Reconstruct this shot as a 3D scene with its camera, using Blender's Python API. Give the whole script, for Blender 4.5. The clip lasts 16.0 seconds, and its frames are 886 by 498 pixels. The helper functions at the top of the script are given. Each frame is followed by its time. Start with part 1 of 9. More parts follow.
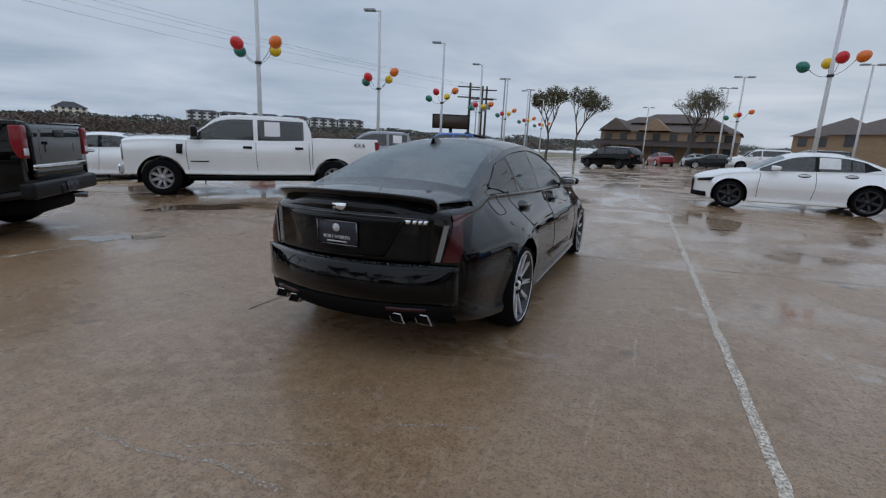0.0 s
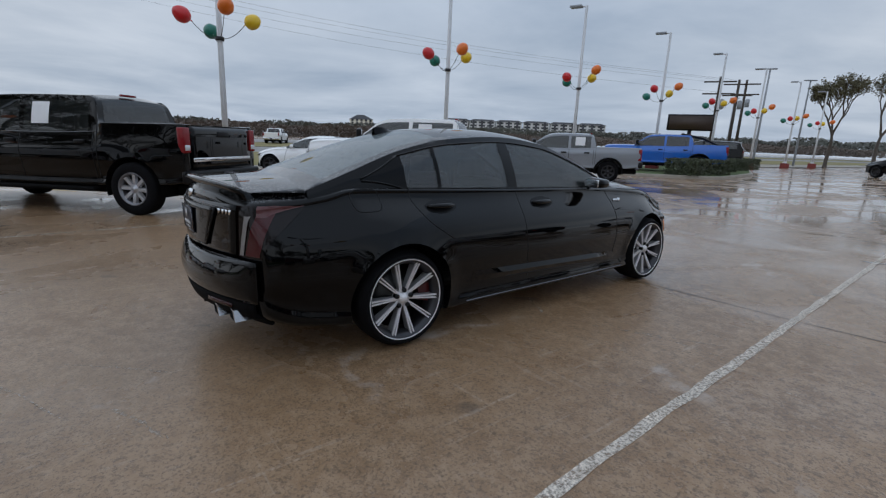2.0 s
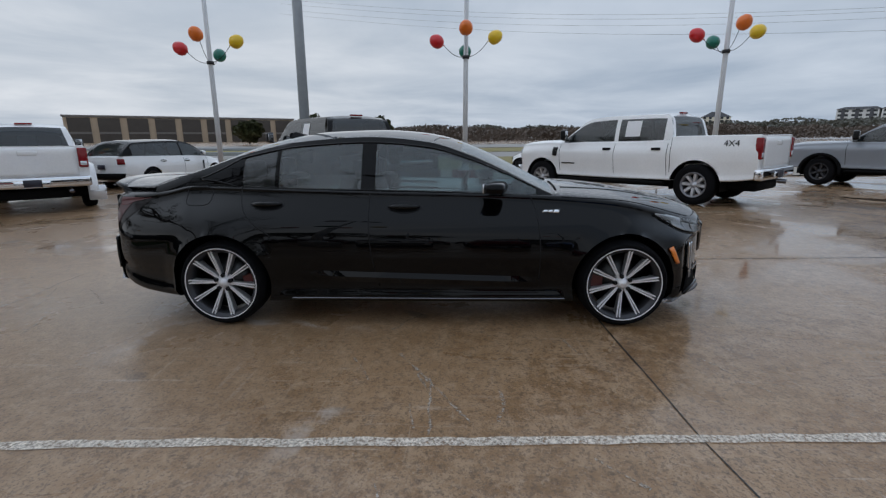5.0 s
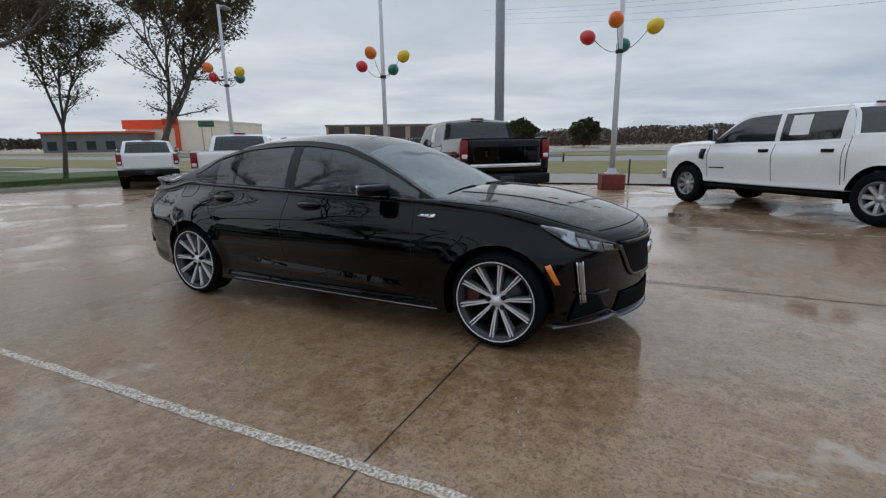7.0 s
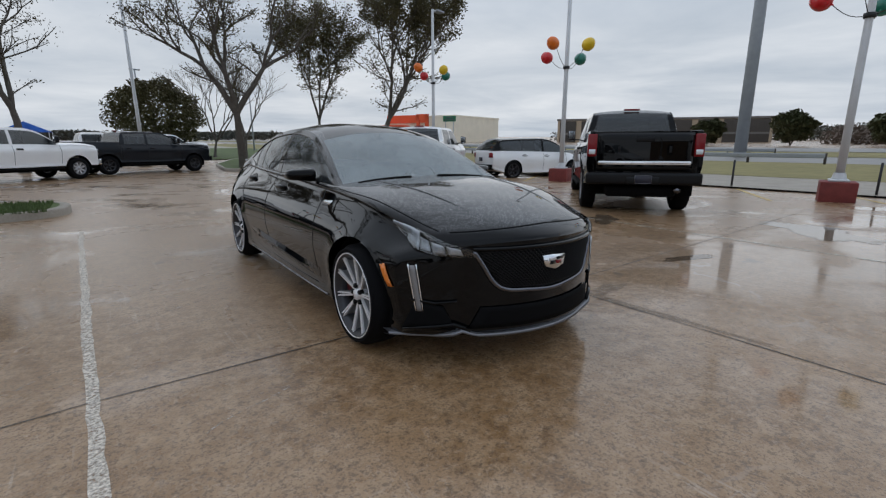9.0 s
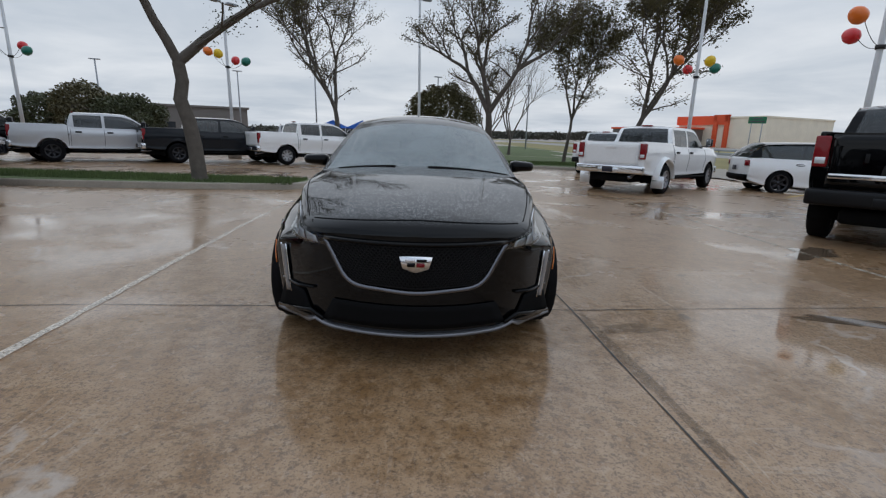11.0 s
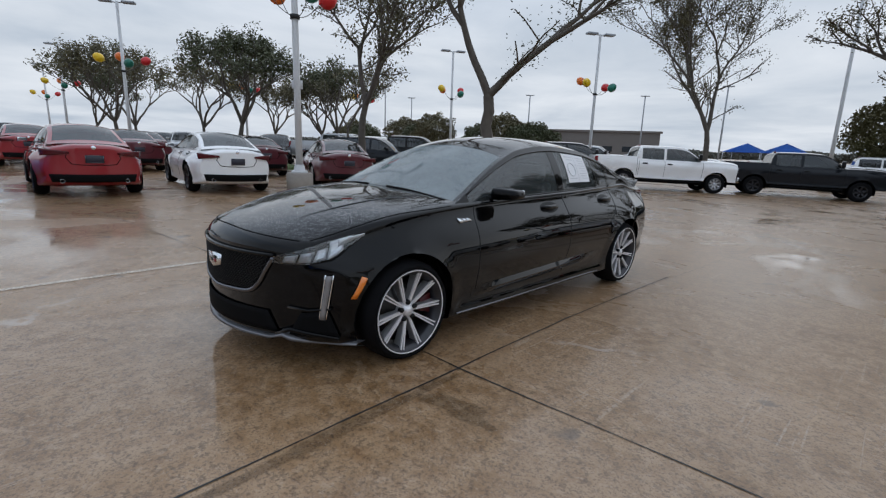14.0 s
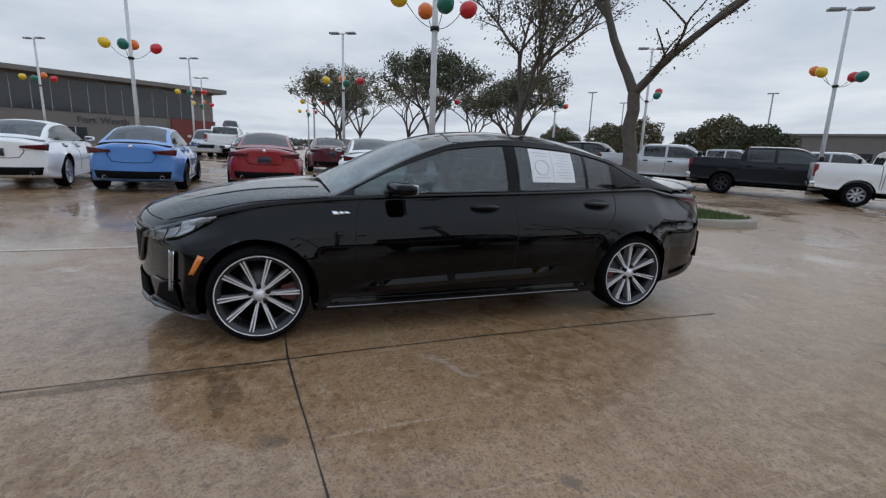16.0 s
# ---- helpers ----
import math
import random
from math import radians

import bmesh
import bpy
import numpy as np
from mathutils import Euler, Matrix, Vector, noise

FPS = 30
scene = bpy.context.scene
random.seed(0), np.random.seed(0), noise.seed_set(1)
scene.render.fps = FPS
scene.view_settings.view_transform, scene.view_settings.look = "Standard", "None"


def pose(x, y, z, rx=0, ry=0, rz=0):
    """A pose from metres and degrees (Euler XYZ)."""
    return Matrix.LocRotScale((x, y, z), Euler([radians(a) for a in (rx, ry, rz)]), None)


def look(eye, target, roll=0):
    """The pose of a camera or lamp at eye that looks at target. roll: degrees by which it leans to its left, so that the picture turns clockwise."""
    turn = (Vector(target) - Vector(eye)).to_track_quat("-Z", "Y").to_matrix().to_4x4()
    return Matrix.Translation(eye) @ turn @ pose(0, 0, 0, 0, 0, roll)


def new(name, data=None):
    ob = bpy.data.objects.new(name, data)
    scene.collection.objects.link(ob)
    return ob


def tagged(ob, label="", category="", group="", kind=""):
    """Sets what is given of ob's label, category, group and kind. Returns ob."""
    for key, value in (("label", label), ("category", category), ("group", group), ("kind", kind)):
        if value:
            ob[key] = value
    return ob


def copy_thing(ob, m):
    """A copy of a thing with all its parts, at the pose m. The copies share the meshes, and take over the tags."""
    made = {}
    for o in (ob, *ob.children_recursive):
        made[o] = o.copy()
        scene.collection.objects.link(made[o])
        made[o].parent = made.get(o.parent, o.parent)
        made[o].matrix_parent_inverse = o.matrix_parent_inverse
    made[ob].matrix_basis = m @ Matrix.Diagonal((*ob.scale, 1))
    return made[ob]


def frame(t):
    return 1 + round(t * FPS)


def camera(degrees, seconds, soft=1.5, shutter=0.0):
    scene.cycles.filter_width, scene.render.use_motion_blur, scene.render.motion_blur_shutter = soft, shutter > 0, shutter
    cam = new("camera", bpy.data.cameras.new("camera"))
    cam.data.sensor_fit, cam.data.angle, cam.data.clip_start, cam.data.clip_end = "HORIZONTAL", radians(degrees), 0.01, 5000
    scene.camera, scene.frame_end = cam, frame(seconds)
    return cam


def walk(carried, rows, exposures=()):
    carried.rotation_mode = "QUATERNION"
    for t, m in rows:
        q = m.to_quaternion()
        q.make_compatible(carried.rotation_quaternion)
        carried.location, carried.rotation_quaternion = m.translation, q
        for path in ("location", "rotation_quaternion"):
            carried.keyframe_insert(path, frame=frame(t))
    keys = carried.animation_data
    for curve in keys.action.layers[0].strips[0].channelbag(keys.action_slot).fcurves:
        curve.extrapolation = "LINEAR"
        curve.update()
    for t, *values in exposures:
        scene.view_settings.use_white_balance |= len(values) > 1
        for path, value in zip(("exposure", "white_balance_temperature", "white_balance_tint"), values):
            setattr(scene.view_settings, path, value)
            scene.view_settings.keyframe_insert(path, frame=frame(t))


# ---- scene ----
cam = camera(86.6, 16.0, soft=1.25)
PATH = [
    (0, (1.761, -4.899, 1.37), (0.965, -3.115, 0.941), 2.8),
    (0.5, (2.191, -4.546, 1.368), (1.183, -2.874, 0.933), 2.8),
    (1, (2.66, -4.072, 1.373), (1.443, -2.547, 0.932), 2.9),
    (1.5, (2.982, -3.615, 1.36), (1.602, -2.239, 0.912), 2.9),
    (2, (3.332, -3.064, 1.367), (1.792, -1.872, 0.913), 2.6),
    (2.5, (3.606, -2.585, 1.386), (1.943, -1.574, 0.926), 2.3),
    (3, (3.851, -1.992, 1.404), (2.072, -1.201, 0.945), 1.6),
    (3.5, (4.047, -1.471, 1.426), (2.193, -0.877, 0.967), 1.3),
    (4, (4.154, -0.864, 1.431), (2.243, -0.502, 0.965), 1.0),
    (4.2, (4.205, -0.62, 1.406), (2.28, -0.347, 0.94), 0.8),
    (6.3, (3.897, 1.727, 1.429), (2.051, 1.112, 0.967), -0.9),
    (6.5, (3.826, 1.959, 1.405), (2.007, 1.265, 0.948), -0.9),
    (7, (3.587, 2.513, 1.39), (1.86, 1.612, 0.939), -0.9),
    (7.5, (3.311, 2.975, 1.403), (1.688, 1.899, 0.949), -1.0),
    (8, (2.952, 3.459, 1.382), (1.474, 2.191, 0.925), -1.2),
    (8.2, (2.784, 3.616, 1.366), (1.369, 2.279, 0.909), -1.1),
    (10.3, (0.699, 4.457, 1.268), (0.215, 2.574, 0.798), 0.8),
    (10.5, (0.502, 4.491, 1.256), (0.128, 2.583, 0.79), 0.8),
    (11, (-0.043, 4.614, 1.267), (-0.131, 2.672, 0.798), 1.2),
    (11.5, (-0.537, 4.619, 1.268), (-0.365, 2.686, 0.786), 1.2),
    (12, (-1.097, 4.487, 1.277), (-0.633, 2.603, 0.794), 1.4),
    (12.5, (-1.569, 4.328, 1.306), (-0.859, 2.52, 0.83), 1.6),
    (13, (-2.092, 4.03, 1.327), (-1.118, 2.343, 0.872), 1.7),
    (13.5, (-2.552, 3.753, 1.343), (-1.378, 2.194, 0.907), 1.8),
    (14, (-2.977, 3.327, 1.338), (-1.607, 1.932, 0.918), 1.9),
    (14.5, (-3.349, 2.907, 1.318), (-1.833, 1.667, 0.91), 2.0),
    (15, (-3.651, 2.383, 1.298), (-2.003, 1.324, 0.893), 2.0),
    (15.5, (-3.865, 1.902, 1.305), (-2.119, 1.015, 0.897), 1.9),
    (16, (-4.008, 1.366, 1.295), (-2.171, 0.693, 0.881), 1.9),
]
walk(cam, [(t, look(eye, target, roll)) for t, eye, target, roll in PATH], [(0.0, -0.08, 6500, 10), (3.0, -0.08, 6500, 10), (5.5, 0.0, 6680, 10), (7.5, 0.04, 6760, 10), (11.5, 0.10, 6740, 10), (14.5, 0.16, 6650, 10), (16.0, 0.16, 6670, 10)])

# ---- world and light ----
world = bpy.data.worlds.new("overcast_sky")
scene.world = world
world.use_nodes = True
wn, wl = world.node_tree.nodes, world.node_tree.links
for n in list(wn):
    wn.remove(n)
SUN_EL, SUN_ROT = 48.0, 200.0
sky = wn.new("ShaderNodeTexSky")
sky.sky_type = "NISHITA"
sky.sun_disc = False
sky.sun_elevation, sky.sun_rotation = radians(SUN_EL), radians(SUN_ROT)
sky.dust_density, sky.air_density = 4.0, 1.0
coord = wn.new("ShaderNodeTexCoord")
# cloud layers: the view direction projected on a flat cloud deck
sep = wn.new("ShaderNodeSeparateXYZ")
wl.new(coord.outputs["Generated"], sep.inputs[0])


def wmath(op, a, b=None, c=None):
    n = wn.new("ShaderNodeMath")
    n.operation = op
    for i, v in enumerate((a, b, c)):
        if v is None:
            continue
        if isinstance(v, (int, float)):
            n.inputs[i].default_value = v
        else:
            wl.new(v, n.inputs[i])
    return n.outputs[0]


zup = wmath("ADD", wmath("MAXIMUM", sep.outputs[2], 0.0), 0.09)
deck = wn.new("ShaderNodeCombineXYZ")
wl.new(wmath("DIVIDE", sep.outputs[0], zup), deck.inputs[0])
wl.new(wmath("DIVIDE", sep.outputs[1], zup), deck.inputs[1])
cl = wn.new("ShaderNodeTexNoise")
cl.inputs["Scale"].default_value, cl.inputs["Detail"].default_value, cl.inputs["Roughness"].default_value = 0.55, 7.0, 0.56
cl.inputs["Distortion"].default_value = 0.35
wl.new(deck.outputs[0], cl.inputs["Vector"])
ramp = wn.new("ShaderNodeValToRGB")
ramp.color_ramp.elements[0].position, ramp.color_ramp.elements[0].color = 0.25, (0.37, 0.445, 0.545, 1)
ramp.color_ramp.elements[1].position, ramp.color_ramp.elements[1].color = 0.74, (0.70, 0.75, 0.82, 1)
wl.new(cl.outputs[0], ramp.inputs[0])
grey = wn.new("ShaderNodeVectorMath")
grey.operation = "SCALE"
wl.new(ramp.outputs[0], grey.inputs[0])
grey.inputs["Scale"].default_value = 8.8
mixw = wn.new("ShaderNodeMix")
mixw.data_type = "RGBA"
mixw.inputs["Factor"].default_value = 0.97
wl.new(sky.outputs[0], mixw.inputs["A"])
wl.new(grey.outputs[0], mixw.inputs["B"])
# the deck turns bluer overhead than at the pale horizon
zen = wn.new("ShaderNodeMapRange")
zen.inputs["From Min"].default_value, zen.inputs["From Max"].default_value = 0.18, 0.75
wl.new(sep.outputs[2], zen.inputs["Value"])
tintw = wn.new("ShaderNodeMix")
tintw.data_type = "RGBA"
tintw.inputs["A"].default_value, tintw.inputs["B"].default_value = (1, 1, 1, 1), (0.90, 1.0, 1.13, 1)
wl.new(zen.outputs[0], tintw.inputs["Factor"])
bluew = wn.new("ShaderNodeMix")
bluew.data_type, bluew.blend_type = "RGBA", "MULTIPLY"
bluew.inputs["Factor"].default_value = 1.0
wl.new(mixw.outputs["Result"], bluew.inputs["A"])
wl.new(tintw.outputs["Result"], bluew.inputs["B"])
bgn = wn.new("ShaderNodeBackground")
bgn.inputs["Strength"].default_value = 0.118
# a heavier, bluer bank of cloud stands to the north-west
bank = wn.new("ShaderNodeVectorMath")
bank.operation = "DOT_PRODUCT"
wl.new(coord.outputs["Generated"], bank.inputs[0])
bank.inputs[1].default_value = (-0.78, 0.62, -0.35)
bankf = wn.new("ShaderNodeMapRange")
bankf.interpolation_type = "SMOOTHSTEP"
bankf.inputs["From Min"].default_value, bankf.inputs["From Max"].default_value = 0.45, 1.0
wl.new(bank.outputs["Value"], bankf.inputs["Value"])
banktint = wn.new("ShaderNodeMix")
banktint.data_type = "RGBA"
banktint.inputs["A"].default_value, banktint.inputs["B"].default_value = (1, 1, 1, 1), (0.80, 0.85, 0.91, 1)
wl.new(bankf.outputs[0], banktint.inputs["Factor"])
banked = wn.new("ShaderNodeMix")
banked.data_type, banked.blend_type = "RGBA", "MULTIPLY"
banked.inputs["Factor"].default_value = 1.0
wl.new(bluew.outputs["Result"], banked.inputs["A"])
wl.new(banktint.outputs["Result"], banked.inputs["B"])
wl.new(banked.outputs["Result"], bgn.inputs["Color"])
wout = wn.new("ShaderNodeOutputWorld")
wl.new(bgn.outputs[0], wout.inputs["Surface"])

sun = new("sun", bpy.data.lights.new("sun", "SUN"))
sun.data.energy, sun.data.angle, sun.data.color = 0.5, radians(160), (1.0, 0.98, 0.95)
sun.matrix_world = look((0, 0, 50), (50 * math.cos(radians(SUN_EL)) * -math.sin(radians(SUN_ROT)), 50 * math.cos(radians(SUN_EL)) * -math.cos(radians(SUN_ROT)), 50 - 50 * math.sin(radians(SUN_EL))))


# ---- materials ----
def bsdf_material(name, color=(0.5, 0.5, 0.5), rough=0.5, metal=0.0, spec=0.5, coat=0.0, coat_rough=0.03, emit=None, var=0.12, scale=6.0, bump=0.0, bump_scale=120.0, rand=0.0, rough_var=0.0):
    """A principled material whose colour wanders at two scales, with fine relief."""
    m = bpy.data.materials.new(name)
    m.use_nodes = True
    nt = m.node_tree
    b = nt.nodes["Principled BSDF"]
    b.inputs["Roughness"].default_value = rough
    b.inputs["Metallic"].default_value = metal
    b.inputs["Specular IOR Level"].default_value = spec
    b.inputs["Coat Weight"].default_value, b.inputs["Coat Roughness"].default_value = coat, coat_rough
    tc = nt.nodes.new("ShaderNodeTexCoord")
    if var > 0:
        big, small = nt.nodes.new("ShaderNodeTexNoise"), nt.nodes.new("ShaderNodeTexNoise")
        for n, s, d in ((big, scale, 4.0), (small, scale * 14, 3.0)):
            n.inputs["Scale"].default_value, n.inputs["Detail"].default_value = s, d
            nt.links.new(tc.outputs["Object"], n.inputs["Vector"])
        add = nt.nodes.new("ShaderNodeMath")
        add.operation = "ADD"
        nt.links.new(big.outputs[0], add.inputs[0])
        nt.links.new(small.outputs[0], add.inputs[1])
        rg = nt.nodes.new("ShaderNodeMapRange")
        rg.inputs["From Min"].default_value, rg.inputs["From Max"].default_value = 0.6, 1.4
        rg.inputs["To Min"].default_value, rg.inputs["To Max"].default_value = 1 - var, 1 + var
        nt.links.new(add.outputs[0], rg.inputs["Value"])
        last = rg.outputs[0]
        if rand > 0:
            oi = nt.nodes.new("ShaderNodeObjectInfo")
            r2 = nt.nodes.new("ShaderNodeMapRange")
            r2.inputs["To Min"].default_value, r2.inputs["To Max"].default_value = 1 - rand, 1 + rand
            nt.links.new(oi.outputs["Random"], r2.inputs["Value"])
            mu = nt.nodes.new("ShaderNodeMath")
            mu.operation = "MULTIPLY"
            nt.links.new(last, mu.inputs[0])
            nt.links.new(r2.outputs[0], mu.inputs[1])
            last = mu.outputs[0]
        vm = nt.nodes.new("ShaderNodeVectorMath")
        vm.operation = "SCALE"
        vm.inputs[0].default_value = color
        nt.links.new(last, vm.inputs["Scale"])
        nt.links.new(vm.outputs[0], b.inputs["Base Color"])
        if rough_var > 0:
            r3 = nt.nodes.new("ShaderNodeMapRange")
            r3.inputs["From Min"].default_value, r3.inputs["From Max"].default_value = 0.6, 1.4
            r3.inputs["To Min"].default_value, r3.inputs["To Max"].default_value = max(rough - rough_var, 0.01), rough + rough_var
            nt.links.new(add.outputs[0], r3.inputs["Value"])
            nt.links.new(r3.outputs[0], b.inputs["Roughness"])
    else:
        b.inputs["Base Color"].default_value = (*color, 1)
    if bump > 0:
        bn = nt.nodes.new("ShaderNodeTexNoise")
        bn.inputs["Scale"].default_value, bn.inputs["Detail"].default_value = bump_scale, 3.0
        nt.links.new(tc.outputs["Object"], bn.inputs["Vector"])
        bp = nt.nodes.new("ShaderNodeBump")
        bp.inputs["Strength"].default_value, bp.inputs["Distance"].default_value = bump, 0.004
        nt.links.new(bn.outputs[0], bp.inputs["Height"])
        nt.links.new(bp.outputs[0], b.inputs["Normal"])
    if emit:
        b.inputs["Emission Color"].default_value, b.inputs["Emission Strength"].default_value = (*emit[:3], 1), emit[3]
    return m


def grazing_coat(m, low, ior):
    """A clear coat whose gloss builds up towards glancing view."""
    nt = m.node_tree
    b = nt.nodes["Principled BSDF"]
    lw, r = nt.nodes.new("ShaderNodeLayerWeight"), nt.nodes.new("ShaderNodeMapRange")
    lw.inputs["Blend"].default_value = 0.5
    for k, v in (("From Min", 0.22), ("From Max", 0.58), ("To Min", low), ("To Max", 1.0)):
        r.inputs[k].default_value = v
    nt.links.new(lw.outputs["Facing"], r.inputs["Value"])
    nt.links.new(r.outputs[0], b.inputs["Coat Weight"])
    b.inputs["Coat IOR"].default_value = ior
    return m


def paint_material(name, color, metal=0.0, drops=0.22):
    """Car paint under clear coat with rain beads; dark paint's beads carry painted sky sheen."""
    m = bsdf_material(name, color, rough=0.38, metal=metal, spec=0.0 if max(color) < 0.03 else 0.4, coat=1.0, coat_rough=0.010, var=0.05, scale=2.0)
    nt = m.node_tree
    b = nt.nodes["Principled BSDF"]
    if max(color) < 0.03:
        grazing_coat(m, 0.30, 1.74)
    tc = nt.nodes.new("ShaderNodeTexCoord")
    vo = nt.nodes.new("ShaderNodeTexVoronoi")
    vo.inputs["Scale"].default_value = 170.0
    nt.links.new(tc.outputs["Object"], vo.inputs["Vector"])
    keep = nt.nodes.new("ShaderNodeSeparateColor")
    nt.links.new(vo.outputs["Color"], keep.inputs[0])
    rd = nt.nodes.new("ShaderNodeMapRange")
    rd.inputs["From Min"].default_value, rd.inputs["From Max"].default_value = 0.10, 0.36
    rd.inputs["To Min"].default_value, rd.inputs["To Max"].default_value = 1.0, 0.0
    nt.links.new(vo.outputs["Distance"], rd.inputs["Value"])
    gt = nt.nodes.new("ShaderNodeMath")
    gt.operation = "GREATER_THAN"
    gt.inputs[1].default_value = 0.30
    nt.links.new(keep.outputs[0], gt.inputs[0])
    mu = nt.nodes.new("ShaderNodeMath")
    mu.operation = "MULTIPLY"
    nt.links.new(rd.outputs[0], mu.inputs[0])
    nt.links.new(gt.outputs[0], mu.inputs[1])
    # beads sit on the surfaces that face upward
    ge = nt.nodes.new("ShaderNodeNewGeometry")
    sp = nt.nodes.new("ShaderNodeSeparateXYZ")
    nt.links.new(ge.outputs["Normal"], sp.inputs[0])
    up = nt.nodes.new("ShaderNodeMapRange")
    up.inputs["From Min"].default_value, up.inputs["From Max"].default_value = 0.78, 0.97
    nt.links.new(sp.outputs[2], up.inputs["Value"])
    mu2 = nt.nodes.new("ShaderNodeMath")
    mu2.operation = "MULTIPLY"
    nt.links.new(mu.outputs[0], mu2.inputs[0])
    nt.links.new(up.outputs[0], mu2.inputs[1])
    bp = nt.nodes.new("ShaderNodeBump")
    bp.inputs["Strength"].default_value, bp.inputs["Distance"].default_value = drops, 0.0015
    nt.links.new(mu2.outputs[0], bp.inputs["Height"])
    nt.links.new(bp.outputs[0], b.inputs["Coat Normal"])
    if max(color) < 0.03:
        # pale bead colour, painted on upward faces to imitate the sky's sheen
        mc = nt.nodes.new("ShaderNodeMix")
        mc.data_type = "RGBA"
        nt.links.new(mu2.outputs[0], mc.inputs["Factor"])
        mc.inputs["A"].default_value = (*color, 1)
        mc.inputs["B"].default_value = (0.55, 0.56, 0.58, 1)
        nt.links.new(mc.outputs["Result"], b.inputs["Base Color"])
    return m


def glass_material(name, tint, rough=0.0, sky_haze=0.0):
    """Thin tinted pane: clear straight through, gloss by its Fresnel; the last argument mixes in a pale haze painted
    for sky reflection and fine rain.
    """
    m = bpy.data.materials.new(name)
    m.use_nodes = True
    nt = m.node_tree
    nt.nodes.clear()
    out = nt.nodes.new("ShaderNodeOutputMaterial")
    tr = nt.nodes.new("ShaderNodeBsdfTransparent")
    tr.inputs["Color"].default_value = (*tint, 1)
    gl = nt.nodes.new("ShaderNodeBsdfGlossy")
    gl.inputs["Roughness"].default_value = rough
    fr = nt.nodes.new("ShaderNodeFresnel")
    fr.inputs["IOR"].default_value = 1.85
    mx = nt.nodes.new("ShaderNodeMixShader")
    nt.links.new(fr.outputs[0], mx.inputs[0])
    nt.links.new(tr.outputs[0], mx.inputs[1])
    nt.links.new(gl.outputs[0], mx.inputs[2])
    last = mx.outputs[0]
    if sky_haze > 0:
        # pale blue diffuse colour stands in for reflected sky, along with rain film
        df = nt.nodes.new("ShaderNodeBsdfDiffuse")
        df.inputs["Color"].default_value = (0.60, 0.69, 0.71, 1)
        geo = nt.nodes.new("ShaderNodeNewGeometry")
        big, small = nt.nodes.new("ShaderNodeTexNoise"), nt.nodes.new("ShaderNodeTexNoise")
        for n, sc in ((big, 2.5), (small, 160.0)):
            n.inputs["Scale"].default_value, n.inputs["Detail"].default_value = sc, 4.0
            nt.links.new(geo.outputs["Position"], n.inputs["Vector"])
        mul = nt.nodes.new("ShaderNodeMath")
        mul.operation = "MULTIPLY"
        nt.links.new(big.outputs[0], mul.inputs[0])
        nt.links.new(small.outputs[0], mul.inputs[1])
        rg = nt.nodes.new("ShaderNodeMapRange")
        rg.inputs["From Min"].default_value, rg.inputs["From Max"].default_value = 0.0, 0.55
        rg.inputs["To Min"].default_value, rg.inputs["To Max"].default_value = sky_haze * 0.5, sky_haze * 1.5
        nt.links.new(mul.outputs[0], rg.inputs["Value"])
        m2 = nt.nodes.new("ShaderNodeMixShader")
        nt.links.new(rg.outputs[0], m2.inputs[0])
        nt.links.new(last, m2.inputs[1])
        nt.links.new(df.outputs[0], m2.inputs[2])
        last = m2.outputs[0]
    nt.links.new(last, out.inputs["Surface"])
    return m


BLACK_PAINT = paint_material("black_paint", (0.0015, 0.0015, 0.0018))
WHITE_PAINT = paint_material("white_paint", (0.88, 0.88, 0.88))
GREY_PAINT = paint_material("grey_paint", (0.24, 0.26, 0.29))
SILVER_PAINT = paint_material("silver_paint", (0.55, 0.56, 0.58), metal=0.4)
BLUE_PAINT = paint_material("blue_paint", (0.01, 0.13, 0.55))
SKY_PAINT = paint_material("sky_blue_paint", (0.10, 0.27, 0.66), metal=0.25)
RED_PAINT = paint_material("red_paint", (0.29, 0.010, 0.016))
MAROON_PAINT = paint_material("maroon_paint", (0.10, 0.012, 0.02))
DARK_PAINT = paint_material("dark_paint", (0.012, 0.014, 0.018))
GLASS_DARK = glass_material("tinted_glass", (0.16, 0.19, 0.20), sky_haze=0.02)
GLASS_CLEAR = glass_material("windshield_glass", (0.62, 0.69, 0.68), sky_haze=0.27)
GLASS_REAR = glass_material("rear_window_glass", (0.40, 0.46, 0.48), sky_haze=0.22)
GLASS_SIDE = glass_material("door_glass", (0.36, 0.47, 0.49), sky_haze=0.05)
LENS_CLEAR = glass_material("clear_lens", (0.92, 0.94, 0.95))
RUBBER = bsdf_material("tyre_rubber", (0.005, 0.005, 0.006), rough=0.8, spec=0.12, var=0.2, bump=0.3)
BLACK_TRIM = bsdf_material("black_trim", (0.005, 0.005, 0.006), rough=0.38, spec=0.25, var=0.1)
BLACK_MATTE = bsdf_material("black_plastic", (0.004, 0.004, 0.0045), rough=0.8, spec=0.12, var=0.15, bump=0.2)
GLOSS_BLACK = grazing_coat(bsdf_material("gloss_black", (0.002, 0.002, 0.0025), rough=0.3, spec=0.0, coat=1.0, coat_rough=0.012, var=0.05), 0.28, 1.6)
DARK_CHROME = bsdf_material("dark_chrome", (0.16, 0.16, 0.175), rough=0.16, metal=1.0, var=0.05)
CHROME = bsdf_material("chrome", (0.82, 0.83, 0.85), rough=0.07, metal=1.0, var=0.03)
ALLOY = bsdf_material("machined_alloy", (0.84, 0.83, 0.85), rough=0.30, metal=0.30, var=0.08, spec=0.6)
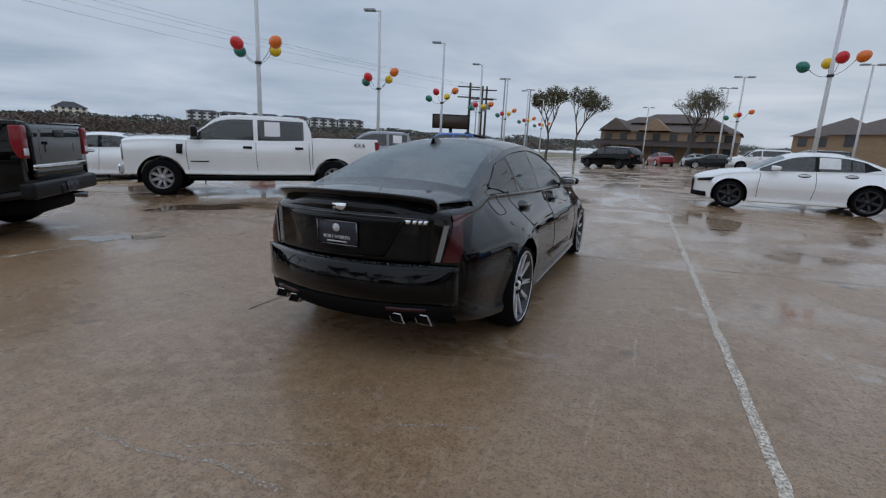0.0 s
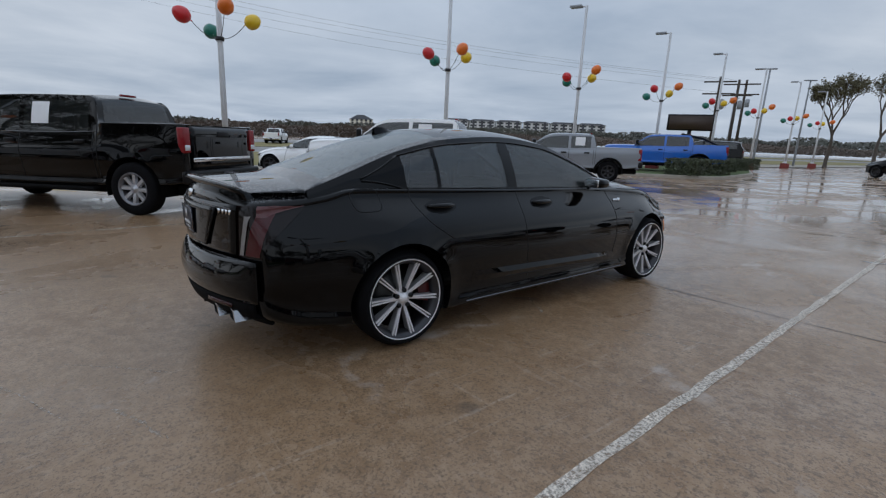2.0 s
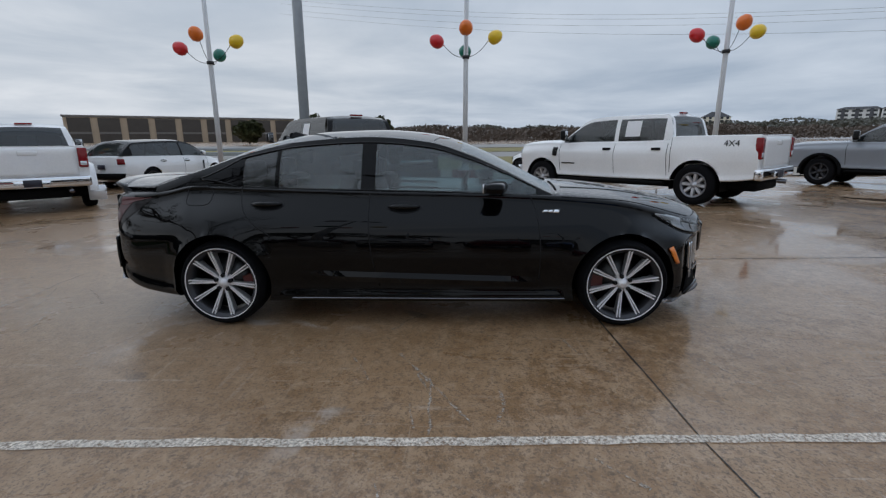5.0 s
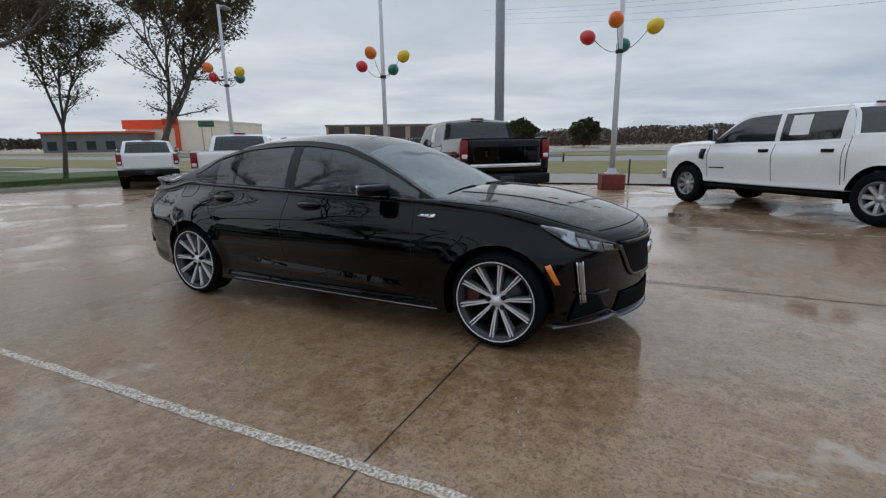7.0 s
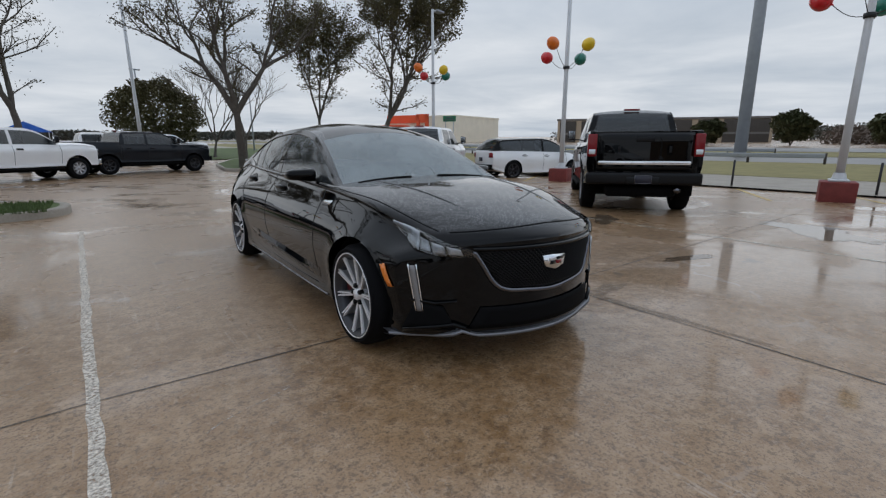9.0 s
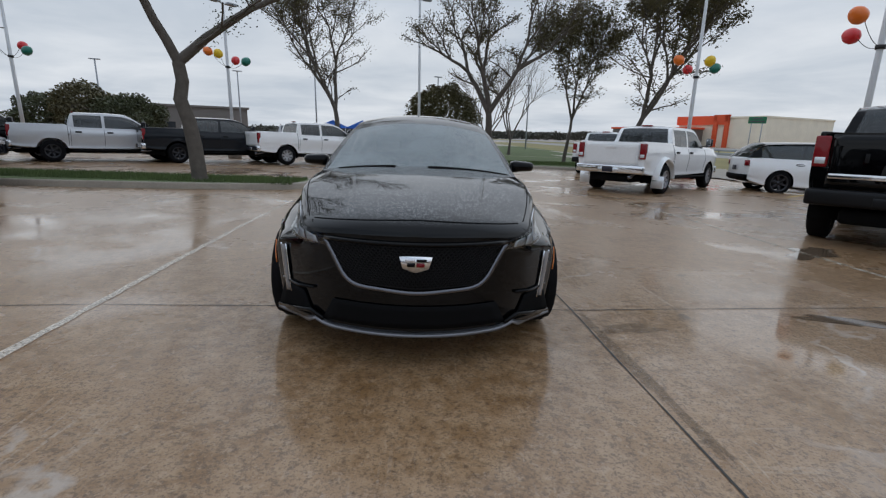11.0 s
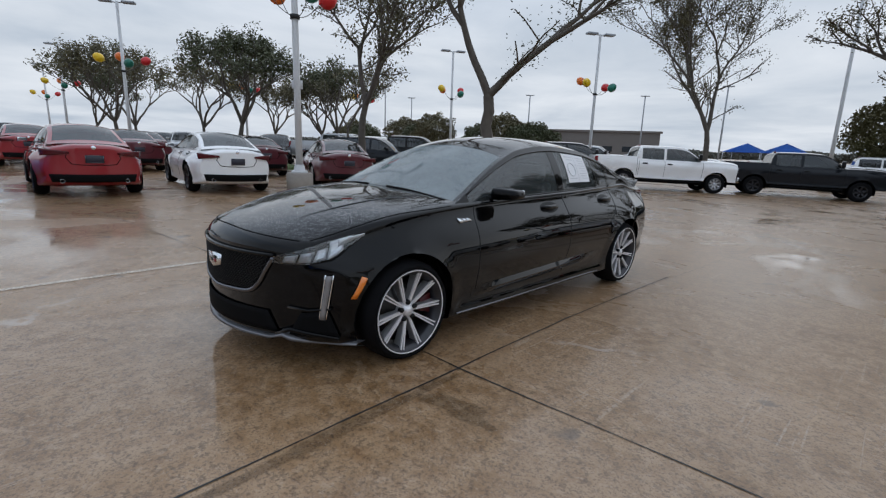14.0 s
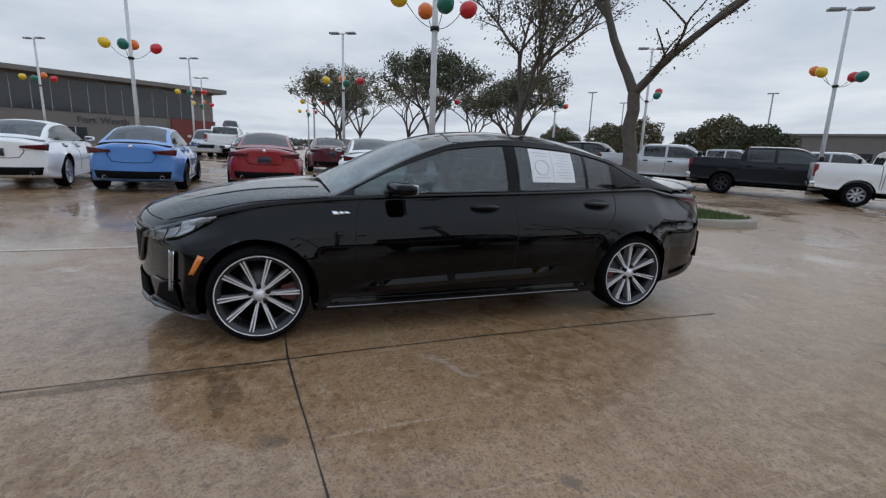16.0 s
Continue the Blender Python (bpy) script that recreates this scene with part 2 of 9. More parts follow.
ALLOY_GROOVE = bsdf_material("cast_alloy", (0.36, 0.36, 0.37), rough=0.35, metal=0.4, var=0.1)
EXHAUST = bsdf_material("exhaust_steel", (0.42, 0.42, 0.43), rough=0.22, metal=1.0, var=0.1)
SIGN_GREEN = bsdf_material("sign_green", (0.01, 0.16, 0.07), rough=0.4, var=0.06)
ALLOY_GREY = bsdf_material("grey_alloy", (0.20, 0.20, 0.215), rough=0.32, metal=0.7, var=0.1)
ALLOY_SILVER = bsdf_material("silver_alloy", (0.52, 0.52, 0.54), rough=0.3, metal=0.55, var=0.1)
ALLOY_DARK = bsdf_material("dark_alloy", (0.05, 0.05, 0.055), rough=0.35, metal=0.6, var=0.1)
DISC_STEEL = bsdf_material("brake_steel", (0.055, 0.055, 0.055), rough=0.35, metal=1.0, var=0.15)
CALIPER_RED = bsdf_material("red_caliper", (0.075, 0.005, 0.006), rough=0.35, coat=0.3)
TAIL_RED = bsdf_material("tail_red", (0.22, 0.006, 0.010), rough=0.25, spec=0.2, coat=0.5, var=0.15)
TAIL_LENS = bsdf_material("tail_lens", (0.055, 0.004, 0.006), rough=0.22, spec=0.2, coat=0.5, var=0.25, scale=14.0)
TAIL_EDGE = bsdf_material("tail_edge", (0.10, 0.028, 0.030), rough=0.25, spec=0.3, coat=0.6, var=0.25, scale=9.0)
TAIL_SIDE = bsdf_material("tail_side", (0.030, 0.002, 0.004), rough=0.2, spec=0.2, coat=0.4, var=0.15)
TAIL_SMOKE = bsdf_material("tail_smoke", (0.006, 0.003, 0.003), rough=0.2, spec=0.1, coat=0.4, var=0.2)
LAMP_WHITE = bsdf_material("lamp_reflector", (0.75, 0.77, 0.8), rough=0.2, metal=0.5, var=0.1)
BLADE_GREY = bsdf_material("tail_blade_lens", (0.22, 0.21, 0.21), rough=0.25, coat=0.6, var=0.2, scale=30.0)
AMBER = bsdf_material("amber_reflector", (0.85, 0.22, 0.02), rough=0.3, coat=1.0, var=0.08)
TAIL_SLIM = bsdf_material("slim_tail_red", (0.08, 0.005, 0.008), rough=0.2, spec=0.2, coat=0.6, var=0.2)
SEAT = bsdf_material("seat_leather", (0.02, 0.02, 0.022), rough=0.55, var=0.15, bump=0.2)
DASH = bsdf_material("dash_plastic", (0.035, 0.035, 0.038), rough=0.6, var=0.1, bump=0.15)
PAPER = bsdf_material("window_sheet", (0.82, 0.82, 0.83), rough=0.7, var=0.03)
INK = bsdf_material("print_grey", (0.62, 0.62, 0.64), rough=0.8, var=0.05)
PLATE_DARK = bsdf_material("plate_navy", (0.02, 0.02, 0.035), rough=0.35, var=0.05)
POLE_WHITE = bsdf_material("pole_paint", (0.62, 0.63, 0.64), rough=0.45, var=0.08, scale=3.0, bump=0.1)
POLE_GREY = bsdf_material("pole_steel", (0.31, 0.33, 0.36), rough=0.5, var=0.12, scale=2.0, bump=0.1)
WOOD_POLE = bsdf_material("pole_wood", (0.06, 0.048, 0.04), rough=0.9, var=0.25, scale=3.0, bump=0.5)
CONC_BASE = bsdf_material("base_concrete", (0.30, 0.27, 0.24), rough=0.85, var=0.2, scale=5.0, bump=0.5, bump_scale=60)
RED_BASE = bsdf_material("base_red", (0.20, 0.035, 0.03), rough=0.7, var=0.35, scale=5.0, bump=0.5, bump_scale=60)
WIRE = bsdf_material("wire_black", (0.02, 0.02, 0.022), rough=0.6, var=0.0)
BALLOON = {"red": bsdf_material("balloon_red", (0.62, 0.015, 0.02), rough=0.3, coat=0.3, var=0.06, scale=9.0),
           "orange": bsdf_material("balloon_orange", (0.80, 0.17, 0.015), rough=0.3, coat=0.3, var=0.06, scale=9.0),
           "yellow": bsdf_material("balloon_yellow", (0.80, 0.52, 0.015), rough=0.3, coat=0.3, var=0.06, scale=9.0),
           "green": bsdf_material("balloon_green", (0.004, 0.16, 0.11), rough=0.3, coat=0.3, var=0.06, scale=9.0)}


def wet_concrete():
    """Brown, worn lot concrete: a wet film that thins and pools, light scrapes and dark oil marks."""
    m = bpy.data.materials.new("wet_concrete")
    m.use_nodes = True
    nt = m.node_tree
    b = nt.nodes["Principled BSDF"]
    geo = nt.nodes.new("ShaderNodeNewGeometry")

    def noise_at(scale, detail=5.0, rough=0.55, stretch=None, dist=0.0):
        n = nt.nodes.new("ShaderNodeTexNoise")
        n.inputs["Scale"].default_value, n.inputs["Detail"].default_value, n.inputs["Roughness"].default_value = scale, detail, rough
        n.inputs["Distortion"].default_value = dist
        if stretch:
            mp = nt.nodes.new("ShaderNodeMapping")
            mp.inputs["Scale"].default_value = stretch[:3]
            mp.inputs["Rotation"].default_value = (0, 0, radians(stretch[3]))
            nt.links.new(geo.outputs["Position"], mp.inputs["Vector"])
            nt.links.new(mp.outputs[0], n.inputs["Vector"])
        else:
            nt.links.new(geo.outputs["Position"], n.inputs["Vector"])
        return n.outputs[0]

    def rng(v, a, c, lo=0.0, hi=1.0):
        r = nt.nodes.new("ShaderNodeMapRange")
        r.interpolation_type = "SMOOTHSTEP"
        for k, val in (("From Min", a), ("From Max", c), ("To Min", lo), ("To Max", hi)):
            r.inputs[k].default_value = val
        nt.links.new(v, r.inputs["Value"])
        return r.outputs[0]

    def mixc(f, a, c):
        n = nt.nodes.new("ShaderNodeMix")
        n.data_type = "RGBA"
        for key, v in (("Factor", f), ("A", a), ("B", c)):
            if isinstance(v, (tuple, float, int)):
                n.inputs[key].default_value = v if not isinstance(v, tuple) else (*v, 1)
            else:
                nt.links.new(v, n.inputs[key])
        return n.outputs["Result"]

    def mul(a, c):
        n = nt.nodes.new("ShaderNodeMath")
        n.operation = "MULTIPLY"
        for i, v in enumerate((a, c)):
            if isinstance(v, (int, float)):
                n.inputs[i].default_value = v
            else:
                nt.links.new(v, n.inputs[i])
        return n.outputs[0]

    mid, broad, fine, grit = noise_at(0.9), noise_at(0.16, 4.0), noise_at(9.0, 6.0, 0.65), noise_at(70.0, 3.0, 0.7)
    c = mixc(rng(mid, 0.35, 0.65), (0.245, 0.132, 0.048), (0.360, 0.222, 0.112))
    c = mixc(rng(fine, 0.38, 0.66), c, (0.43, 0.285, 0.160))
    clot, chip = noise_at(30.0, 4.0, 0.7), noise_at(21.0, 4.0, 0.7, None, 0.5)
    c = mixc(mul(rng(clot, 0.50, 0.64), 0.55), c, (0.095, 0.055, 0.026))
    c = mixc(mul(rng(chip, 0.55, 0.68), 0.38), c, (0.56, 0.42, 0.29))
    c = mixc(mul(rng(broad, 0.45, 0.7), 0.45), c, (0.31, 0.215, 0.132))
    c = mixc(mul(rng(grit, 0.48, 0.68), 0.6), c, (0.065, 0.038, 0.020))
    pale = noise_at(130.0, 2.0, 0.6)
    c = mixc(mul(rng(pale, 0.60, 0.72), 0.5), c, (0.44, 0.34, 0.25))
    # light scrapes in a few directions, thin and broken, thick in some places only
    where = noise_at(0.8, 2.0, 0.5)
    for sx, sy, turn, lo, amt in ((24.0, 0.8, 27.0, 0.615, 0.5), (1.0, 20.0, -38.0, 0.63, 0.35), (20.0, 1.0, 5.0, 0.635, 0.4)):
        s_ = noise_at(1.0, 3.0, 0.6, (sx, sy, 1.0, turn), 0.6)
        brk = noise_at(38.0, 3.0, 0.7)
        c = mixc(mul(mul(rng(s_, lo, lo + 0.045), rng(brk, 0.36, 0.60)), mul(rng(where, 0.47, 0.62), amt)), c, (0.56, 0.47, 0.37))
    # old cracks with pale edges
    vor = nt.nodes.new("ShaderNodeTexVoronoi")
    vor.feature = "DISTANCE_TO_EDGE"
    vor.inputs["Scale"].default_value = 0.42
    warp = nt.nodes.new("ShaderNodeTexNoise")
    warp.inputs["Scale"].default_value, warp.inputs["Detail"].default_value = 1.3, 7.0
    nt.links.new(geo.outputs["Position"], warp.inputs["Vector"])
    wv = nt.nodes.new("ShaderNodeVectorMath")
    wv.operation = "MULTIPLY_ADD"
    nt.links.new(warp.outputs["Color"], wv.inputs[0])
    wv.inputs[1].default_value = (1.3, 1.3, 0.0)
    nt.links.new(geo.outputs["Position"], wv.inputs[2])
    nt.links.new(wv.outputs[0], vor.inputs["Vector"])
    band = rng(vor.outputs["Distance"], 0.004, 0.016, 1.0, 0.0)
    c = mixc(mul(mul(band, rng(noise_at(2.2, 6.0, 0.7), 0.42, 0.60)), mul(rng(noise_at(0.35, 2.0), 0.50, 0.60), 0.8)), c, (0.50, 0.43, 0.36))
    spots = noise_at(2.3, 2.0, 0.4, None, 0.4)
    c = mixc(mul(rng(spots, 0.70, 0.76), 0.55), c, (0.045, 0.036, 0.03))
    soaked = nt.nodes.new("ShaderNodeVectorMath")
    soaked.operation = "MULTIPLY"
    nt.links.new(c, soaked.inputs[0])
    soaked.inputs[1].default_value = (0.90, 0.86, 0.85)
    nt.links.new(soaked.outputs[0], b.inputs["Base Color"])
    film = noise_at(0.55, 5.0, 0.6, None, 0.8)
    # the slab ahead of the sedan holds more water than the one beside it
    xyz = nt.nodes.new("ShaderNodeSeparateXYZ")
    nt.links.new(geo.outputs["Position"], xyz.inputs[0])
    soak = nt.nodes.new("ShaderNodeMath")
    soak.operation = "MULTIPLY_ADD"
    nt.links.new(rng(xyz.outputs[1], 1.0, 1.5), soak.inputs[0])
    soak.inputs[1].default_value = 0.11
    nt.links.new(film, soak.inputs[2])
    wet = rng(soak.outputs[0], 0.48, 0.70)
    fr = nt.nodes.new("ShaderNodeMapRange")
    fr.inputs["To Min"].default_value, fr.inputs["To Max"].default_value = 0.28, 0.055
    nt.links.new(wet, fr.inputs["Value"])
    rsum = nt.nodes.new("ShaderNodeMath")
    rsum.operation = "ADD"
    nt.links.new(fr.outputs[0], rsum.inputs[0])
    nt.links.new(mul(rng(fine, 0.3, 0.7), 0.03), rsum.inputs[1])
    b.inputs["Roughness"].default_value = 0.55
    b.inputs["Specular IOR Level"].default_value = 0.30
    # the water film: a smooth coat that lies over the rough concrete
    cw = nt.nodes.new("ShaderNodeMapRange")
    cw.inputs["To Min"].default_value, cw.inputs["To Max"].default_value = 0.70, 1.0
    nt.links.new(wet, cw.inputs["Value"])
    nt.links.new(cw.outputs[0], b.inputs["Coat Weight"])
    nt.links.new(rsum.outputs[0], b.inputs["Coat Roughness"])
    b.inputs["Coat IOR"].default_value = 1.47
    cb = nt.nodes.new("ShaderNodeBump")
    cb.inputs["Strength"].default_value, cb.inputs["Distance"].default_value = 0.03, 0.006
    nt.links.new(fine, cb.inputs["Height"])
    nt.links.new(cb.outputs[0], b.inputs["Coat Normal"])
    bp = nt.nodes.new("ShaderNodeBump")
    bp.inputs["Distance"].default_value = 0.006
    bs = nt.nodes.new("ShaderNodeMapRange")
    bs.inputs["To Min"].default_value, bs.inputs["To Max"].default_value = 0.8, 0.5
    nt.links.new(wet, bs.inputs["Value"])
    nt.links.new(bs.outputs[0], bp.inputs["Strength"])
    hs = nt.nodes.new("ShaderNodeMath")
    hs.operation = "ADD"
    nt.links.new(fine, hs.inputs[0])
    nt.links.new(mul(grit, 0.4), hs.inputs[1])
    nt.links.new(hs.outputs[0], bp.inputs["Height"])
    nt.links.new(bp.outputs[0], b.inputs["Normal"])
    return m


CONCRETE = wet_concrete()
PUDDLE = bsdf_material("puddle_water", (0.13, 0.09, 0.06), rough=0.04, var=0.3, scale=3.0)
pn, pk = PUDDLE.node_tree.nodes, PUDDLE.node_tree.links
pa, pgeo, pnz, padd, prg = pn.new("ShaderNodeAttribute"), pn.new("ShaderNodeNewGeometry"), pn.new("ShaderNodeTexNoise"), pn.new("ShaderNodeMath"), pn.new("ShaderNodeMapRange")
pa.attribute_name = "depth"
pnz.inputs["Scale"].default_value, pnz.inputs["Detail"].default_value = 5.0, 5.0
padd.operation = "ADD"
prg.inputs["From Min"].default_value, prg.inputs["From Max"].default_value = 0.72, 1.0
pk.new(pgeo.outputs["Position"], pnz.inputs["Vector"])
pk.new(pa.outputs["Fac"], padd.inputs[0])
pk.new(pnz.outputs[0], padd.inputs[1])
pk.new(padd.outputs[0], prg.inputs["Value"])
pk.new(prg.outputs[0], pn["Principled BSDF"].inputs["Alpha"])
STAIN = PUDDLE.copy()
STAIN.name = "silt_stain"
sb = STAIN.node_tree.nodes["Principled BSDF"]
sb.inputs["Roughness"].default_value = 0.3
sb.inputs["Specular IOR Level"].default_value = 0.15
thin = STAIN.node_tree.nodes.new("ShaderNodeMath")
thin.operation = "MULTIPLY"
thin.inputs[1].default_value = 0.24
for lk in list(sb.inputs["Alpha"].links):
    STAIN.node_tree.links.new(lk.from_socket, thin.inputs[0])
STAIN.node_tree.links.new(thin.outputs[0], sb.inputs["Alpha"])
for n_ in STAIN.node_tree.nodes:
    if n_.type == "VECT_MATH":
        n_.inputs[0].default_value = (0.050, 0.036, 0.022)
KERB = bsdf_material("kerb_concrete", (0.33, 0.29, 0.24), rough=0.75, var=0.22, scale=2.0, bump=0.4, bump_scale=50)
LINE_PAINT = bsdf_material("worn_line_paint", (0.74, 0.665, 0.57), rough=0.6, spec=0.2, var=0.25, scale=5.0, bump=0.4, bump_scale=40)


def wear_through(m, scale, lo, hi):
    """Lets the ground show where the paint has worn off."""
    nt = m.node_tree
    b = nt.nodes["Principled BSDF"]
    geo = nt.nodes.new("ShaderNodeNewGeometry")
    n = nt.nodes.new("ShaderNodeTexNoise")
    n.inputs["Scale"].default_value, n.inputs["Detail"].default_value, n.inputs["Roughness"].default_value = scale, 6.0, 0.7
    nt.links.new(geo.outputs["Position"], n.inputs["Vector"])
    r = nt.nodes.new("ShaderNodeMapRange")
    r.inputs["From Min"].default_value, r.inputs["From Max"].default_value = lo, hi
    nt.links.new(n.outputs[0], r.inputs["Value"])
    nt.links.new(r.outputs[0], b.inputs["Alpha"])


wear_through(LINE_PAINT, 55.0, 0.33, 0.60)
FAINT_PAINT = bsdf_material("faded_line_paint", (0.50, 0.46, 0.38), rough=0.4, var=0.3, scale=5.0)
wear_through(FAINT_PAINT, 9.0, 0.40, 0.62)
SCAR = bsdf_material("scraped_concrete", (0.44, 0.375, 0.31), rough=0.6, var=0.25, scale=9.0)
wear_through(SCAR, 55.0, 0.46, 0.60)
YELLOW_LINE = bsdf_material("yellow_line_paint", (0.55, 0.38, 0.10), rough=0.5, var=0.3, scale=5.0)
JOINT = bsdf_material("joint_tar", (0.02, 0.018, 0.016), rough=0.5, var=0.3, scale=9.0)
GRASS_BASE = bsdf_material("turf", (0.075, 0.105, 0.03), rough=0.95, var=0.4, scale=0.8, bump=0.8, bump_scale=30)
GRASS_DRY = bsdf_material("dry_turf", (0.23, 0.195, 0.075), rough=0.95, var=0.3, scale=0.15, bump=0.8, bump_scale=10)
ASPHALT = bsdf_material("road_surface", (0.19, 0.18, 0.17), rough=0.5, var=0.15, scale=0.4, bump=0.3)
BARK = bsdf_material("bark", (0.105, 0.090, 0.076), rough=0.95, var=0.35, scale=7.0, bump=1.0, bump_scale=45)
LEAF = bsdf_material("leaf", (0.060, 0.068, 0.028), rough=0.6, var=0.45, scale=1.2)
LEAF_OLIVE = bsdf_material("leaf_olive", (0.098, 0.085, 0.038), rough=0.6, var=0.4, scale=1.2)
HEDGE_LEAF = bsdf_material("hedge_leaf", (0.048, 0.058, 0.026), rough=0.6, var=0.4, scale=3.0)


# ---- building helpers ----
def part(name, bm, material, parent=None, label="", smooth=True):
    """Links a bmesh as one mesh object, under a thing or a part."""
    me = bpy.data.meshes.new(name)
    bm.to_mesh(me)
    bm.free()
    if smooth:
        for p in me.polygons:
            p.use_smooth = True
    mats = material if isinstance(material, (list, tuple)) else [material]
    for mt in mats:
        me.materials.append(mt)
    ob = new(name, me)
    if parent:
        ob.parent = parent
    if label:
        tagged(ob, label)
    return ob


def thing(name, label, category, group="", m=None):
    ob = new(name)
    ob.empty_display_size = 0.2
    if m is not None:
        ob.matrix_world = m
    return tagged(ob, label, category, group)


def box(bm, x0, x1, y0, y1, z0, z1, bevel=0.0, seg=2):
    vs = [bm.verts.new((x, y, z)) for z in (z0, z1) for y in (y0, y1) for x in (x0, x1)]
    fs = [bm.faces.new([vs[i] for i in q]) for q in ((0, 2, 3, 1), (4, 5, 7, 6), (0, 1, 5, 4), (2, 6, 7, 3), (0, 4, 6, 2), (1, 3, 7, 5))]
    if bevel > 0:
        es = list({e for f in fs for e in f.edges})
        bmesh.ops.bevel(bm, geom=es, offset=bevel, segments=seg, affect="EDGES", profile=0.6)
    return vs


def tube(bm, pts, radii, sides=8, caps=True):
    """A round bar along the points."""
    pts = [Vector(p) for p in pts]
    if isinstance(radii, (int, float)):
        radii = [radii] * len(pts)
    rings, ref = [], None
    for i, p in enumerate(pts):
        d = (pts[min(i + 1, len(pts) - 1)] - pts[max(i - 1, 0)]).normalized()
        if ref is None:
            ref = Vector((0, 0, 1)) if abs(d.z) < 0.9 else Vector((1, 0, 0))
        a = (ref - d * ref.dot(d)).normalized()
        ref = a
        c = d.cross(a)
        rings.append([bm.verts.new(p + (a * math.cos(k * math.tau / sides) + c * math.sin(k * math.tau / sides)) * radii[i]) for k in range(sides)])
    for r0, r1 in zip(rings, rings[1:]):
        for k in range(sides):
            bm.faces.new((r0[k], r0[(k + 1) % sides], r1[(k + 1) % sides], r1[k]))
    if caps:
        bm.faces.new(rings[0][::-1])
        bm.faces.new(rings[-1])
    return rings


def lathe(bm, profile, sides=32, m=None, close=False):
    """Turns (radius, x) points round the x axis."""
    rings = []
    for r, x in profile:
        rings.append([bm.verts.new((x, r * math.cos(k * math.tau / sides), r * math.sin(k * math.tau / sides))) for k in range(sides)])
    if close:
        rings.append(rings[0])
    for r0, r1 in zip(rings, rings[1:]):
        for k in range(sides):
            bm.faces.new((r0[k], r1[k], r1[(k + 1) % sides], r0[(k + 1) % sides]))
    if m is not None:
        bmesh.ops.transform(bm, matrix=m, verts=[v for r in rings for v in r])
    return rings


def grid(bm, fn, nu, nv):
    vs = [[bm.verts.new(fn(i / nu, j / nv)) for j in range(nv + 1)] for i in range(nu + 1)]
    for i in range(nu):
        for j in range(nv):
            bm.faces.new((vs[i][j], vs[i + 1][j], vs[i + 1][j + 1], vs[i][j + 1]))
    return vs


def thicken(bm, d):
    """Gives a sheet a thickness d behind its normals."""
    bmesh.ops.recalc_face_normals(bm, faces=bm.faces[:])
    bmesh.ops.solidify(bm, geom=bm.faces[:], thickness=d)


def curve(*kn):
    """A smooth monotone curve through (y, value) knots."""
    kn = sorted(kn)
    xs, vs = np.array([k[0] for k in kn], float), np.array([k[1] for k in kn], float)
    h, d = np.diff(xs), np.diff(vs) / np.diff(xs)
    sl = np.zeros(len(xs))
    sl[0], sl[-1] = d[0], d[-1]
    for i in range(1, len(xs) - 1):
        if d[i - 1] * d[i] > 0:
            w1, w2 = 2 * h[i] + h[i - 1], h[i] + 2 * h[i - 1]
            sl[i] = (w1 + w2) / (w1 / d[i - 1] + w2 / d[i])

    def at(y):
        y = min(max(y, xs[0]), xs[-1])
        i = min(max(int(np.searchsorted(xs, y)) - 1, 0), len(h) - 1)
        t = (y - xs[i]) / h[i]
        return float((2 * t**3 - 3 * t**2 + 1) * vs[i] + (t**3 - 2 * t**2 + t) * h[i] * sl[i] + (-2 * t**3 + 3 * t**2) * vs[i + 1] + (t**3 - t**2) * h[i] * sl[i + 1])

    return at


# ---- ground ----
def soft(v, m=22.0):
    return m * math.tanh(v / m)


def gz(x, y):
    """Height of the lot: it drains gently, with a slight crown under the parked sedan."""
    g = math.exp(-(x * x + y * y) / (2 * 3.2**2))
    return g * (0.020 + 0.018 * x + 0.005 * y) + (1 - g) * (0.016 * soft(x) + 0.015 * soft(y))


def strip(bm, xa, xb, y0, y1, lift, step=0.5, wob=0.0, seed=0):
    """A sheet between x = xa(y) and xb(y) that follows the ground."""
    n = max(2, int((y1 - y0) / step))
    rows = []
    for i in range(n + 1):
        y = y0 + (y1 - y0) * i / n
        w = wob * noise.noise((y * 3.1, seed, 0.3))
        rows.append([bm.verts.new((x, y, gz(x, y) + lift)) for x in (xa + w, xb + w)])
    for a, b in zip(rows, rows[1:]):
        bm.faces.new((a[0], a[1], b[1], b[0]))


def axis_steps(lo, hi, near, fine, grow):
    out, v, s = [0.0], 0.0, fine
    while v < hi:
        if v > near:
            s *= grow
        v += s
        out.append(v)
    v, s = 0.0, fine
    while v > lo:
        if v < -near:
            s *= grow
        v -= s
        out.insert(0, v)
    return out


bm = bmesh.new()
gx, gy = axis_steps(-1500, 1500, 9, 0.45, 1.25), axis_steps(-1500, 1500, 9, 0.45, 1.25)
gv = [[bm.verts.new((x, y, gz(x, y))) for y in gy] for x in gx]
for i in range(len(gx) - 1):
    for j in range(len(gy) - 1):
        bm.faces.new((gv[i][j], gv[i + 1][j], gv[i + 1][j + 1], gv[i][j + 1]))
ground = tagged(part("ground", bm, CONCRETE), "wet brown concrete car lot with puddles and scrapes", "ground", kind="structure")


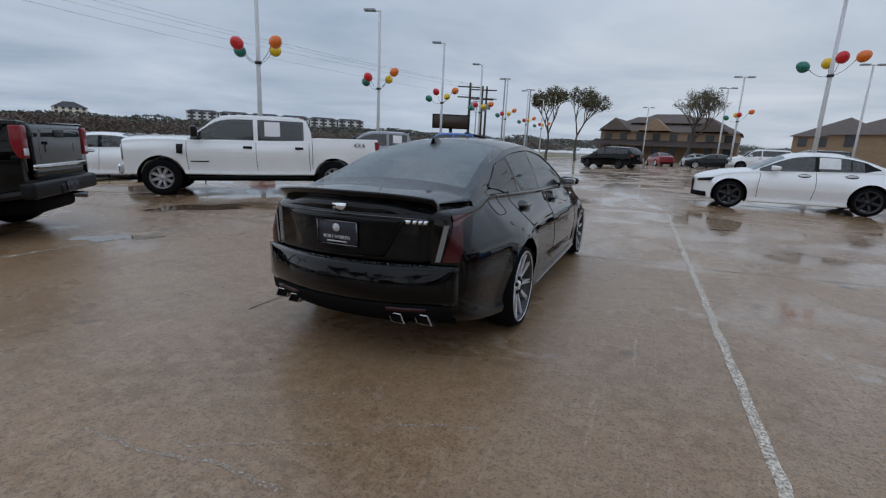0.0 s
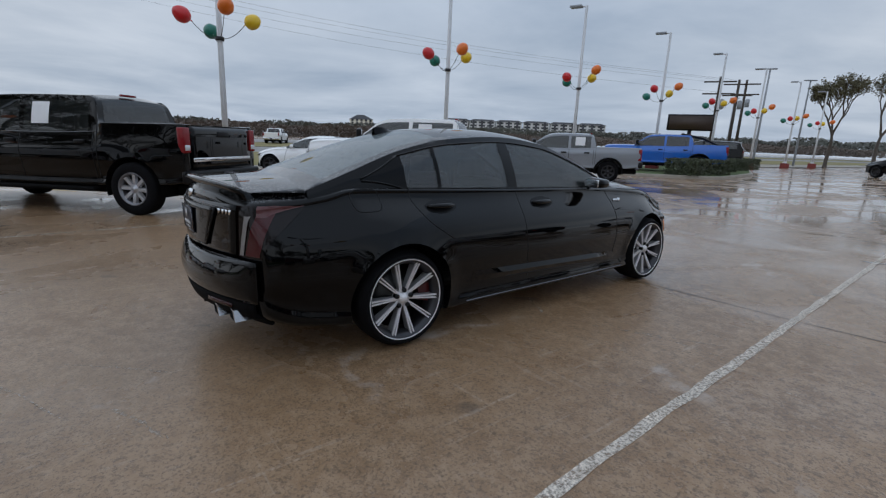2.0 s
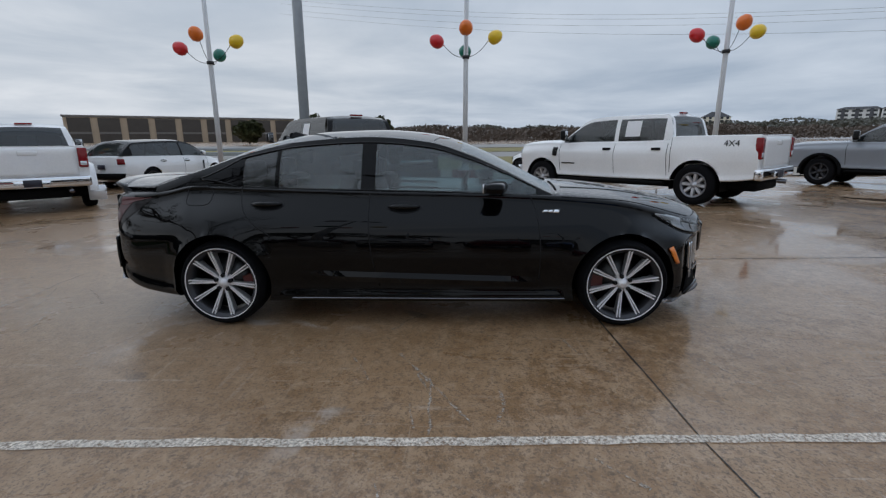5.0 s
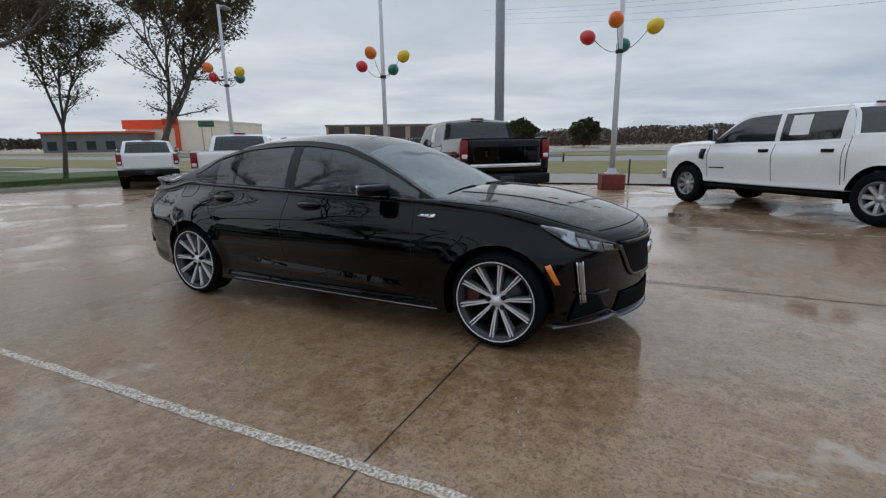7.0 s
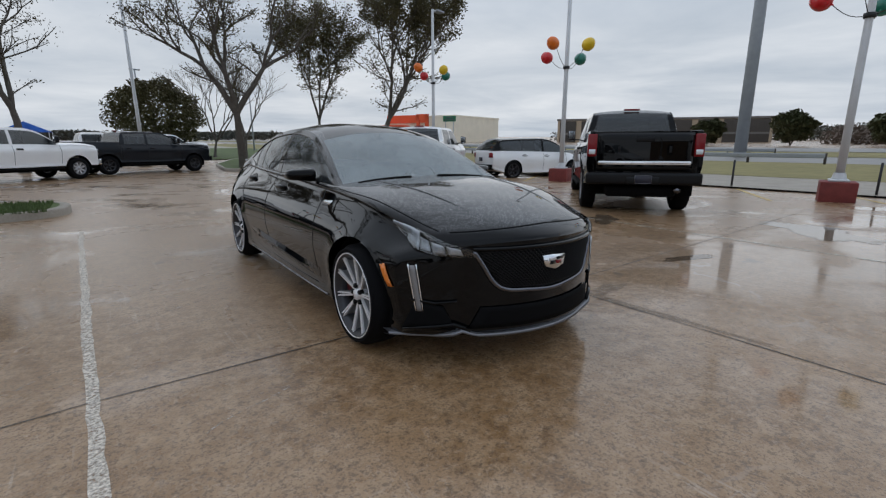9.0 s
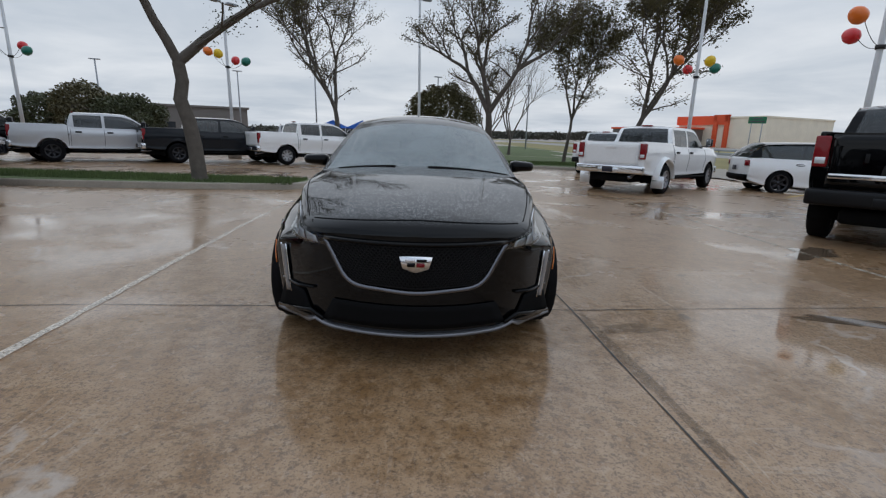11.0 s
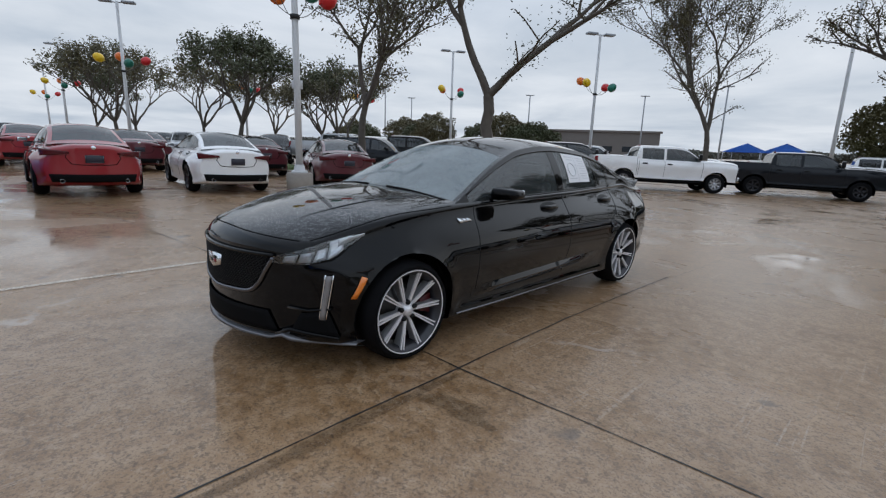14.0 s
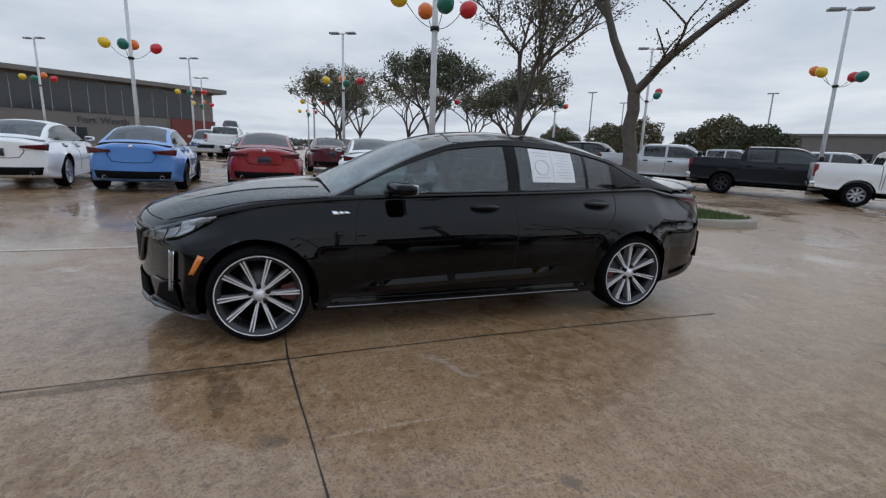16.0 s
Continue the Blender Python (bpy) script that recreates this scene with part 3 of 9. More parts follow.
def place(x, y, yaw, lift=0.0):
    """A pose on the lot: heading yaw degrees (0 looks along y), tilted with the ground."""
    e = 1.2
    n = Vector((-(gz(x + e, y) - gz(x - e, y)) / (2 * e), -(gz(x, y + e) - gz(x, y - e)) / (2 * e), 1)).normalized()
    f = Vector((-math.sin(radians(yaw)), math.cos(radians(yaw)), 0))
    r = f.cross(n).normalized()
    f = n.cross(r)
    m = Matrix((r, f, n)).transposed().to_4x4()
    m.translation = (x, y, gz(x, y) + lift)
    return m


from mathutils.bvhtree import BVHTree

# ---- vehicles ----
def catmull(ctrl, n):
    """n points along a Catmull-Rom curve through the control points."""
    c = np.array(ctrl, float)
    c = np.vstack([2 * c[0] - c[1], c, 2 * c[-1] - c[-2]])
    t = np.linspace(0, len(ctrl) - 1, n)
    i = np.minimum(t.astype(int), len(ctrl) - 2)
    u = (t - i)[:, None]
    p0, p1, p2, p3 = c[i], c[i + 1], c[i + 2], c[i + 3]
    return 0.5 * ((2 * p1) + (p2 - p0) * u + (2 * p0 - 5 * p1 + 4 * p2 - p3) * u * u + (3 * p1 - p0 - 3 * p2 + p3) * u**3)


class Shape:
    """Lower body of a vehicle: half widths and heights along y, bowed in plan at both ends."""

    def __init__(self, y0, y1, W, zb, zs, ws, zt, bow_f, bow_r, wheels, R, round_f=0.16, round_r=0.12, rf=0.74, rr=0.80, scoop=0.0, edge=0.07, power=2.6, zmid=0.56, crease=0.004):
        self.y0, self.y1, self.W, self.zb, self.zs, self.ws, self.zt = y0, y1, W, zb, zs, ws, zt
        self.bow_f, self.bow_r, self.wheels, self.R, self.scoop, self.edge, self.power, self.zmid = bow_f, bow_r, wheels, R, scoop, edge, power, zmid
        self.round_f, self.round_r, self.rf, self.rr, self.crease = round_f, round_r, rf, rr, crease
        self.cache = {}
        self.wmax = max(W(y0 + (y1 - y0) * i / 20) for i in range(21))

    def section(self, y, n=44):
        W, zb, zs, ws, zt = self.W(y), self.zb(y), self.zs(y), self.ws(y), self.zt(y)
        zm = min(self.zmid, zs - 0.1)
        sc = self.scoop
        e = self.edge
        ctrl = [(0, zb), (W * 0.45, zb), (W * 0.86, zb), (W - 0.035, zb + 0.012), (W - 0.022 + sc * 0.3, zb + 0.05), (W - 0.030 - sc, zb + 0.13), (W - 0.008, zm - 0.09), (W, zm), (W - self.crease, zm + (zs - zm) * 0.45),
                (ws + 0.012, zs - 0.045), (ws, zs), (ws - e * 0.75, zs + (zt - zs) * 0.20 + 0.012), (ws - e - 0.12, zs + (zt - zs) * 0.48 + 0.012), (ws * 0.45, zs + (zt - zs) * 0.90), (0, zt)]
        return catmull(ctrl, n)

    def bow(self, x, y):
        k = (abs(x) / self.wmax) ** self.power
        span = 1.0
        t = min(max((y - (self.y1 - span)) / span, 0), 1)
        u = min(max(((self.y0 + span) - y) / span, 0), 1)
        return -self.bow_f * k * t * t * (3 - 2 * t) + self.bow_r * k * u * u * (3 - 2 * u)

    def shrink(self, y):
        if y > self.y1 - self.round_f:
            t = (y - (self.y1 - self.round_f)) / self.round_f
            return 1 - (1 - self.rf) * (1 - math.sqrt(max(0, 1 - t * t)))
        if y < self.y0 + self.round_r:
            t = ((self.y0 + self.round_r) - y) / self.round_r
            return 1 - (1 - self.rr) * (1 - math.sqrt(max(0, 1 - t * t)))
        return 1.0

    def ring(self, y, n=44):
        s = self.section(y, n)
        k = self.shrink(y)
        zm = (self.zb(y) + self.zt(y)) * 0.5
        return [(x * (1 - (1 - k) * 0.12), y + self.bow(x, y), zm + (z - zm) * k) for x, z in s]

    def side(self, y, z, out=0.0):
        """The point of the right flank at y and z."""
        key = round(y, 3)
        if key not in self.cache:
            self.cache[key] = self.section(key, 140)[28:101]
        s = self.cache[key]
        x = float(np.interp(z, s[:, 1], s[:, 0]))
        return Vector((x + out, y + self.bow(x, y), z))

    def flank(self, yw, z, out=0.0):
        """The point of the right flank at the true length position yw."""
        y = yw
        for _ in range(14):
            p = self.side(min(max(y, self.y0), self.y1), z)
            y += 0.7 * (yw - p.y)
        return self.side(min(max(y, self.y0), self.y1), z, out)

    def front(self, x, z, out=0.0):
        zm = (self.zb(self.y1) + self.zt(self.y1)) * 0.5
        half = (self.zt(self.y1) - self.zb(self.y1)) * 0.5
        q = min(abs(z - zm) / half, 1.0)
        t = 0.0 if q <= self.rf else math.sqrt(max(0, 1 - ((q - self.rf) / (1 - self.rf)) ** 2)) - 1
        return Vector((x, self.y1 + self.bow(x, self.y1) + self.round_f * t + out, z))

    def rear(self, x, z, out=0.0):
        zm = (self.zb(self.y0) + self.zt(self.y0)) * 0.5
        half = (self.zt(self.y0) - self.zb(self.y0)) * 0.5
        q = min(abs(z - zm) / half, 1.0)
        t = 0.0 if q <= self.rr else 1 - math.sqrt(max(0, 1 - ((q - self.rr) / (1 - self.rr)) ** 2))
        return Vector((x, self.y0 + self.bow(x, self.y0) + self.round_r * t - out, z))

    def mesh(self, step=0.05, n=44):
        bm = bmesh.new()
        ys = set()
        a, b = self.y0 + self.round_r, self.y1 - self.round_f
        m = int((b - a) / step)
        ys |= {round(a + (b - a) * i / m, 4) for i in range(m + 1)}
        ys |= {round(b + self.round_f * math.sin(i / 6 * math.pi / 2), 4) for i in range(1, 7)}
        ys |= {round(a - self.round_r * math.sin(i / 6 * math.pi / 2), 4) for i in range(1, 7)}
        rings = []
        for y in sorted(ys):
            pts = self.ring(y, n)
            right = [bm.verts.new(p) for p in pts]
            left = [right[0]] + [bm.verts.new((-p[0], p[1], p[2])) for p in pts[1:-1]] + [right[-1]]
            rings.append((right, left))
        for (r0, l0), (r1, l1) in zip(rings, rings[1:]):
            for i in range(n - 1):
                bm.faces.new([v for v in (r0[i], r0[i + 1], r1[i + 1], r1[i])])
                if i == 0:
                    bm.faces.new((l0[0], l1[0], l1[1], l0[1]))
                else:
                    bm.faces.new((l0[i], l1[i], l1[i + 1], l0[i + 1]))
        # end faces, bowed across the width
        for (right, left), y, flip in ((rings[0], min(ys), False), (rings[-1], max(ys), True)):
            K = 16
            rows = []
            for i in range(n):
                if i in (0, n - 1):
                    rows.append([right[i]] * (K + 1))
                    continue
                p = right[i].co
                row = [right[i]]
                for j in range(1, K):
                    x = p.x * (1 - 2 * j / K)
                    row.append(bm.verts.new((x, y + self.bow(x, y), p.z)))
                row.append(left[i])
                rows.append(row)
            for i in range(n - 1):
                for j in range(K):
                    q = [rows[i][j], rows[i + 1][j], rows[i + 1][j + 1], rows[i][j + 1]]
                    q = list(dict.fromkeys(q))
                    if len(q) >= 3 and not bm.faces.get(q):
                        bm.faces.new(q)
        # wheel openings
        for yc, zc in self.wheels:
            R = self.R
            near = [v for v in bm.verts if abs(v.co.x) > 0.5 * self.wmax and math.hypot(v.co.y - yc, v.co.z - zc) < R + 0.12]
            inside = {v for v in near if math.hypot(v.co.y - yc, v.co.z - zc) < R}
            dead = [f for f in bm.faces if all(v in inside for v in f.verts)]
            bmesh.ops.delete(bm, geom=dead, context="FACES")
            for v in near:
                if not v.is_valid:
                    continue
                dy, dz = v.co.y - yc, v.co.z - zc
                d = math.hypot(dy, dz)
                if v in inside and d > 1e-5:
                    if dz < 0:
                        v.co.y = yc + math.copysign(math.sqrt(R * R - dz * dz), dy)
                    else:
                        v.co.y, v.co.z = yc + dy * R / d, zc + dz * R / d
                    d = R
                if v.co.z > 0.25:
                    v.co.x += math.copysign(0.014 * max(0, 1 - (d - R) / 0.09), v.co.x)
        loose = [v for v in bm.verts if not v.link_faces]
        bmesh.ops.delete(bm, geom=loose, context="VERTS")
        bmesh.ops.recalc_face_normals(bm, faces=bm.faces[:])
        return bm


class Cabin:
    """Glass house: f 0..1 climbs from the belt to the roof rail, 1..2 runs on to the centre line."""

    def __init__(self, body, zr, zc, tumble=0.42, inset=0.015, floor_gap=0.0):
        self.b, self.zr, self.zc, self.tumble, self.inset, self.floor_gap = body, zr, zc, tumble, inset, floor_gap

    def at(self, y, f, side=1, out=0.0):
        zb = self.b.zs(y) - self.floor_gap
        wb = self.b.ws(y) - self.inset
        zr = max(self.zr(y), zb + 0.004)
        wr = wb - self.tumble * (zr - zb)
        if f <= 1:
            x, z = wb + (wr - wb) * f + 0.022 * math.sin(math.pi * f) * min(1, (zr - zb) / 0.3), zb + (zr - zb) * f
            nx, nz = 0.92, 0.38
        else:
            g = f - 1
            x, z = wr * (1 - g), zr + (max(self.zc(y), zr) - zr) * (1 - (1 - g) ** 2.3)
            nx, nz = 0.3 * (1 - g), 1.0
        return Vector((side * (x + nx * out), y, z + nz * out))

    def patch(self, bm, ya, yb, fa, fb, ny=10, nf=4, sides=(1, -1), out=0.0):
        for s in sides:
            def fn(u, v):
                f = fa + (fb - fa) * v
                a = ya(f) if callable(ya) else ya
                b = yb(f) if callable(yb) else yb
                return self.at(a + (b - a) * u, f, s, out)
            grid(bm, fn, ny, nf)

    def across(self, bm, ya, yb, edge, ny=10, nx=14, out=0.0):
        """A sheet from rail to rail, e.g. roof, windshield and rear window."""
        def fn(u, v):
            s = -1 + 2 * v
            f = 1 + edge + (1 - edge) * (1 - abs(s))
            return self.at(ya + (yb - ya) * u, f, 1 if s >= 0 else -1, out)
        grid(bm, fn, ny, nx)


def weld(bm):
    bmesh.ops.remove_doubles(bm, verts=bm.verts[:], dist=0.0008)
    bmesh.ops.recalc_face_normals(bm, faces=bm.faces[:])


def face_out(bm, z=0.7):
    """Turns the faces of an open pane away from the middle of the vehicle."""
    for f in bm.faces:
        c = f.calc_center_median()
        f.normal_update()
        if f.normal.dot(Vector((c.x, 0, c.z - z)).normalized()) < 0:
            f.normal_flip()
    return bm


def quad_patch(fn, a, b, c, d, nu=6, nv=4, thick=0.012):
    """A raised panel on a surface fn(p, q): corners a b c d as (p, q), in order round it."""
    bm = bmesh.new()
    a, b, c, d = (Vector(k) for k in (a, b, c, d))

    def at(u, v):
        p = (a * (1 - u) + b * u) * (1 - v) + (d * (1 - u) + c * u) * v
        return fn(p.x, p.y)

    grid(bm, at, nu, nv)
    if thick:
        thicken(bm, -thick)
    bmesh.ops.recalc_face_normals(bm, faces=bm.faces[:])
    return bm


WHEELS = {}


def wheel_meshes(style, r, width, rim):
    """Tyre, rim, spokes and hub of one wheel, facing +x, shared between alike wheels."""
    key = (style, r, width, rim)
    if key in WHEELS:
        return WHEELS[key]
    w = width / 2
    out = {}
    bm = bmesh.new()
    prof = [(rim - 0.01, -w + 0.02), (rim + 0.012, -w), (rim + (r - rim) * 0.55, -w - 0.008), (r - 0.022, -w + 0.012), (r - 0.004, -w + 0.034), (r, 0), (r - 0.004, w - 0.034), (r - 0.022, w - 0.012), (rim + (r - rim) * 0.55, w + 0.008), (rim + 0.012, w), (rim - 0.01, w - 0.02)]
    lathe(bm, prof, 40)
    out["tyre"] = (bm, RUBBER)
    bm = bmesh.new()
    lathe(bm, [(rim - 0.012, -w + 0.01), (rim - 0.03, -w + 0.03), (rim - 0.035, w - 0.04), (rim - 0.016, w - 0.012), (rim + 0.009, w - 0.004), (rim + 0.007, w + 0.004), (rim - 0.004, w + 0.003), (rim - 0.02, w - 0.016)], 40)
    bmesh.ops.recalc_face_normals(bm, faces=bm.faces[:])
    metal = {"hero": ALLOY, "chrome": ALLOY_SILVER, "silver": ALLOY_SILVER}.get(style, ALLOY_DARK)
    out["rim"] = (bm, ALLOY_DARK if style == "hero" else (ALLOY_GREY if style == "chrome" else metal))
    if style == "hero":
        bm = bmesh.new()
        lathe(bm, [(rim - 0.006, w - 0.006), (rim - 0.001, w + 0.006), (rim + 0.004, w + 0.007), (rim + 0.009, w - 0.004)], 40)
        bmesh.ops.recalc_face_normals(bm, faces=bm.faces[:])
        out["rim_lip"] = (bm, ALLOY)
    bm = bmesh.new()
    hub_r = 0.058 if style == "hero" else 0.075
    face = w - 0.055
    edges = bmesh.new()
    arms = {"hero": 5, "chrome": 8, "silver": 5, "dark": 6}[style]
    for k in range(arms):
        base = k * math.tau / arms
        if style == "hero":
            # a pair of blades that spread from the hub; each splits into a bright edge and a short branch
            for sd in (-1, 1):
                p0 = Vector((0, math.cos(base + sd * 0.26), math.sin(base + sd * 0.26))) * hub_r * 0.70
                p1 = Vector((0, math.cos(base + sd * 0.295), math.sin(base + sd * 0.295))) * (rim - 0.002)
                n = Vector((1, 0, 0)).cross((p1 - p0).normalized()) * sd
                rows = []
                for f_ in (0.0, 0.45, 1.0):
                    p = p0.lerp(p1, f_)
                    lift = 0.004 + 0.034 * f_
                    h_ = 0.0080 + 0.0075 * f_
                    rows.append([bm.verts.new(p + n * a_ + Vector((x_, 0, 0))) for a_, x_ in ((-h_, face - 0.03), (-h_, face + lift), (0.0, face + lift - 0.012), (h_, face + lift), (h_, face - 0.03))])
                for r0, r1 in zip(rows, rows[1:]):
                    for i in range(5):
                        bm.faces.new((r0[i], r0[(i + 1) % 5], r1[(i + 1) % 5], r1[i]))
                for f0, f1, a0, a1, wd in ((0.0, 1.0, -0.0040, -0.0112, 0.0044), (0.0, 1.0, 0.0040, 0.0112, 0.0044)):
                    rows = []
                    for i in range(5):
                        f_ = f0 + (f1 - f0) * i / 4
                        p = p0.lerp(p1, f_) + n * (a0 + (a1 - a0) * i / 4)
                        fx = face + 0.012 + 0.036 * f_
                        rows.append([edges.verts.new(p + n * q_ + Vector((x_, 0, 0))) for q_, x_ in ((-wd * 1.1, fx - 0.012), (-wd, fx), (wd, fx), (wd * 1.1, fx - 0.012))])
                    for r0, r1 in zip(rows, rows[1:]):
                        for j in range(3):
                            edges.faces.new((r0[j], r0[j + 1], r1[j + 1], r1[j]))
            continue
        offs = ((-0.17, 0.17) if style == "silver" else (0.0,))
        for o in offs:
            a_in, a_out = base + o * 0.85, base + o * 1.3
            wi, wo = 0.030, 0.036
            p0 = Vector((0, math.cos(a_in), math.sin(a_in))) * hub_r * 0.8
            p1 = Vector((0, math.cos(a_out), math.sin(a_out))) * (rim - 0.008)
            d = (p1 - p0).normalized()
            n = Vector((1, 0, 0)).cross(d)
            q = []
            for p, wd, fx, bx in ((p0, wi, face + 0.012, face - 0.03), (p0.lerp(p1, 0.5), (wi + wo) / 2, face + 0.026, face - 0.02), (p1, wo, face + 0.030, face - 0.015)):
                q.append([bm.verts.new(p + n * s * wd * k2 + Vector((fx2, 0, 0))) for s, k2, fx2 in ((-1, 1.25, bx), (-1, 0.8, fx), (1, 0.8, fx), (1, 1.25, bx))])
            for r0, r1 in zip(q, q[1:]):
                for i in range(4):
                    bm.faces.new((r0[i], r0[(i + 1) % 4], r1[(i + 1) % 4], r1[i]))
    bmesh.ops.recalc_face_normals(bm, faces=bm.faces[:])
    out["spokes"] = (bm, ALLOY_GROOVE if style == "hero" else metal)
    if style == "hero":
        bmesh.ops.recalc_face_normals(edges, faces=edges.faces[:])
        out["spoke_edges"] = (edges, ALLOY)
    else:
        edges.free()
    bm = bmesh.new()
    cap = 0.033 if style == "hero" else 0.032
    lathe(bm, [(hub_r + 0.004, face - 0.03), (hub_r + 0.004, face + 0.012 - (0.012 if style == "hero" else 0.0)), (cap + 0.003, face + 0.018), (cap, face + 0.030), (0.0005, face + 0.034)], 20)
    out["hub_cap"] = (bm, metal)
    if style == "hero":
        bm = bmesh.new()
        lathe(bm, [(0.0165, face), (0.0165, face + 0.028), (0.009, face + 0.034), (0.0005, face + 0.034)], 8)
        out["lug_nut"] = (bm, BLACK_TRIM)
    bm = bmesh.new()
    lathe(bm, [(rim - 0.05, -0.02), (rim - 0.05, 0.006), (0.09, 0.006), (0.07, 0.03), (0.0005, 0.03)], 32)
    out["brake_disc"] = (bm, DISC_STEEL if style == "hero" else ALLOY_DARK)
    if style == "hero":
        bm = bmesh.new()
        arc = []
        for i in range(9):
            t = math.pi + (-0.30 + 0.60 * i / 8)
            arc.append([bm.verts.new((x, rr * math.cos(t), rr * math.sin(t))) for x, rr in ((0.01, rim - 0.125), (0.01, rim - 0.03), (0.045, rim - 0.03), (0.045, rim - 0.125))])
        for r0, r1 in zip(arc, arc[1:]):
            for j in range(4):
                bm.faces.new((r0[j], r0[(j + 1) % 4], r1[(j + 1) % 4], r1[j]))
        bm.faces.new(arc[0][::-1])
        bm.faces.new(arc[-1])
        bmesh.ops.recalc_face_normals(bm, faces=bm.faces[:])
        out["brake_caliper"] = (bm, CALIPER_RED)
    done = {}
    for name, (b, mt) in out.items():
        me = bpy.data.meshes.new(name)
        b.to_mesh(me)
        b.free()
        for p in me.polygons:
            p.use_smooth = name in ("tyre", "rim", "hub_cap", "brake_disc")
        me.materials.append(mt)
        done[name] = me
    WHEELS[key] = done
    return done


def add_wheel(car, style, x, y, r, width, rim, spin=0.0):
    meshes = wheel_meshes(style, r, width, rim)
    s = 1 if x > 0 else -1
    w = new("wheel", meshes["tyre"])
    w.parent = car
    w.matrix_basis = pose(x - s * width / 2, y, r, 0, 0, 0 if s > 0 else 180) @ pose(0, 0, 0, spin, 0, 0)
    for name in meshes:
        if name == "tyre":
            continue
        if name == "lug_nut":
            for k in range(5):
                a = (k + 0.5) * math.tau / 5
                o = new(name, meshes[name])
                o.parent = w
                o.matrix_basis = Matrix.Translation((0, math.cos(a) * 0.056, math.sin(a) * 0.056))
            continue
        o = new(name, meshes[name])
        o.parent = w
        if name == "brake_caliper":
            o.matrix_basis = pose(0, 0, 0, -spin + (0 if s > 0 else 180) + (0 if y > 0 else 180), 0, 0)
    return w


def add_liners(car, body, xin, xout):
    for yc, zc in body.wheels:
        for s in (1, -1):
            bm = bmesh.new()
            R = body.R + 0.004
            seg = 18
            rows = [[bm.verts.new((s * x, yc + R * math.cos(a), zc + R * math.sin(a))) for x in (xin, xout)] for a in [math.radians(-14 + 208 * i / seg) for i in range(seg + 1)]]
            for a, b in zip(rows, rows[1:]):
                bm.faces.new((a[0], a[1], b[1], b[0]))
            bm.faces.new([r[0] for r in rows])
            bmesh.ops.recalc_face_normals(bm, faces=bm.faces[:])
            part("wheel_liner", bm, BLACK_MATTE, car)


def seam(car, body, pts, name="door_gap", mat=None, w=0.0045):
    """A narrow dark gap on both flanks through (y, z) points."""
    for s in (1, -1):
        bm = bmesh.new()
        line = catmull(pts, len(pts) * 6) if len(pts) > 2 else np.array([np.array(pts[0]) + (np.array(pts[1]) - np.array(pts[0])) * k / 10 for k in range(11)])
        out = []
        for y, z in line:
            p = body.side(y, z, -0.0015)
            p.x *= s
            out.append(p)
        tube(bm, out, w, 5)
        part(name, bm, mat or BLACK_TRIM, car)


def text_part(name, body, size, depth, material, parent, m, align="CENTER"):
    """Raised lettering as a mesh."""
    cu = bpy.data.curves.new(name, "FONT")
    cu.body, cu.size, cu.extrude, cu.align_x, cu.align_y = body, size, depth, align, "CENTER"
    tmp = bpy.data.objects.new(name, cu)
    me = bpy.data.meshes.new_from_object(tmp)
    bpy.data.objects.remove(tmp)
    bpy.data.curves.remove(cu)
    me.materials.clear()
    me.materials.append(material)
    ob = new(name, me)
    if parent:
        ob.parent = parent
    ob.matrix_basis = m
    return ob


def sedan_shape(k, width=1.0, high=1.0, front=2.31, rear=-2.51, wb=2.947, R=0.395, r=0.34):
    """Fastback sedan, 4.9 m at k = 1; k scales along, width across, high upward."""
    def Y(*kn):
        return curve(*((y * k, v) for y, v in kn))

    def Wd(*kn):
        return curve(*((y * k, v * width) for y, v in kn))

    def Z(*kn):
        return curve(*((y * k, v * high) for y, v in kn))

    W = Wd((-2.51, 0.785), (-2.40, 0.83), (-2.2, 0.868), (-1.9, 0.905), (-1.45, 0.936), (-0.6, 0.920), (0.5, 0.916), (1.45, 0.888), (2.0, 0.855), (2.31, 0.822))
    zb = Z((-2.51, 0.29), (-2.3, 0.23), (-1.9, 0.20), (-1.0, 0.175), (1.0, 0.175), (2.0, 0.17), (2.31, 0.18))
    zs = Z((-2.51, 0.925), (-2.3, 0.942), (-2.0, 0.972), (-1.75, 1.010), (-1.36, 1.003), (-1.07, 0.995), (-0.37, 0.978), (0.4, 0.960), (0.9, 0.940), (1.4, 0.90), (1.9, 0.83), (2.2, 0.755), (2.31, 0.725))
    ws = Wd((-2.51, 0.665), (-2.3, 0.695), (-2.0, 0.712), (-1.7, 0.705), (-1.36, 0.725), (-1.0, 0.750), (-0.4, 0.770), (0.6, 0.772), (1.0, 0.765), (1.3, 0.760), (1.66, 0.745), (1.9, 0.715), (2.31, 0.64))
    zt = Z((-2.51, 1.025), (-2.35, 1.050), (-2.0, 1.060), (-1.6, 1.045), (-1.0, 1.02), (0.7, 0.97), (0.95, 1.01), (1.4, 0.985), (1.8, 0.925), (2.1, 0.85), (2.22, 0.805), (2.31, 0.765))
    return Shape(rear * k, front * k, W, zb, zs, ws, zt, 0.50, 0.30, ((wb / 2 * (k if k != 1 else 1), r), (-wb / 2 * (k if k != 1 else 1), r)), R, round_f=0.10, round_r=0.10, rf=0.86, rr=0.86, scoop=0.004, power=2.0, crease=0.026)


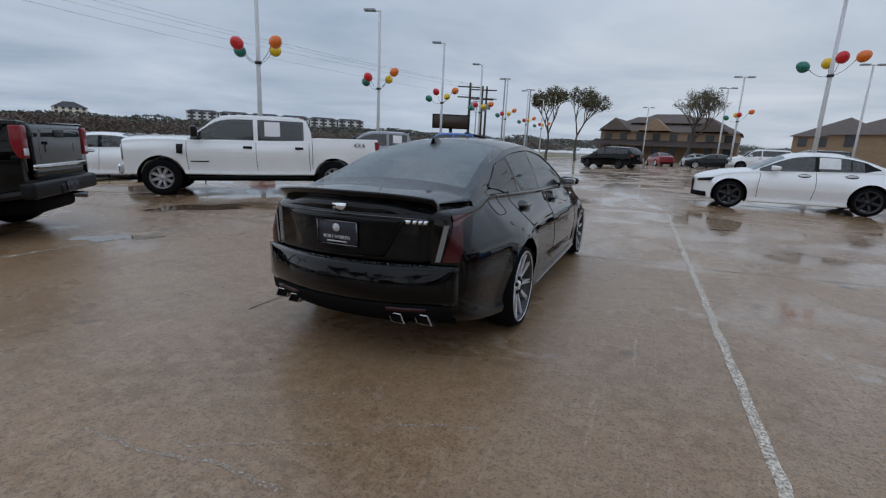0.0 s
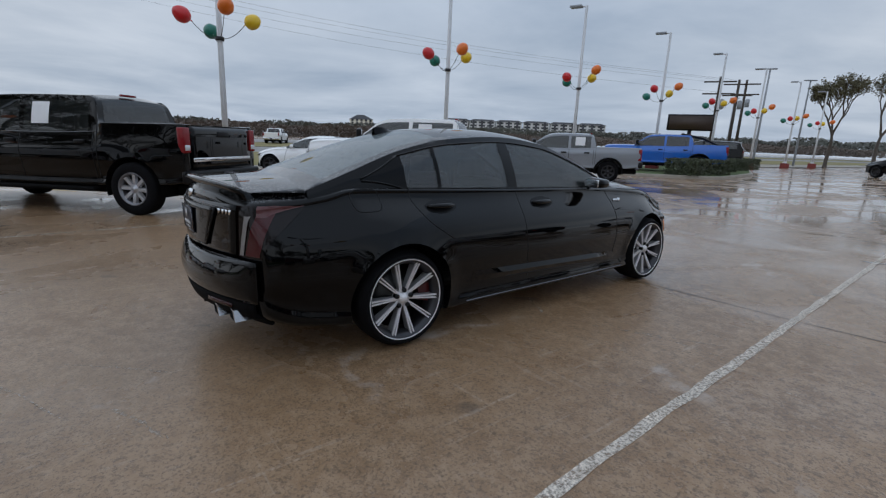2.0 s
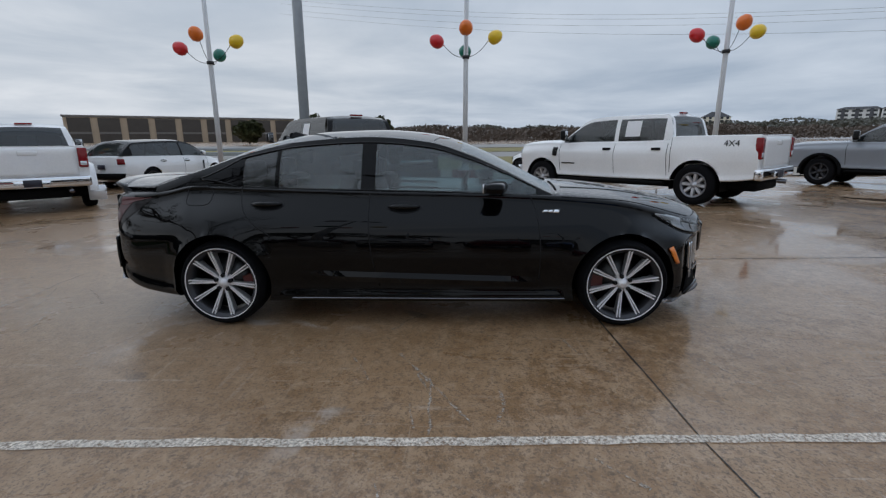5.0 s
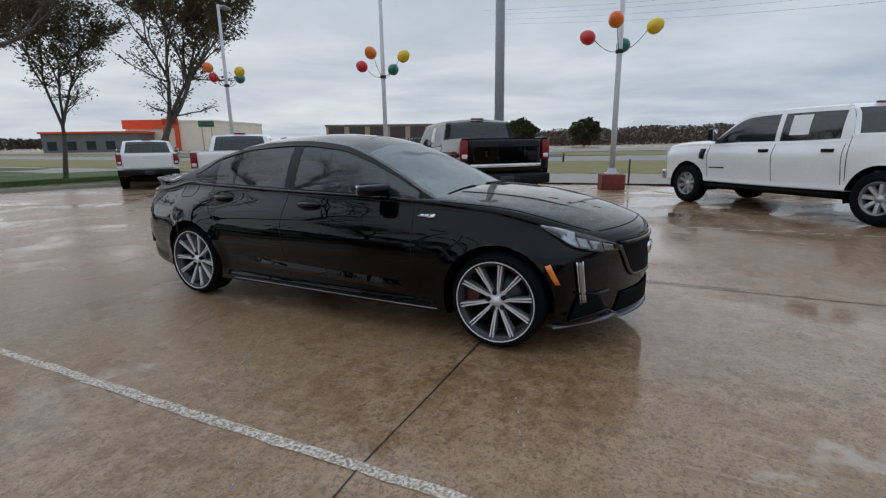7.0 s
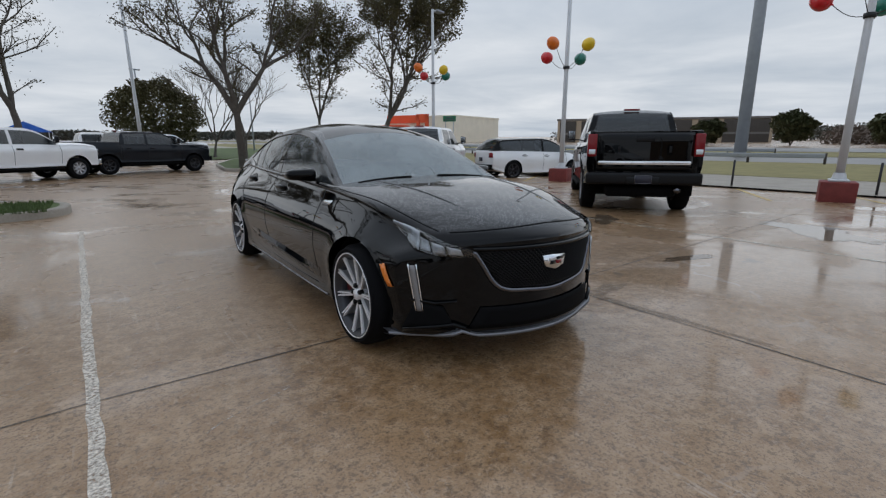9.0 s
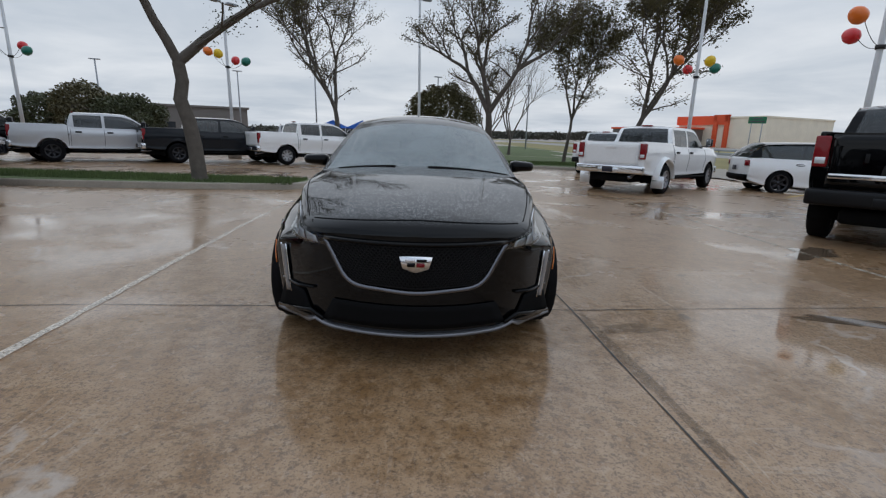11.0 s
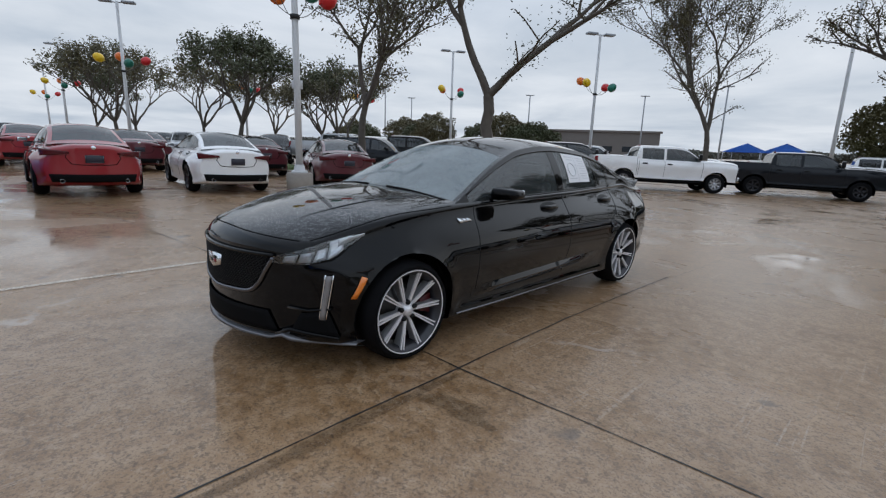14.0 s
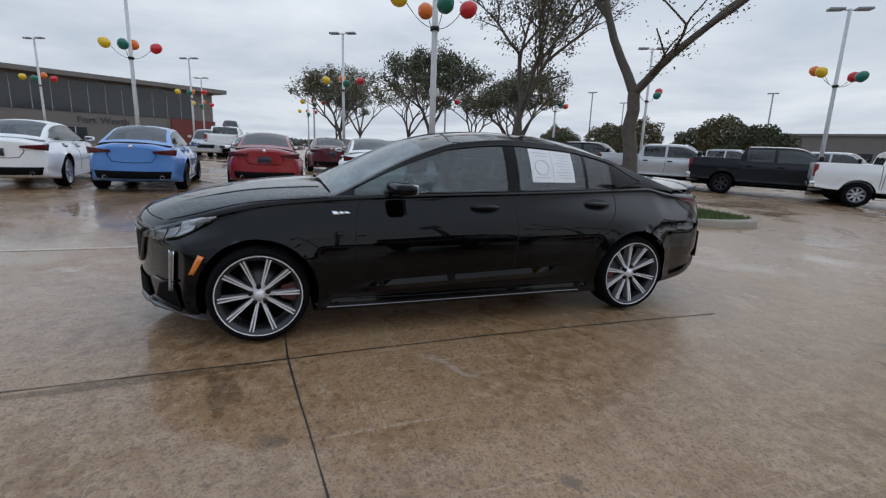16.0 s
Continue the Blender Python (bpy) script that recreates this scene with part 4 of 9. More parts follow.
def sedan_cabin(body, k, high=1.0):
    def Z(*kn):
        return curve(*((y * k, v * high) for y, v in kn))
    zr = Z((1.10, 0.90), (0.90, 0.985), (0.62, 1.125), (0.33, 1.25), (0.05, 1.335), (-0.4, 1.375), (-0.9, 1.345), (-1.3, 1.265), (-1.7, 1.130), (-2.05, 1.01))
    zc = Z((1.16, 0.955), (1.03, 1.00), (0.75, 1.14), (0.45, 1.285), (0.2, 1.375), (0.0, 1.415), (-0.35, 1.440), (-0.8, 1.428), (-1.1, 1.385), (-1.4, 1.305), (-1.7, 1.190), (-1.98, 1.090), (-2.15, 1.052))
    return Cabin(body, zr, zc, 0.50)


def build_cabin(car, body, cab, k, paint, roof=None, tint=None):
    """Roof, pillars and panes of a sedan."""
    e = [v * k for v in (1.04, 0.84, -0.335, -0.44, -1.06, -1.09, -1.34, -1.37, -1.66, -2.02)]
    fu, fl = 0.88, 0.04
    bm = bmesh.new()
    cab.patch(bm, e[9], e[0], fu, 1.0, 50, 2)
    cab.patch(bm, e[9], e[0], 0.0, fl, 50, 1)
    cab.patch(bm, e[9], e[7], fl, fu, 14, 4)
    cab.patch(bm, e[1], e[0], fl, fu, 4, 4)
    cab.patch(bm, -0.97 * k, 0.30 * k, 1.0, 1.11, 20, 2)
    cab.patch(bm, 0.30 * k, e[0], 1.0, 1.05, 16, 1)
    cab.patch(bm, -2.1 * k, -0.97 * k, 1.0, 1.11, 16, 2)
    cab.across(bm, -2.12 * k, -1.90 * k, 0.11, 4)
    cab.across(bm, 1.04 * k, 1.15 * k, 0.0, 2)
    weld(bm)
    part("cabin_frame", bm, paint, car)
    bm = bmesh.new()
    cab.across(bm, -0.97 * k, 0.30 * k, 0.11, 16, 16)
    weld(bm)
    part("roof", bm, roof or paint, car)
    for a, b in ((e[3], e[2]), (e[5], e[4]), (e[7], e[6])):
        for s in (1, -1):
            bm = bmesh.new()
            cab.patch(bm, a, b, fl, fu, 2, 5, sides=(s,), out=0.001)
            part("window_pillar", bm, GLOSS_BLACK, car)
    for name, ya, yb in (("front_door_glass", e[2], e[1]), ("rear_door_glass", e[4], e[3]), ("rear_vent_glass", e[6], e[5])):
        for s in (1, -1):
            bm = bmesh.new()
            cab.patch(bm, ya, yb, fl, fu, 16, 6, sides=(s,), out=-0.002)
            part(name, face_out(bm), tint[0] if tint and "door" in name else (tint[1] if tint else GLASS_DARK), car)
    for s in (1, -1):
        bm = bmesh.new()
        grid(bm, lambda u, v: cab.at(e[7] + (e[8] - e[7]) * u, (fl + (0.44 - fl) * u) * (1 - v) + (fu + (0.50 - fu) * u) * v, s, 0.003), 10, 4)
        part("quarter_glass", face_out(bm), GLOSS_BLACK, car)
    bm = bmesh.new()
    cab.across(bm, 0.30 * k, 1.04 * k, 0.05, 16, 16, out=-0.001)
    part("windshield", face_out(bm), GLASS_CLEAR, car)
    bm = bmesh.new()
    cab.across(bm, -1.90 * k, -0.97 * k, 0.11, 14, 16, out=-0.001)
    part("rear_window", face_out(bm), tint[2] if tint else GLASS_DARK, car)
    # bright-line trim round the side glass
    for s in (1, -1):
        bm = bmesh.new()
        tube(bm, [cab.at(e[7] + (e[1] - e[7]) * i / 40, fu + 0.015, s, 0.003) for i in range(41)], 0.006, 5)
        tube(bm, [cab.at(e[7] + (e[1] - e[7]) * i / 40, fl - 0.01, s, 0.003) for i in range(41)], 0.006, 5)
        tube(bm, [cab.at(e[7] + (e[8] - e[7]) * i / 10, fl - 0.01 + (0.42 - fl) * i / 10, s, 0.004) for i in range(11)], 0.006, 5)
        tube(bm, [cab.at(e[7] + (e[8] - e[7]) * i / 10, fu + 0.015 + (0.50 - fu) * i / 10, s, 0.004) for i in range(11)], 0.006, 5)
        part("window_trim", bm, GLOSS_BLACK, car)


def build_interior(car, k, w=0.7):
    bm = bmesh.new()
    box(bm, -w + 0.02, w - 0.02, 0.35 * k, 0.93 * k, 0.60, 0.88, 0.06, 3)
    part("dashboard", bm, DASH, car)
    for x in (-0.36, 0.36):
        for y, nm in ((-0.35, "front_seat"), (-1.25, "rear_seat")):
            bm = bmesh.new()
            box(bm, x - 0.25, x + 0.25, y * k - 0.05, y * k + 0.45, 0.35, 0.58, 0.06, 3)
            vs = box(bm, x - 0.24, x + 0.24, y * k - 0.16, y * k + 0.02, 0.5, 1.06, 0.07, 3)
            box(bm, x - 0.13, x + 0.13, y * k - 0.20, y * k - 0.08, 1.05, 1.20, 0.05, 3)
            part(nm, bm, SEAT, car)
    bm = bmesh.new()
    box(bm, -w - 0.05, w + 0.05, -1.75 * k, 0.9 * k, 0.30, 0.36)
    box(bm, -0.55, 0.55, -1.95 * k, -1.5 * k, 0.55, 0.95, 0.05, 2)
    part("cabin_floor", bm, DASH, car)
    bm = bmesh.new()
    ring = [Vector((-0.36 + 0.18 * math.cos(a), 0.30 * k + 0.06 * math.sin(a), 0.88 + 0.17 * math.sin(a))) for a in [i * math.tau / 20 for i in range(21)]]
    tube(bm, ring, 0.016, 6, caps=False)
    part("steering_wheel", bm, SEAT, car)


def build_mirrors(car, body, y, z, paint, w=0.21, h=0.13, base=0.0, out=0.11):
    for s in (1, -1):
        p = body.side(y, body.zs(y) - 0.02)
        bm = bmesh.new()
        x0 = p.x + out - 0.05
        box(bm, x0, x0 + w, y - 0.07, y + 0.07, z - h / 2, z + h / 2, 0.045, 3)
        for v in bm.verts:
            t = (v.co.x - x0) / w
            v.co.y -= 0.05 * t
            v.co.z -= (v.co.z - z) * 0.25 * t
            if s < 0:
                v.co.x = -v.co.x
        bmesh.ops.recalc_face_normals(bm, faces=bm.faces[:])
        ob = part("door_mirror", bm, paint, car)
        bm = bmesh.new()
        box(bm, x0 + 0.02, x0 + w - 0.03, y - 0.082, y - 0.072, z - h * 0.34, z + h * 0.34, 0.01, 2)
        for v in bm.verts:
            t = (v.co.x - x0) / w
            v.co.y -= 0.05 * t
            v.co.x *= s
        bmesh.ops.recalc_face_normals(bm, faces=bm.faces[:])
        part("mirror_glass", bm, CHROME, ob)
        bm = bmesh.new()
        tube(bm, [(s * (p.x - 0.06), y + 0.02, z - h * 0.42), (s * (x0 + 0.07), y + 0.01, z - h * 0.36)], 0.014, 8)
        part("mirror_arm", bm, BLACK_TRIM, ob)


def build_handle(car, body, y, z, mat, length=0.225):
    for s in (1, -1):
        bm = bmesh.new()
        pts = []
        for i in range(9):
            t = -1 + 2 * i / 8
            p = body.side(y + t * length / 2, z, 0.006 + 0.026 * (1 - t**4))
            pts.append((s * p.x, p.y, p.z))
        tube(bm, pts, [0.009, 0.015, 0.019, 0.020, 0.020, 0.020, 0.019, 0.015, 0.009], 10)
        h = part("door_handle", bm, mat, car)
        bm = bmesh.new()
        grid(bm, lambda u, v: (lambda p: Vector((s * p.x, p.y, p.z)))(body.side(y + (u - 0.5) * length * 1.16 * math.sqrt(max(0.05, 1 - (2 * v - 1) ** 2)), z - 0.004 + (v - 0.5) * 0.085, 0.003)), 6, 6)
        part("handle_recess", bm, BLACK_TRIM, h)


def plate(car, m, w=0.30, h=0.15, border=True):
    """A dealer plate: navy field, bright rim, two bars of print."""
    bm = bmesh.new()
    box(bm, -w / 2, w / 2, 0, 0.006, -h / 2, h / 2, 0.002, 1)
    p = part("plate", bm, PLATE_DARK, car)
    p.matrix_basis = m
    bm = bmesh.new()
    for a in ((-w / 2, w / 2, h / 2 - 0.008, h / 2), (-w / 2, w / 2, -h / 2, -h / 2 + 0.008), (-w / 2, -w / 2 + 0.008, -h / 2, h / 2), (w / 2 - 0.008, w / 2, -h / 2, h / 2)):
        box(bm, a[0], a[1], -0.004, 0.002, a[2], a[3])
    part("plate_frame", bm, DARK_CHROME, p)
    return p


def hero_front(car, B, corner):
    F = B.front
    # mesh grille in a bright frame
    top, bot, zt, zb = 0.480, 0.36, 0.682, 0.475
    bm = quad_patch(lambda x, z: F(x, z, 0.004), (-bot, zb), (bot, zb), (top, zt), (-top, zt), 18, 6, 0.006)
    gr = part("grille", bm, BLACK_MATTE, car, "black mesh grille")
    bm = bmesh.new()

    def g(u, v, out=0.012):
        w = bot + (top - bot) * v
        return F(-w + 2 * w * u, zb + (zt - zb) * v - 0.018 * (1 - abs(2 * u - 1)) * (1 - v), out)
    for k in range(-8, 44):
        for sl in (0.22, -0.22):
            u0 = k / 36 if sl > 0 else k / 36 + 0.22
            pts = [(u0 + sl * j / 5, j / 5) for j in range(6)]
            pts = [p for p in pts if 0 <= p[0] <= 1]
            if len(pts) > 1:
                tube(bm, [g(*p) for p in pts], 0.0035, 4, caps=False)
    tagged(part("grille_mesh", bm, BLACK_TRIM, gr), kind="stuff")
    for nm, pts in (("grille_frame", [g(0, 1, 0.005), g(0, 0.6, 0.006), g(0.0, 0.15, 0.007), g(0.06, -0.06, 0.007), g(0.25, -0.09, 0.007), g(0.5, -0.10, 0.007), g(0.75, -0.09, 0.007), g(0.94, -0.06, 0.007), g(1.0, 0.15, 0.007), g(1, 0.6, 0.006), g(1, 1, 0.005)]),):
        bm = bmesh.new()
        tube(bm, [Vector(p) for p in catmull([tuple(q) for q in pts], 60)], 0.015, 8)
        part(nm, bm, DARK_CHROME, gr, "dark chrome grille frame")
    bm = bmesh.new()
    tube(bm, [g(i / 20, 1.05, 0.012) for i in range(21)], 0.012, 6)
    part("grille_brow", bm, GLOSS_BLACK, gr)
    # shield emblem
    bm = bmesh.new()
    out = [(-0.088, 0.035), (0.088, 0.035), (0.070, -0.030), (0.0, -0.052), (-0.070, -0.030)]
    a, b = [bm.verts.new(F(x, 0.600 + z, 0.016)) for x, z in out], [bm.verts.new(F(x * 0.94, 0.600 + z * 0.94, 0.030)) for x, z in out]
    bm.faces.new(b)
    for i in range(5):
        bm.faces.new((a[i], a[(i + 1) % 5], b[(i + 1) % 5], b[i]))
    bmesh.ops.recalc_face_normals(bm, faces=bm.faces[:])
    em = part("front_emblem", bm, CHROME, car, "chrome shield emblem")
    for x0, x1, z0, z1, mt in ((-0.055, -0.004, 0.008, 0.024, GLOSS_BLACK), (0.004, 0.055, 0.008, 0.024, ALLOY), (-0.045, -0.004, -0.018, 0.002, TAIL_RED), (0.004, 0.045, -0.018, 0.002, GLOSS_BLACK)):
        bm = quad_patch(lambda x, z: F(x, 0.600 + z, 0.033), (x0, z0), (x1, z0), (x1, z1), (x0, z1), 1, 1, 0.003)
        part("emblem_bar", bm, mt, em)
    # lower intake, splitter
    bm = quad_patch(lambda x, z: F(x, z, 0.006), (-0.50, 0.240), (0.50, 0.240), (0.44, 0.362), (-0.44, 0.362), 14, 4, 0.008)
    part("lower_intake", bm, BLACK_MATTE, car)
    bm = bmesh.new()
    pts = []
    for i in range(41):
        x = -0.84 + 1.68 * i / 40
        ax = abs(x)
        z = 0.180 + 0.050 * math.exp(-((ax - 0.54) / 0.055) ** 2) + (0.012 if ax < 0.48 else 0)
        pts.append(F(x, z, 0.035))
    rows = [[bm.verts.new(p + Vector(d)) for d in ((0, -0.06, 0.02), (0, 0.0, 0.014), (0, 0.012, 0.0), (0, -0.06, -0.014))] for p in pts]
    for r0, r1 in zip(rows, rows[1:]):
        for j in range(3):
            bm.faces.new((r0[j], r0[j + 1], r1[j + 1], r1[j]))
    bmesh.ops.recalc_face_normals(bm, faces=bm.faces[:])
    part("front_splitter", bm, ALLOY_GREY, car, "satin grey front splitter")
    for s in (1, -1):
        M = lambda x, z, o=0.0: F(s * x, z, o)
        bm = quad_patch(lambda x, z: M(x, z, 0.006), (0.56, 0.235), (0.80, 0.24), (0.745, 0.40), (0.62, 0.37), 5, 4, 0.008)
        part("side_intake", bm, BLACK_MATTE, car)
        bm = bmesh.new()
        tube(bm, [M(0.50, 0.235, 0.02), M(0.58, 0.27, 0.025), M(0.66, 0.255, 0.02), M(0.80, 0.235, 0.015)], 0.014, 6)
        part("intake_fin", bm, GLOSS_BLACK, car)
        bm = bmesh.new()
        tube(bm, [M(0.56, 0.40, 0.012), M(0.66, 0.39, 0.014), M(0.765, 0.41, 0.012)], 0.009, 6)
        part("bumper_crease", bm, GLOSS_BLACK, car)
        # headlight: dark housing wrapped round the corner, bright elements, clear lens
        low = curve((17, 0.652), (40, 0.654), (60, 0.675), (80, 0.740), (97, 0.800))
        top = curve((17, 0.688), (40, 0.732), (60, 0.772), (80, 0.800), (97, 0.818))

        def lamp(u, v, o):
            phi = 17 + 80 * u
            p = corner(phi, low(phi) + (top(phi) - low(phi)) * v, o)
            return Vector((s * p.x, p.y, p.z))

        def lamp_piece(name, u0, u1, v0, v1, o, mat, parent, slant=0.0, nu=10, thick=0.006):
            bm = bmesh.new()

            def cap(a, b):
                i, j = round(a * (nu + 2)), round(b * 6)
                u, v = min(max((i - 1) / nu, 0), 1), min(max((j - 1) / 4, 0), 1)
                edge = i in (0, nu + 2) or j in (0, 6)
                return lamp(u0 + (u1 - u0) * u + slant * v, v0 + (v1 - v0) * v, o - (thick if edge else 0.0))
            grid(bm, cap, nu + 2, 6)
            bmesh.ops.recalc_face_normals(bm, faces=bm.faces[:])
            return part(name, bm, mat, parent)
        hl = lamp_piece("headlight", 0.0, 1.0, 0.0, 1.0, 0.004, GLOSS_BLACK, car, nu=28)
        for u0, u1 in ((0.10, 0.23), (0.26, 0.38), (0.41, 0.52)):
            lamp_piece("lamp_element", u0, u1, 0.14, 0.72, 0.009, LAMP_WHITE, hl, 0.03, 4)
        lamp_piece("lamp_reflector", 0.54, 0.72, 0.08, 0.95, 0.009, LAMP_WHITE, hl, 0.03, 6)
        lamp_piece("light_blade", 0.66, 0.985, 0.45, 0.96, 0.010, LAMP_WHITE, hl, 0.0, 12)
        bm = bmesh.new()
        grid(bm, lambda u, v: lamp(u, v, 0.015), 28, 4)
        bmesh.ops.recalc_face_normals(bm, faces=bm.faces[:])
        for fc in bm.faces:
            fc.normal_update()
            if fc.normal.dot(Vector((s * 0.6, 0.8, 0.2))) < 0:
                fc.normal_flip()
        part("headlight_lens", bm, LENS_CLEAR, hl)
        # vertical running-light blade
        bm = quad_patch(lambda x, z: M(x, z, 0.012), (0.716, 0.345), (0.736, 0.345), (0.770, 0.605), (0.746, 0.605), 2, 8, 0.008)
        dl = part("running_light", bm, BLADE_GREY, car, "bright vertical running light blade")
        bm = bmesh.new()
        tube(bm, [M(0.711 + 0.030 * i / 8, 0.338 + 0.272 * i / 8, 0.012) for i in range(9)], 0.005, 5)
        tube(bm, [M(0.741 + 0.034 * i / 8, 0.338 + 0.272 * i / 8, 0.012) for i in range(9)], 0.005, 5)
        part("blade_trim", bm, CHROME, dl)


def hero_rear(car, B, C, rcorner, crown):
    R = B.rear
    # boot lip
    bm = bmesh.new()
    rows = []
    for i in range(25):
        x = -0.59 + 1.18 * i / 24
        k = (abs(x) / 0.59) ** 3
        y = B.y0 + B.bow(x, B.y0)
        z = 1.066 - 0.030 * k
        rows.append([bm.verts.new(p) for p in ((x, y + 0.24, z - 0.060 - 0.05 * k), (x, y + 0.06, z - 0.006 - 0.02 * k), (x, y - 0.008, z + 0.006), (x, y - 0.012, z - 0.010), (x, y + 0.030, z - 0.040), (x, y + 0.060, z - 0.10))])
    for a, b in zip(rows, rows[1:]):
        for j in range(5):
            bm.faces.new((a[j], a[j + 1], b[j + 1], b[j]))
    for a in (rows[0], rows[-1]):
        bm.faces.new(a)
    bmesh.ops.recalc_face_normals(bm, faces=bm.faces[:])
    part("boot_spoiler", bm, BLACK_PAINT, car, "gloss black boot lip spoiler")
    # painted deck from the foot of the rear window to the spoiler
    bm = bmesh.new()

    def deck(u, v):
        sd = -1 + 2 * u
        p = C.at(-2.03, 0.75 + 1.25 * (1 - abs(sd)), 1 if sd >= 0 else -1, 0.005)
        x = max(-0.585, min(0.585, p.x))
        k = (abs(x) / 0.59) ** 3
        q = Vector((x, B.y0 + B.bow(x, B.y0) + 0.075, 1.058 - 0.052 * k))
        return p.lerp(q, v)
    grid(bm, deck, 24, 4)
    bmesh.ops.recalc_face_normals(bm, faces=bm.faces[:])
    part("boot_deck", bm, BLACK_PAINT, car)
    # boot lid with plate recess
    bm = quad_patch(lambda x, z: R(x, z, 0.008), (-0.58, 0.64), (0.58, 0.64), (0.60, 0.945), (-0.60, 0.945), 20, 8, 0.008)
    lid = part("boot_lid", bm, BLACK_PAINT, car)
    bm = bmesh.new()
    tube(bm, [R(-0.56 + 1.12 * i / 16, 0.930 - 0.012 * (2 * i / 16 - 1) ** 2, 0.012) for i in range(17)], 0.006, 5)
    part("lid_moulding", bm, DARK_CHROME, lid)
    bm = quad_patch(lambda x, z: R(x, z, 0.022), (-0.31, 0.680), (0.31, 0.680), (0.43, 0.915), (-0.43, 0.915), 20, 10, 0.010)
    part("plate_recess", bm, GLOSS_BLACK, lid)
    bm = bmesh.new()
    tube(bm, [R(*p, 0.025) for p in ((-0.43, 0.915), (-0.37, 0.80), (-0.31, 0.692), (-0.16, 0.675), (0.0, 0.672), (0.16, 0.675), (0.31, 0.692), (0.37, 0.80), (0.43, 0.915))], 0.008, 6)
    part("recess_edge", bm, BLACK_PAINT, lid)
    pl = plate(car, pose(0, B.y0 - 0.034, 0.805, 3), 0.305, 0.155)
    bm = bmesh.new()
    lathe(bm, [(0.026, 0), (0.026, 0.003), (0.0005, 0.004)], 18, pose(0, -0.004, 0.035, 0, 0, -90))
    part("plate_seal", bm, INK, pl)
    text_part("plate_print", "FORT WORTH", 0.030, 0.0008, PAPER, pl, Matrix.Translation((0, -0.006, -0.025)) @ pose(0, 0, 0, 90, 0, 0))
    bm = bmesh.new()
    box(bm, -0.075, 0.075, -0.006, -0.003, -0.056, -0.048)
    part("plate_small_print", bm, INK, pl)
    # emblem and script badge
    bm = bmesh.new()
    out = [(-0.052, 0.022), (0.052, 0.022), (0.042, -0.018), (0.0, -0.030), (-0.042, -0.018)]
    a, b = [bm.verts.new(R(x, 0.968 + z, 0.008)) for x, z in out], [bm.verts.new(R(x * 0.92, 0.968 + z * 0.92, 0.020)) for x, z in out]
    bm.faces.new(b)
    for i in range(5):
        bm.faces.new((a[i], a[(i + 1) % 5], b[(i + 1) % 5], b[i]))
    bmesh.ops.recalc_face_normals(bm, faces=bm.faces[:])
    part("rear_emblem", bm, CHROME, car, "chrome shield emblem")
    for x0 in (0.425, 0.472, 0.505, 0.535):
        w = 0.034 if x0 < 0.45 else 0.022
        bm = quad_patch(lambda x, z: R(x, z, 0.014), (x0, 0.886), (x0 + w, 0.886), (x0 + w + 0.010, 0.912), (x0 + 0.010, 0.912), 1, 1, 0.004)
        part("boot_badge", bm, CHROME, car)
    # bumper, diffuser, exhausts
    bm = bmesh.new()
    grid(bm, lambda u, v: R(-0.735 + 1.47 * u, 0.40 + 0.235 * v, 0.012 + 0.050 * math.sin(math.pi * (0.10 + 0.90 * v)) ** 0.8 * (1 - abs(2 * u - 1) ** 7)), 36, 8)
    thicken(bm, -0.02)
    part("rear_bumper", bm, BLACK_PAINT, car)
    bm = bmesh.new()
    grid(bm, lambda u, v: R(-0.70 + 1.40 * u, 0.245 + 0.155 * v, 0.006 + 0.03 * v * (1 - abs(2 * u - 1) ** 7)), 24, 4)
    thicken(bm, -0.02)
    part("rear_diffuser", bm, BLACK_MATTE, car)
    bm = bmesh.new()
    tube(bm, [R(x, z, 0.045 * (1 - (abs(x) / 0.72) ** 6)) for x, z in ((-0.715, 0.275), (-0.68, 0.32), (-0.60, 0.375), (-0.3, 0.395), (0, 0.40), (0.3, 0.395), (0.60, 0.375), (0.68, 0.32), (0.715, 0.275))], 0.009, 6)
    part("diffuser_edge", bm, DARK_CHROME, car)
    for x in (-0.18, -0.06, 0.06, 0.18):
        bm = bmesh.new()
        box(bm, x - 0.006, x + 0.006, B.y0 - 0.012, B.y0 + 0.15, 0.285, 0.35, 0.004, 1)
        part("diffuser_fin", bm, BLACK_MATTE, car)
    for s in (1, -1):
        bm = quad_patch(lambda x, z: R(s * x, z, 0.050), (0.34, 0.352), (0.58, 0.352), (0.58, 0.376), (0.34, 0.376), 5, 1, 0.006)
        part("rear_reflector", bm, TAIL_SIDE, car)
        for x0, x1 in ((0.335, 0.465), (0.485, 0.625)):
            bm = bmesh.new()
            y = B.y0 + B.bow((x0 + x1) / 2, B.y0)
            o = [(x0, 0.335), (x1 - 0.03, 0.335), (x1, 0.272), (x0 + 0.035, 0.272)]
            cx, cz = sum(p[0] for p in o) / 4, sum(p[1] for p in o) / 4
            rings = []
            for k, yy in ((1.0, y + 0.10), (1.0, y - 0.042), (0.82, y - 0.045), (0.80, y + 0.05)):
                rings.append([bm.verts.new((s * (cx + (px - cx) * k), yy, cz + (pz - cz) * k)) for px, pz in o])
            for r0, r1 in zip(rings, rings[1:]):
                for i in range(4):
                    bm.faces.new((r0[i], r0[(i + 1) % 4], r1[(i + 1) % 4], r1[i]))
            bmesh.ops.recalc_face_normals(bm, faces=bm.faces[:])
            tip = part("exhaust_tip", bm, EXHAUST, car, "bright chrome exhaust tip", smooth=False)
            bm = bmesh.new()
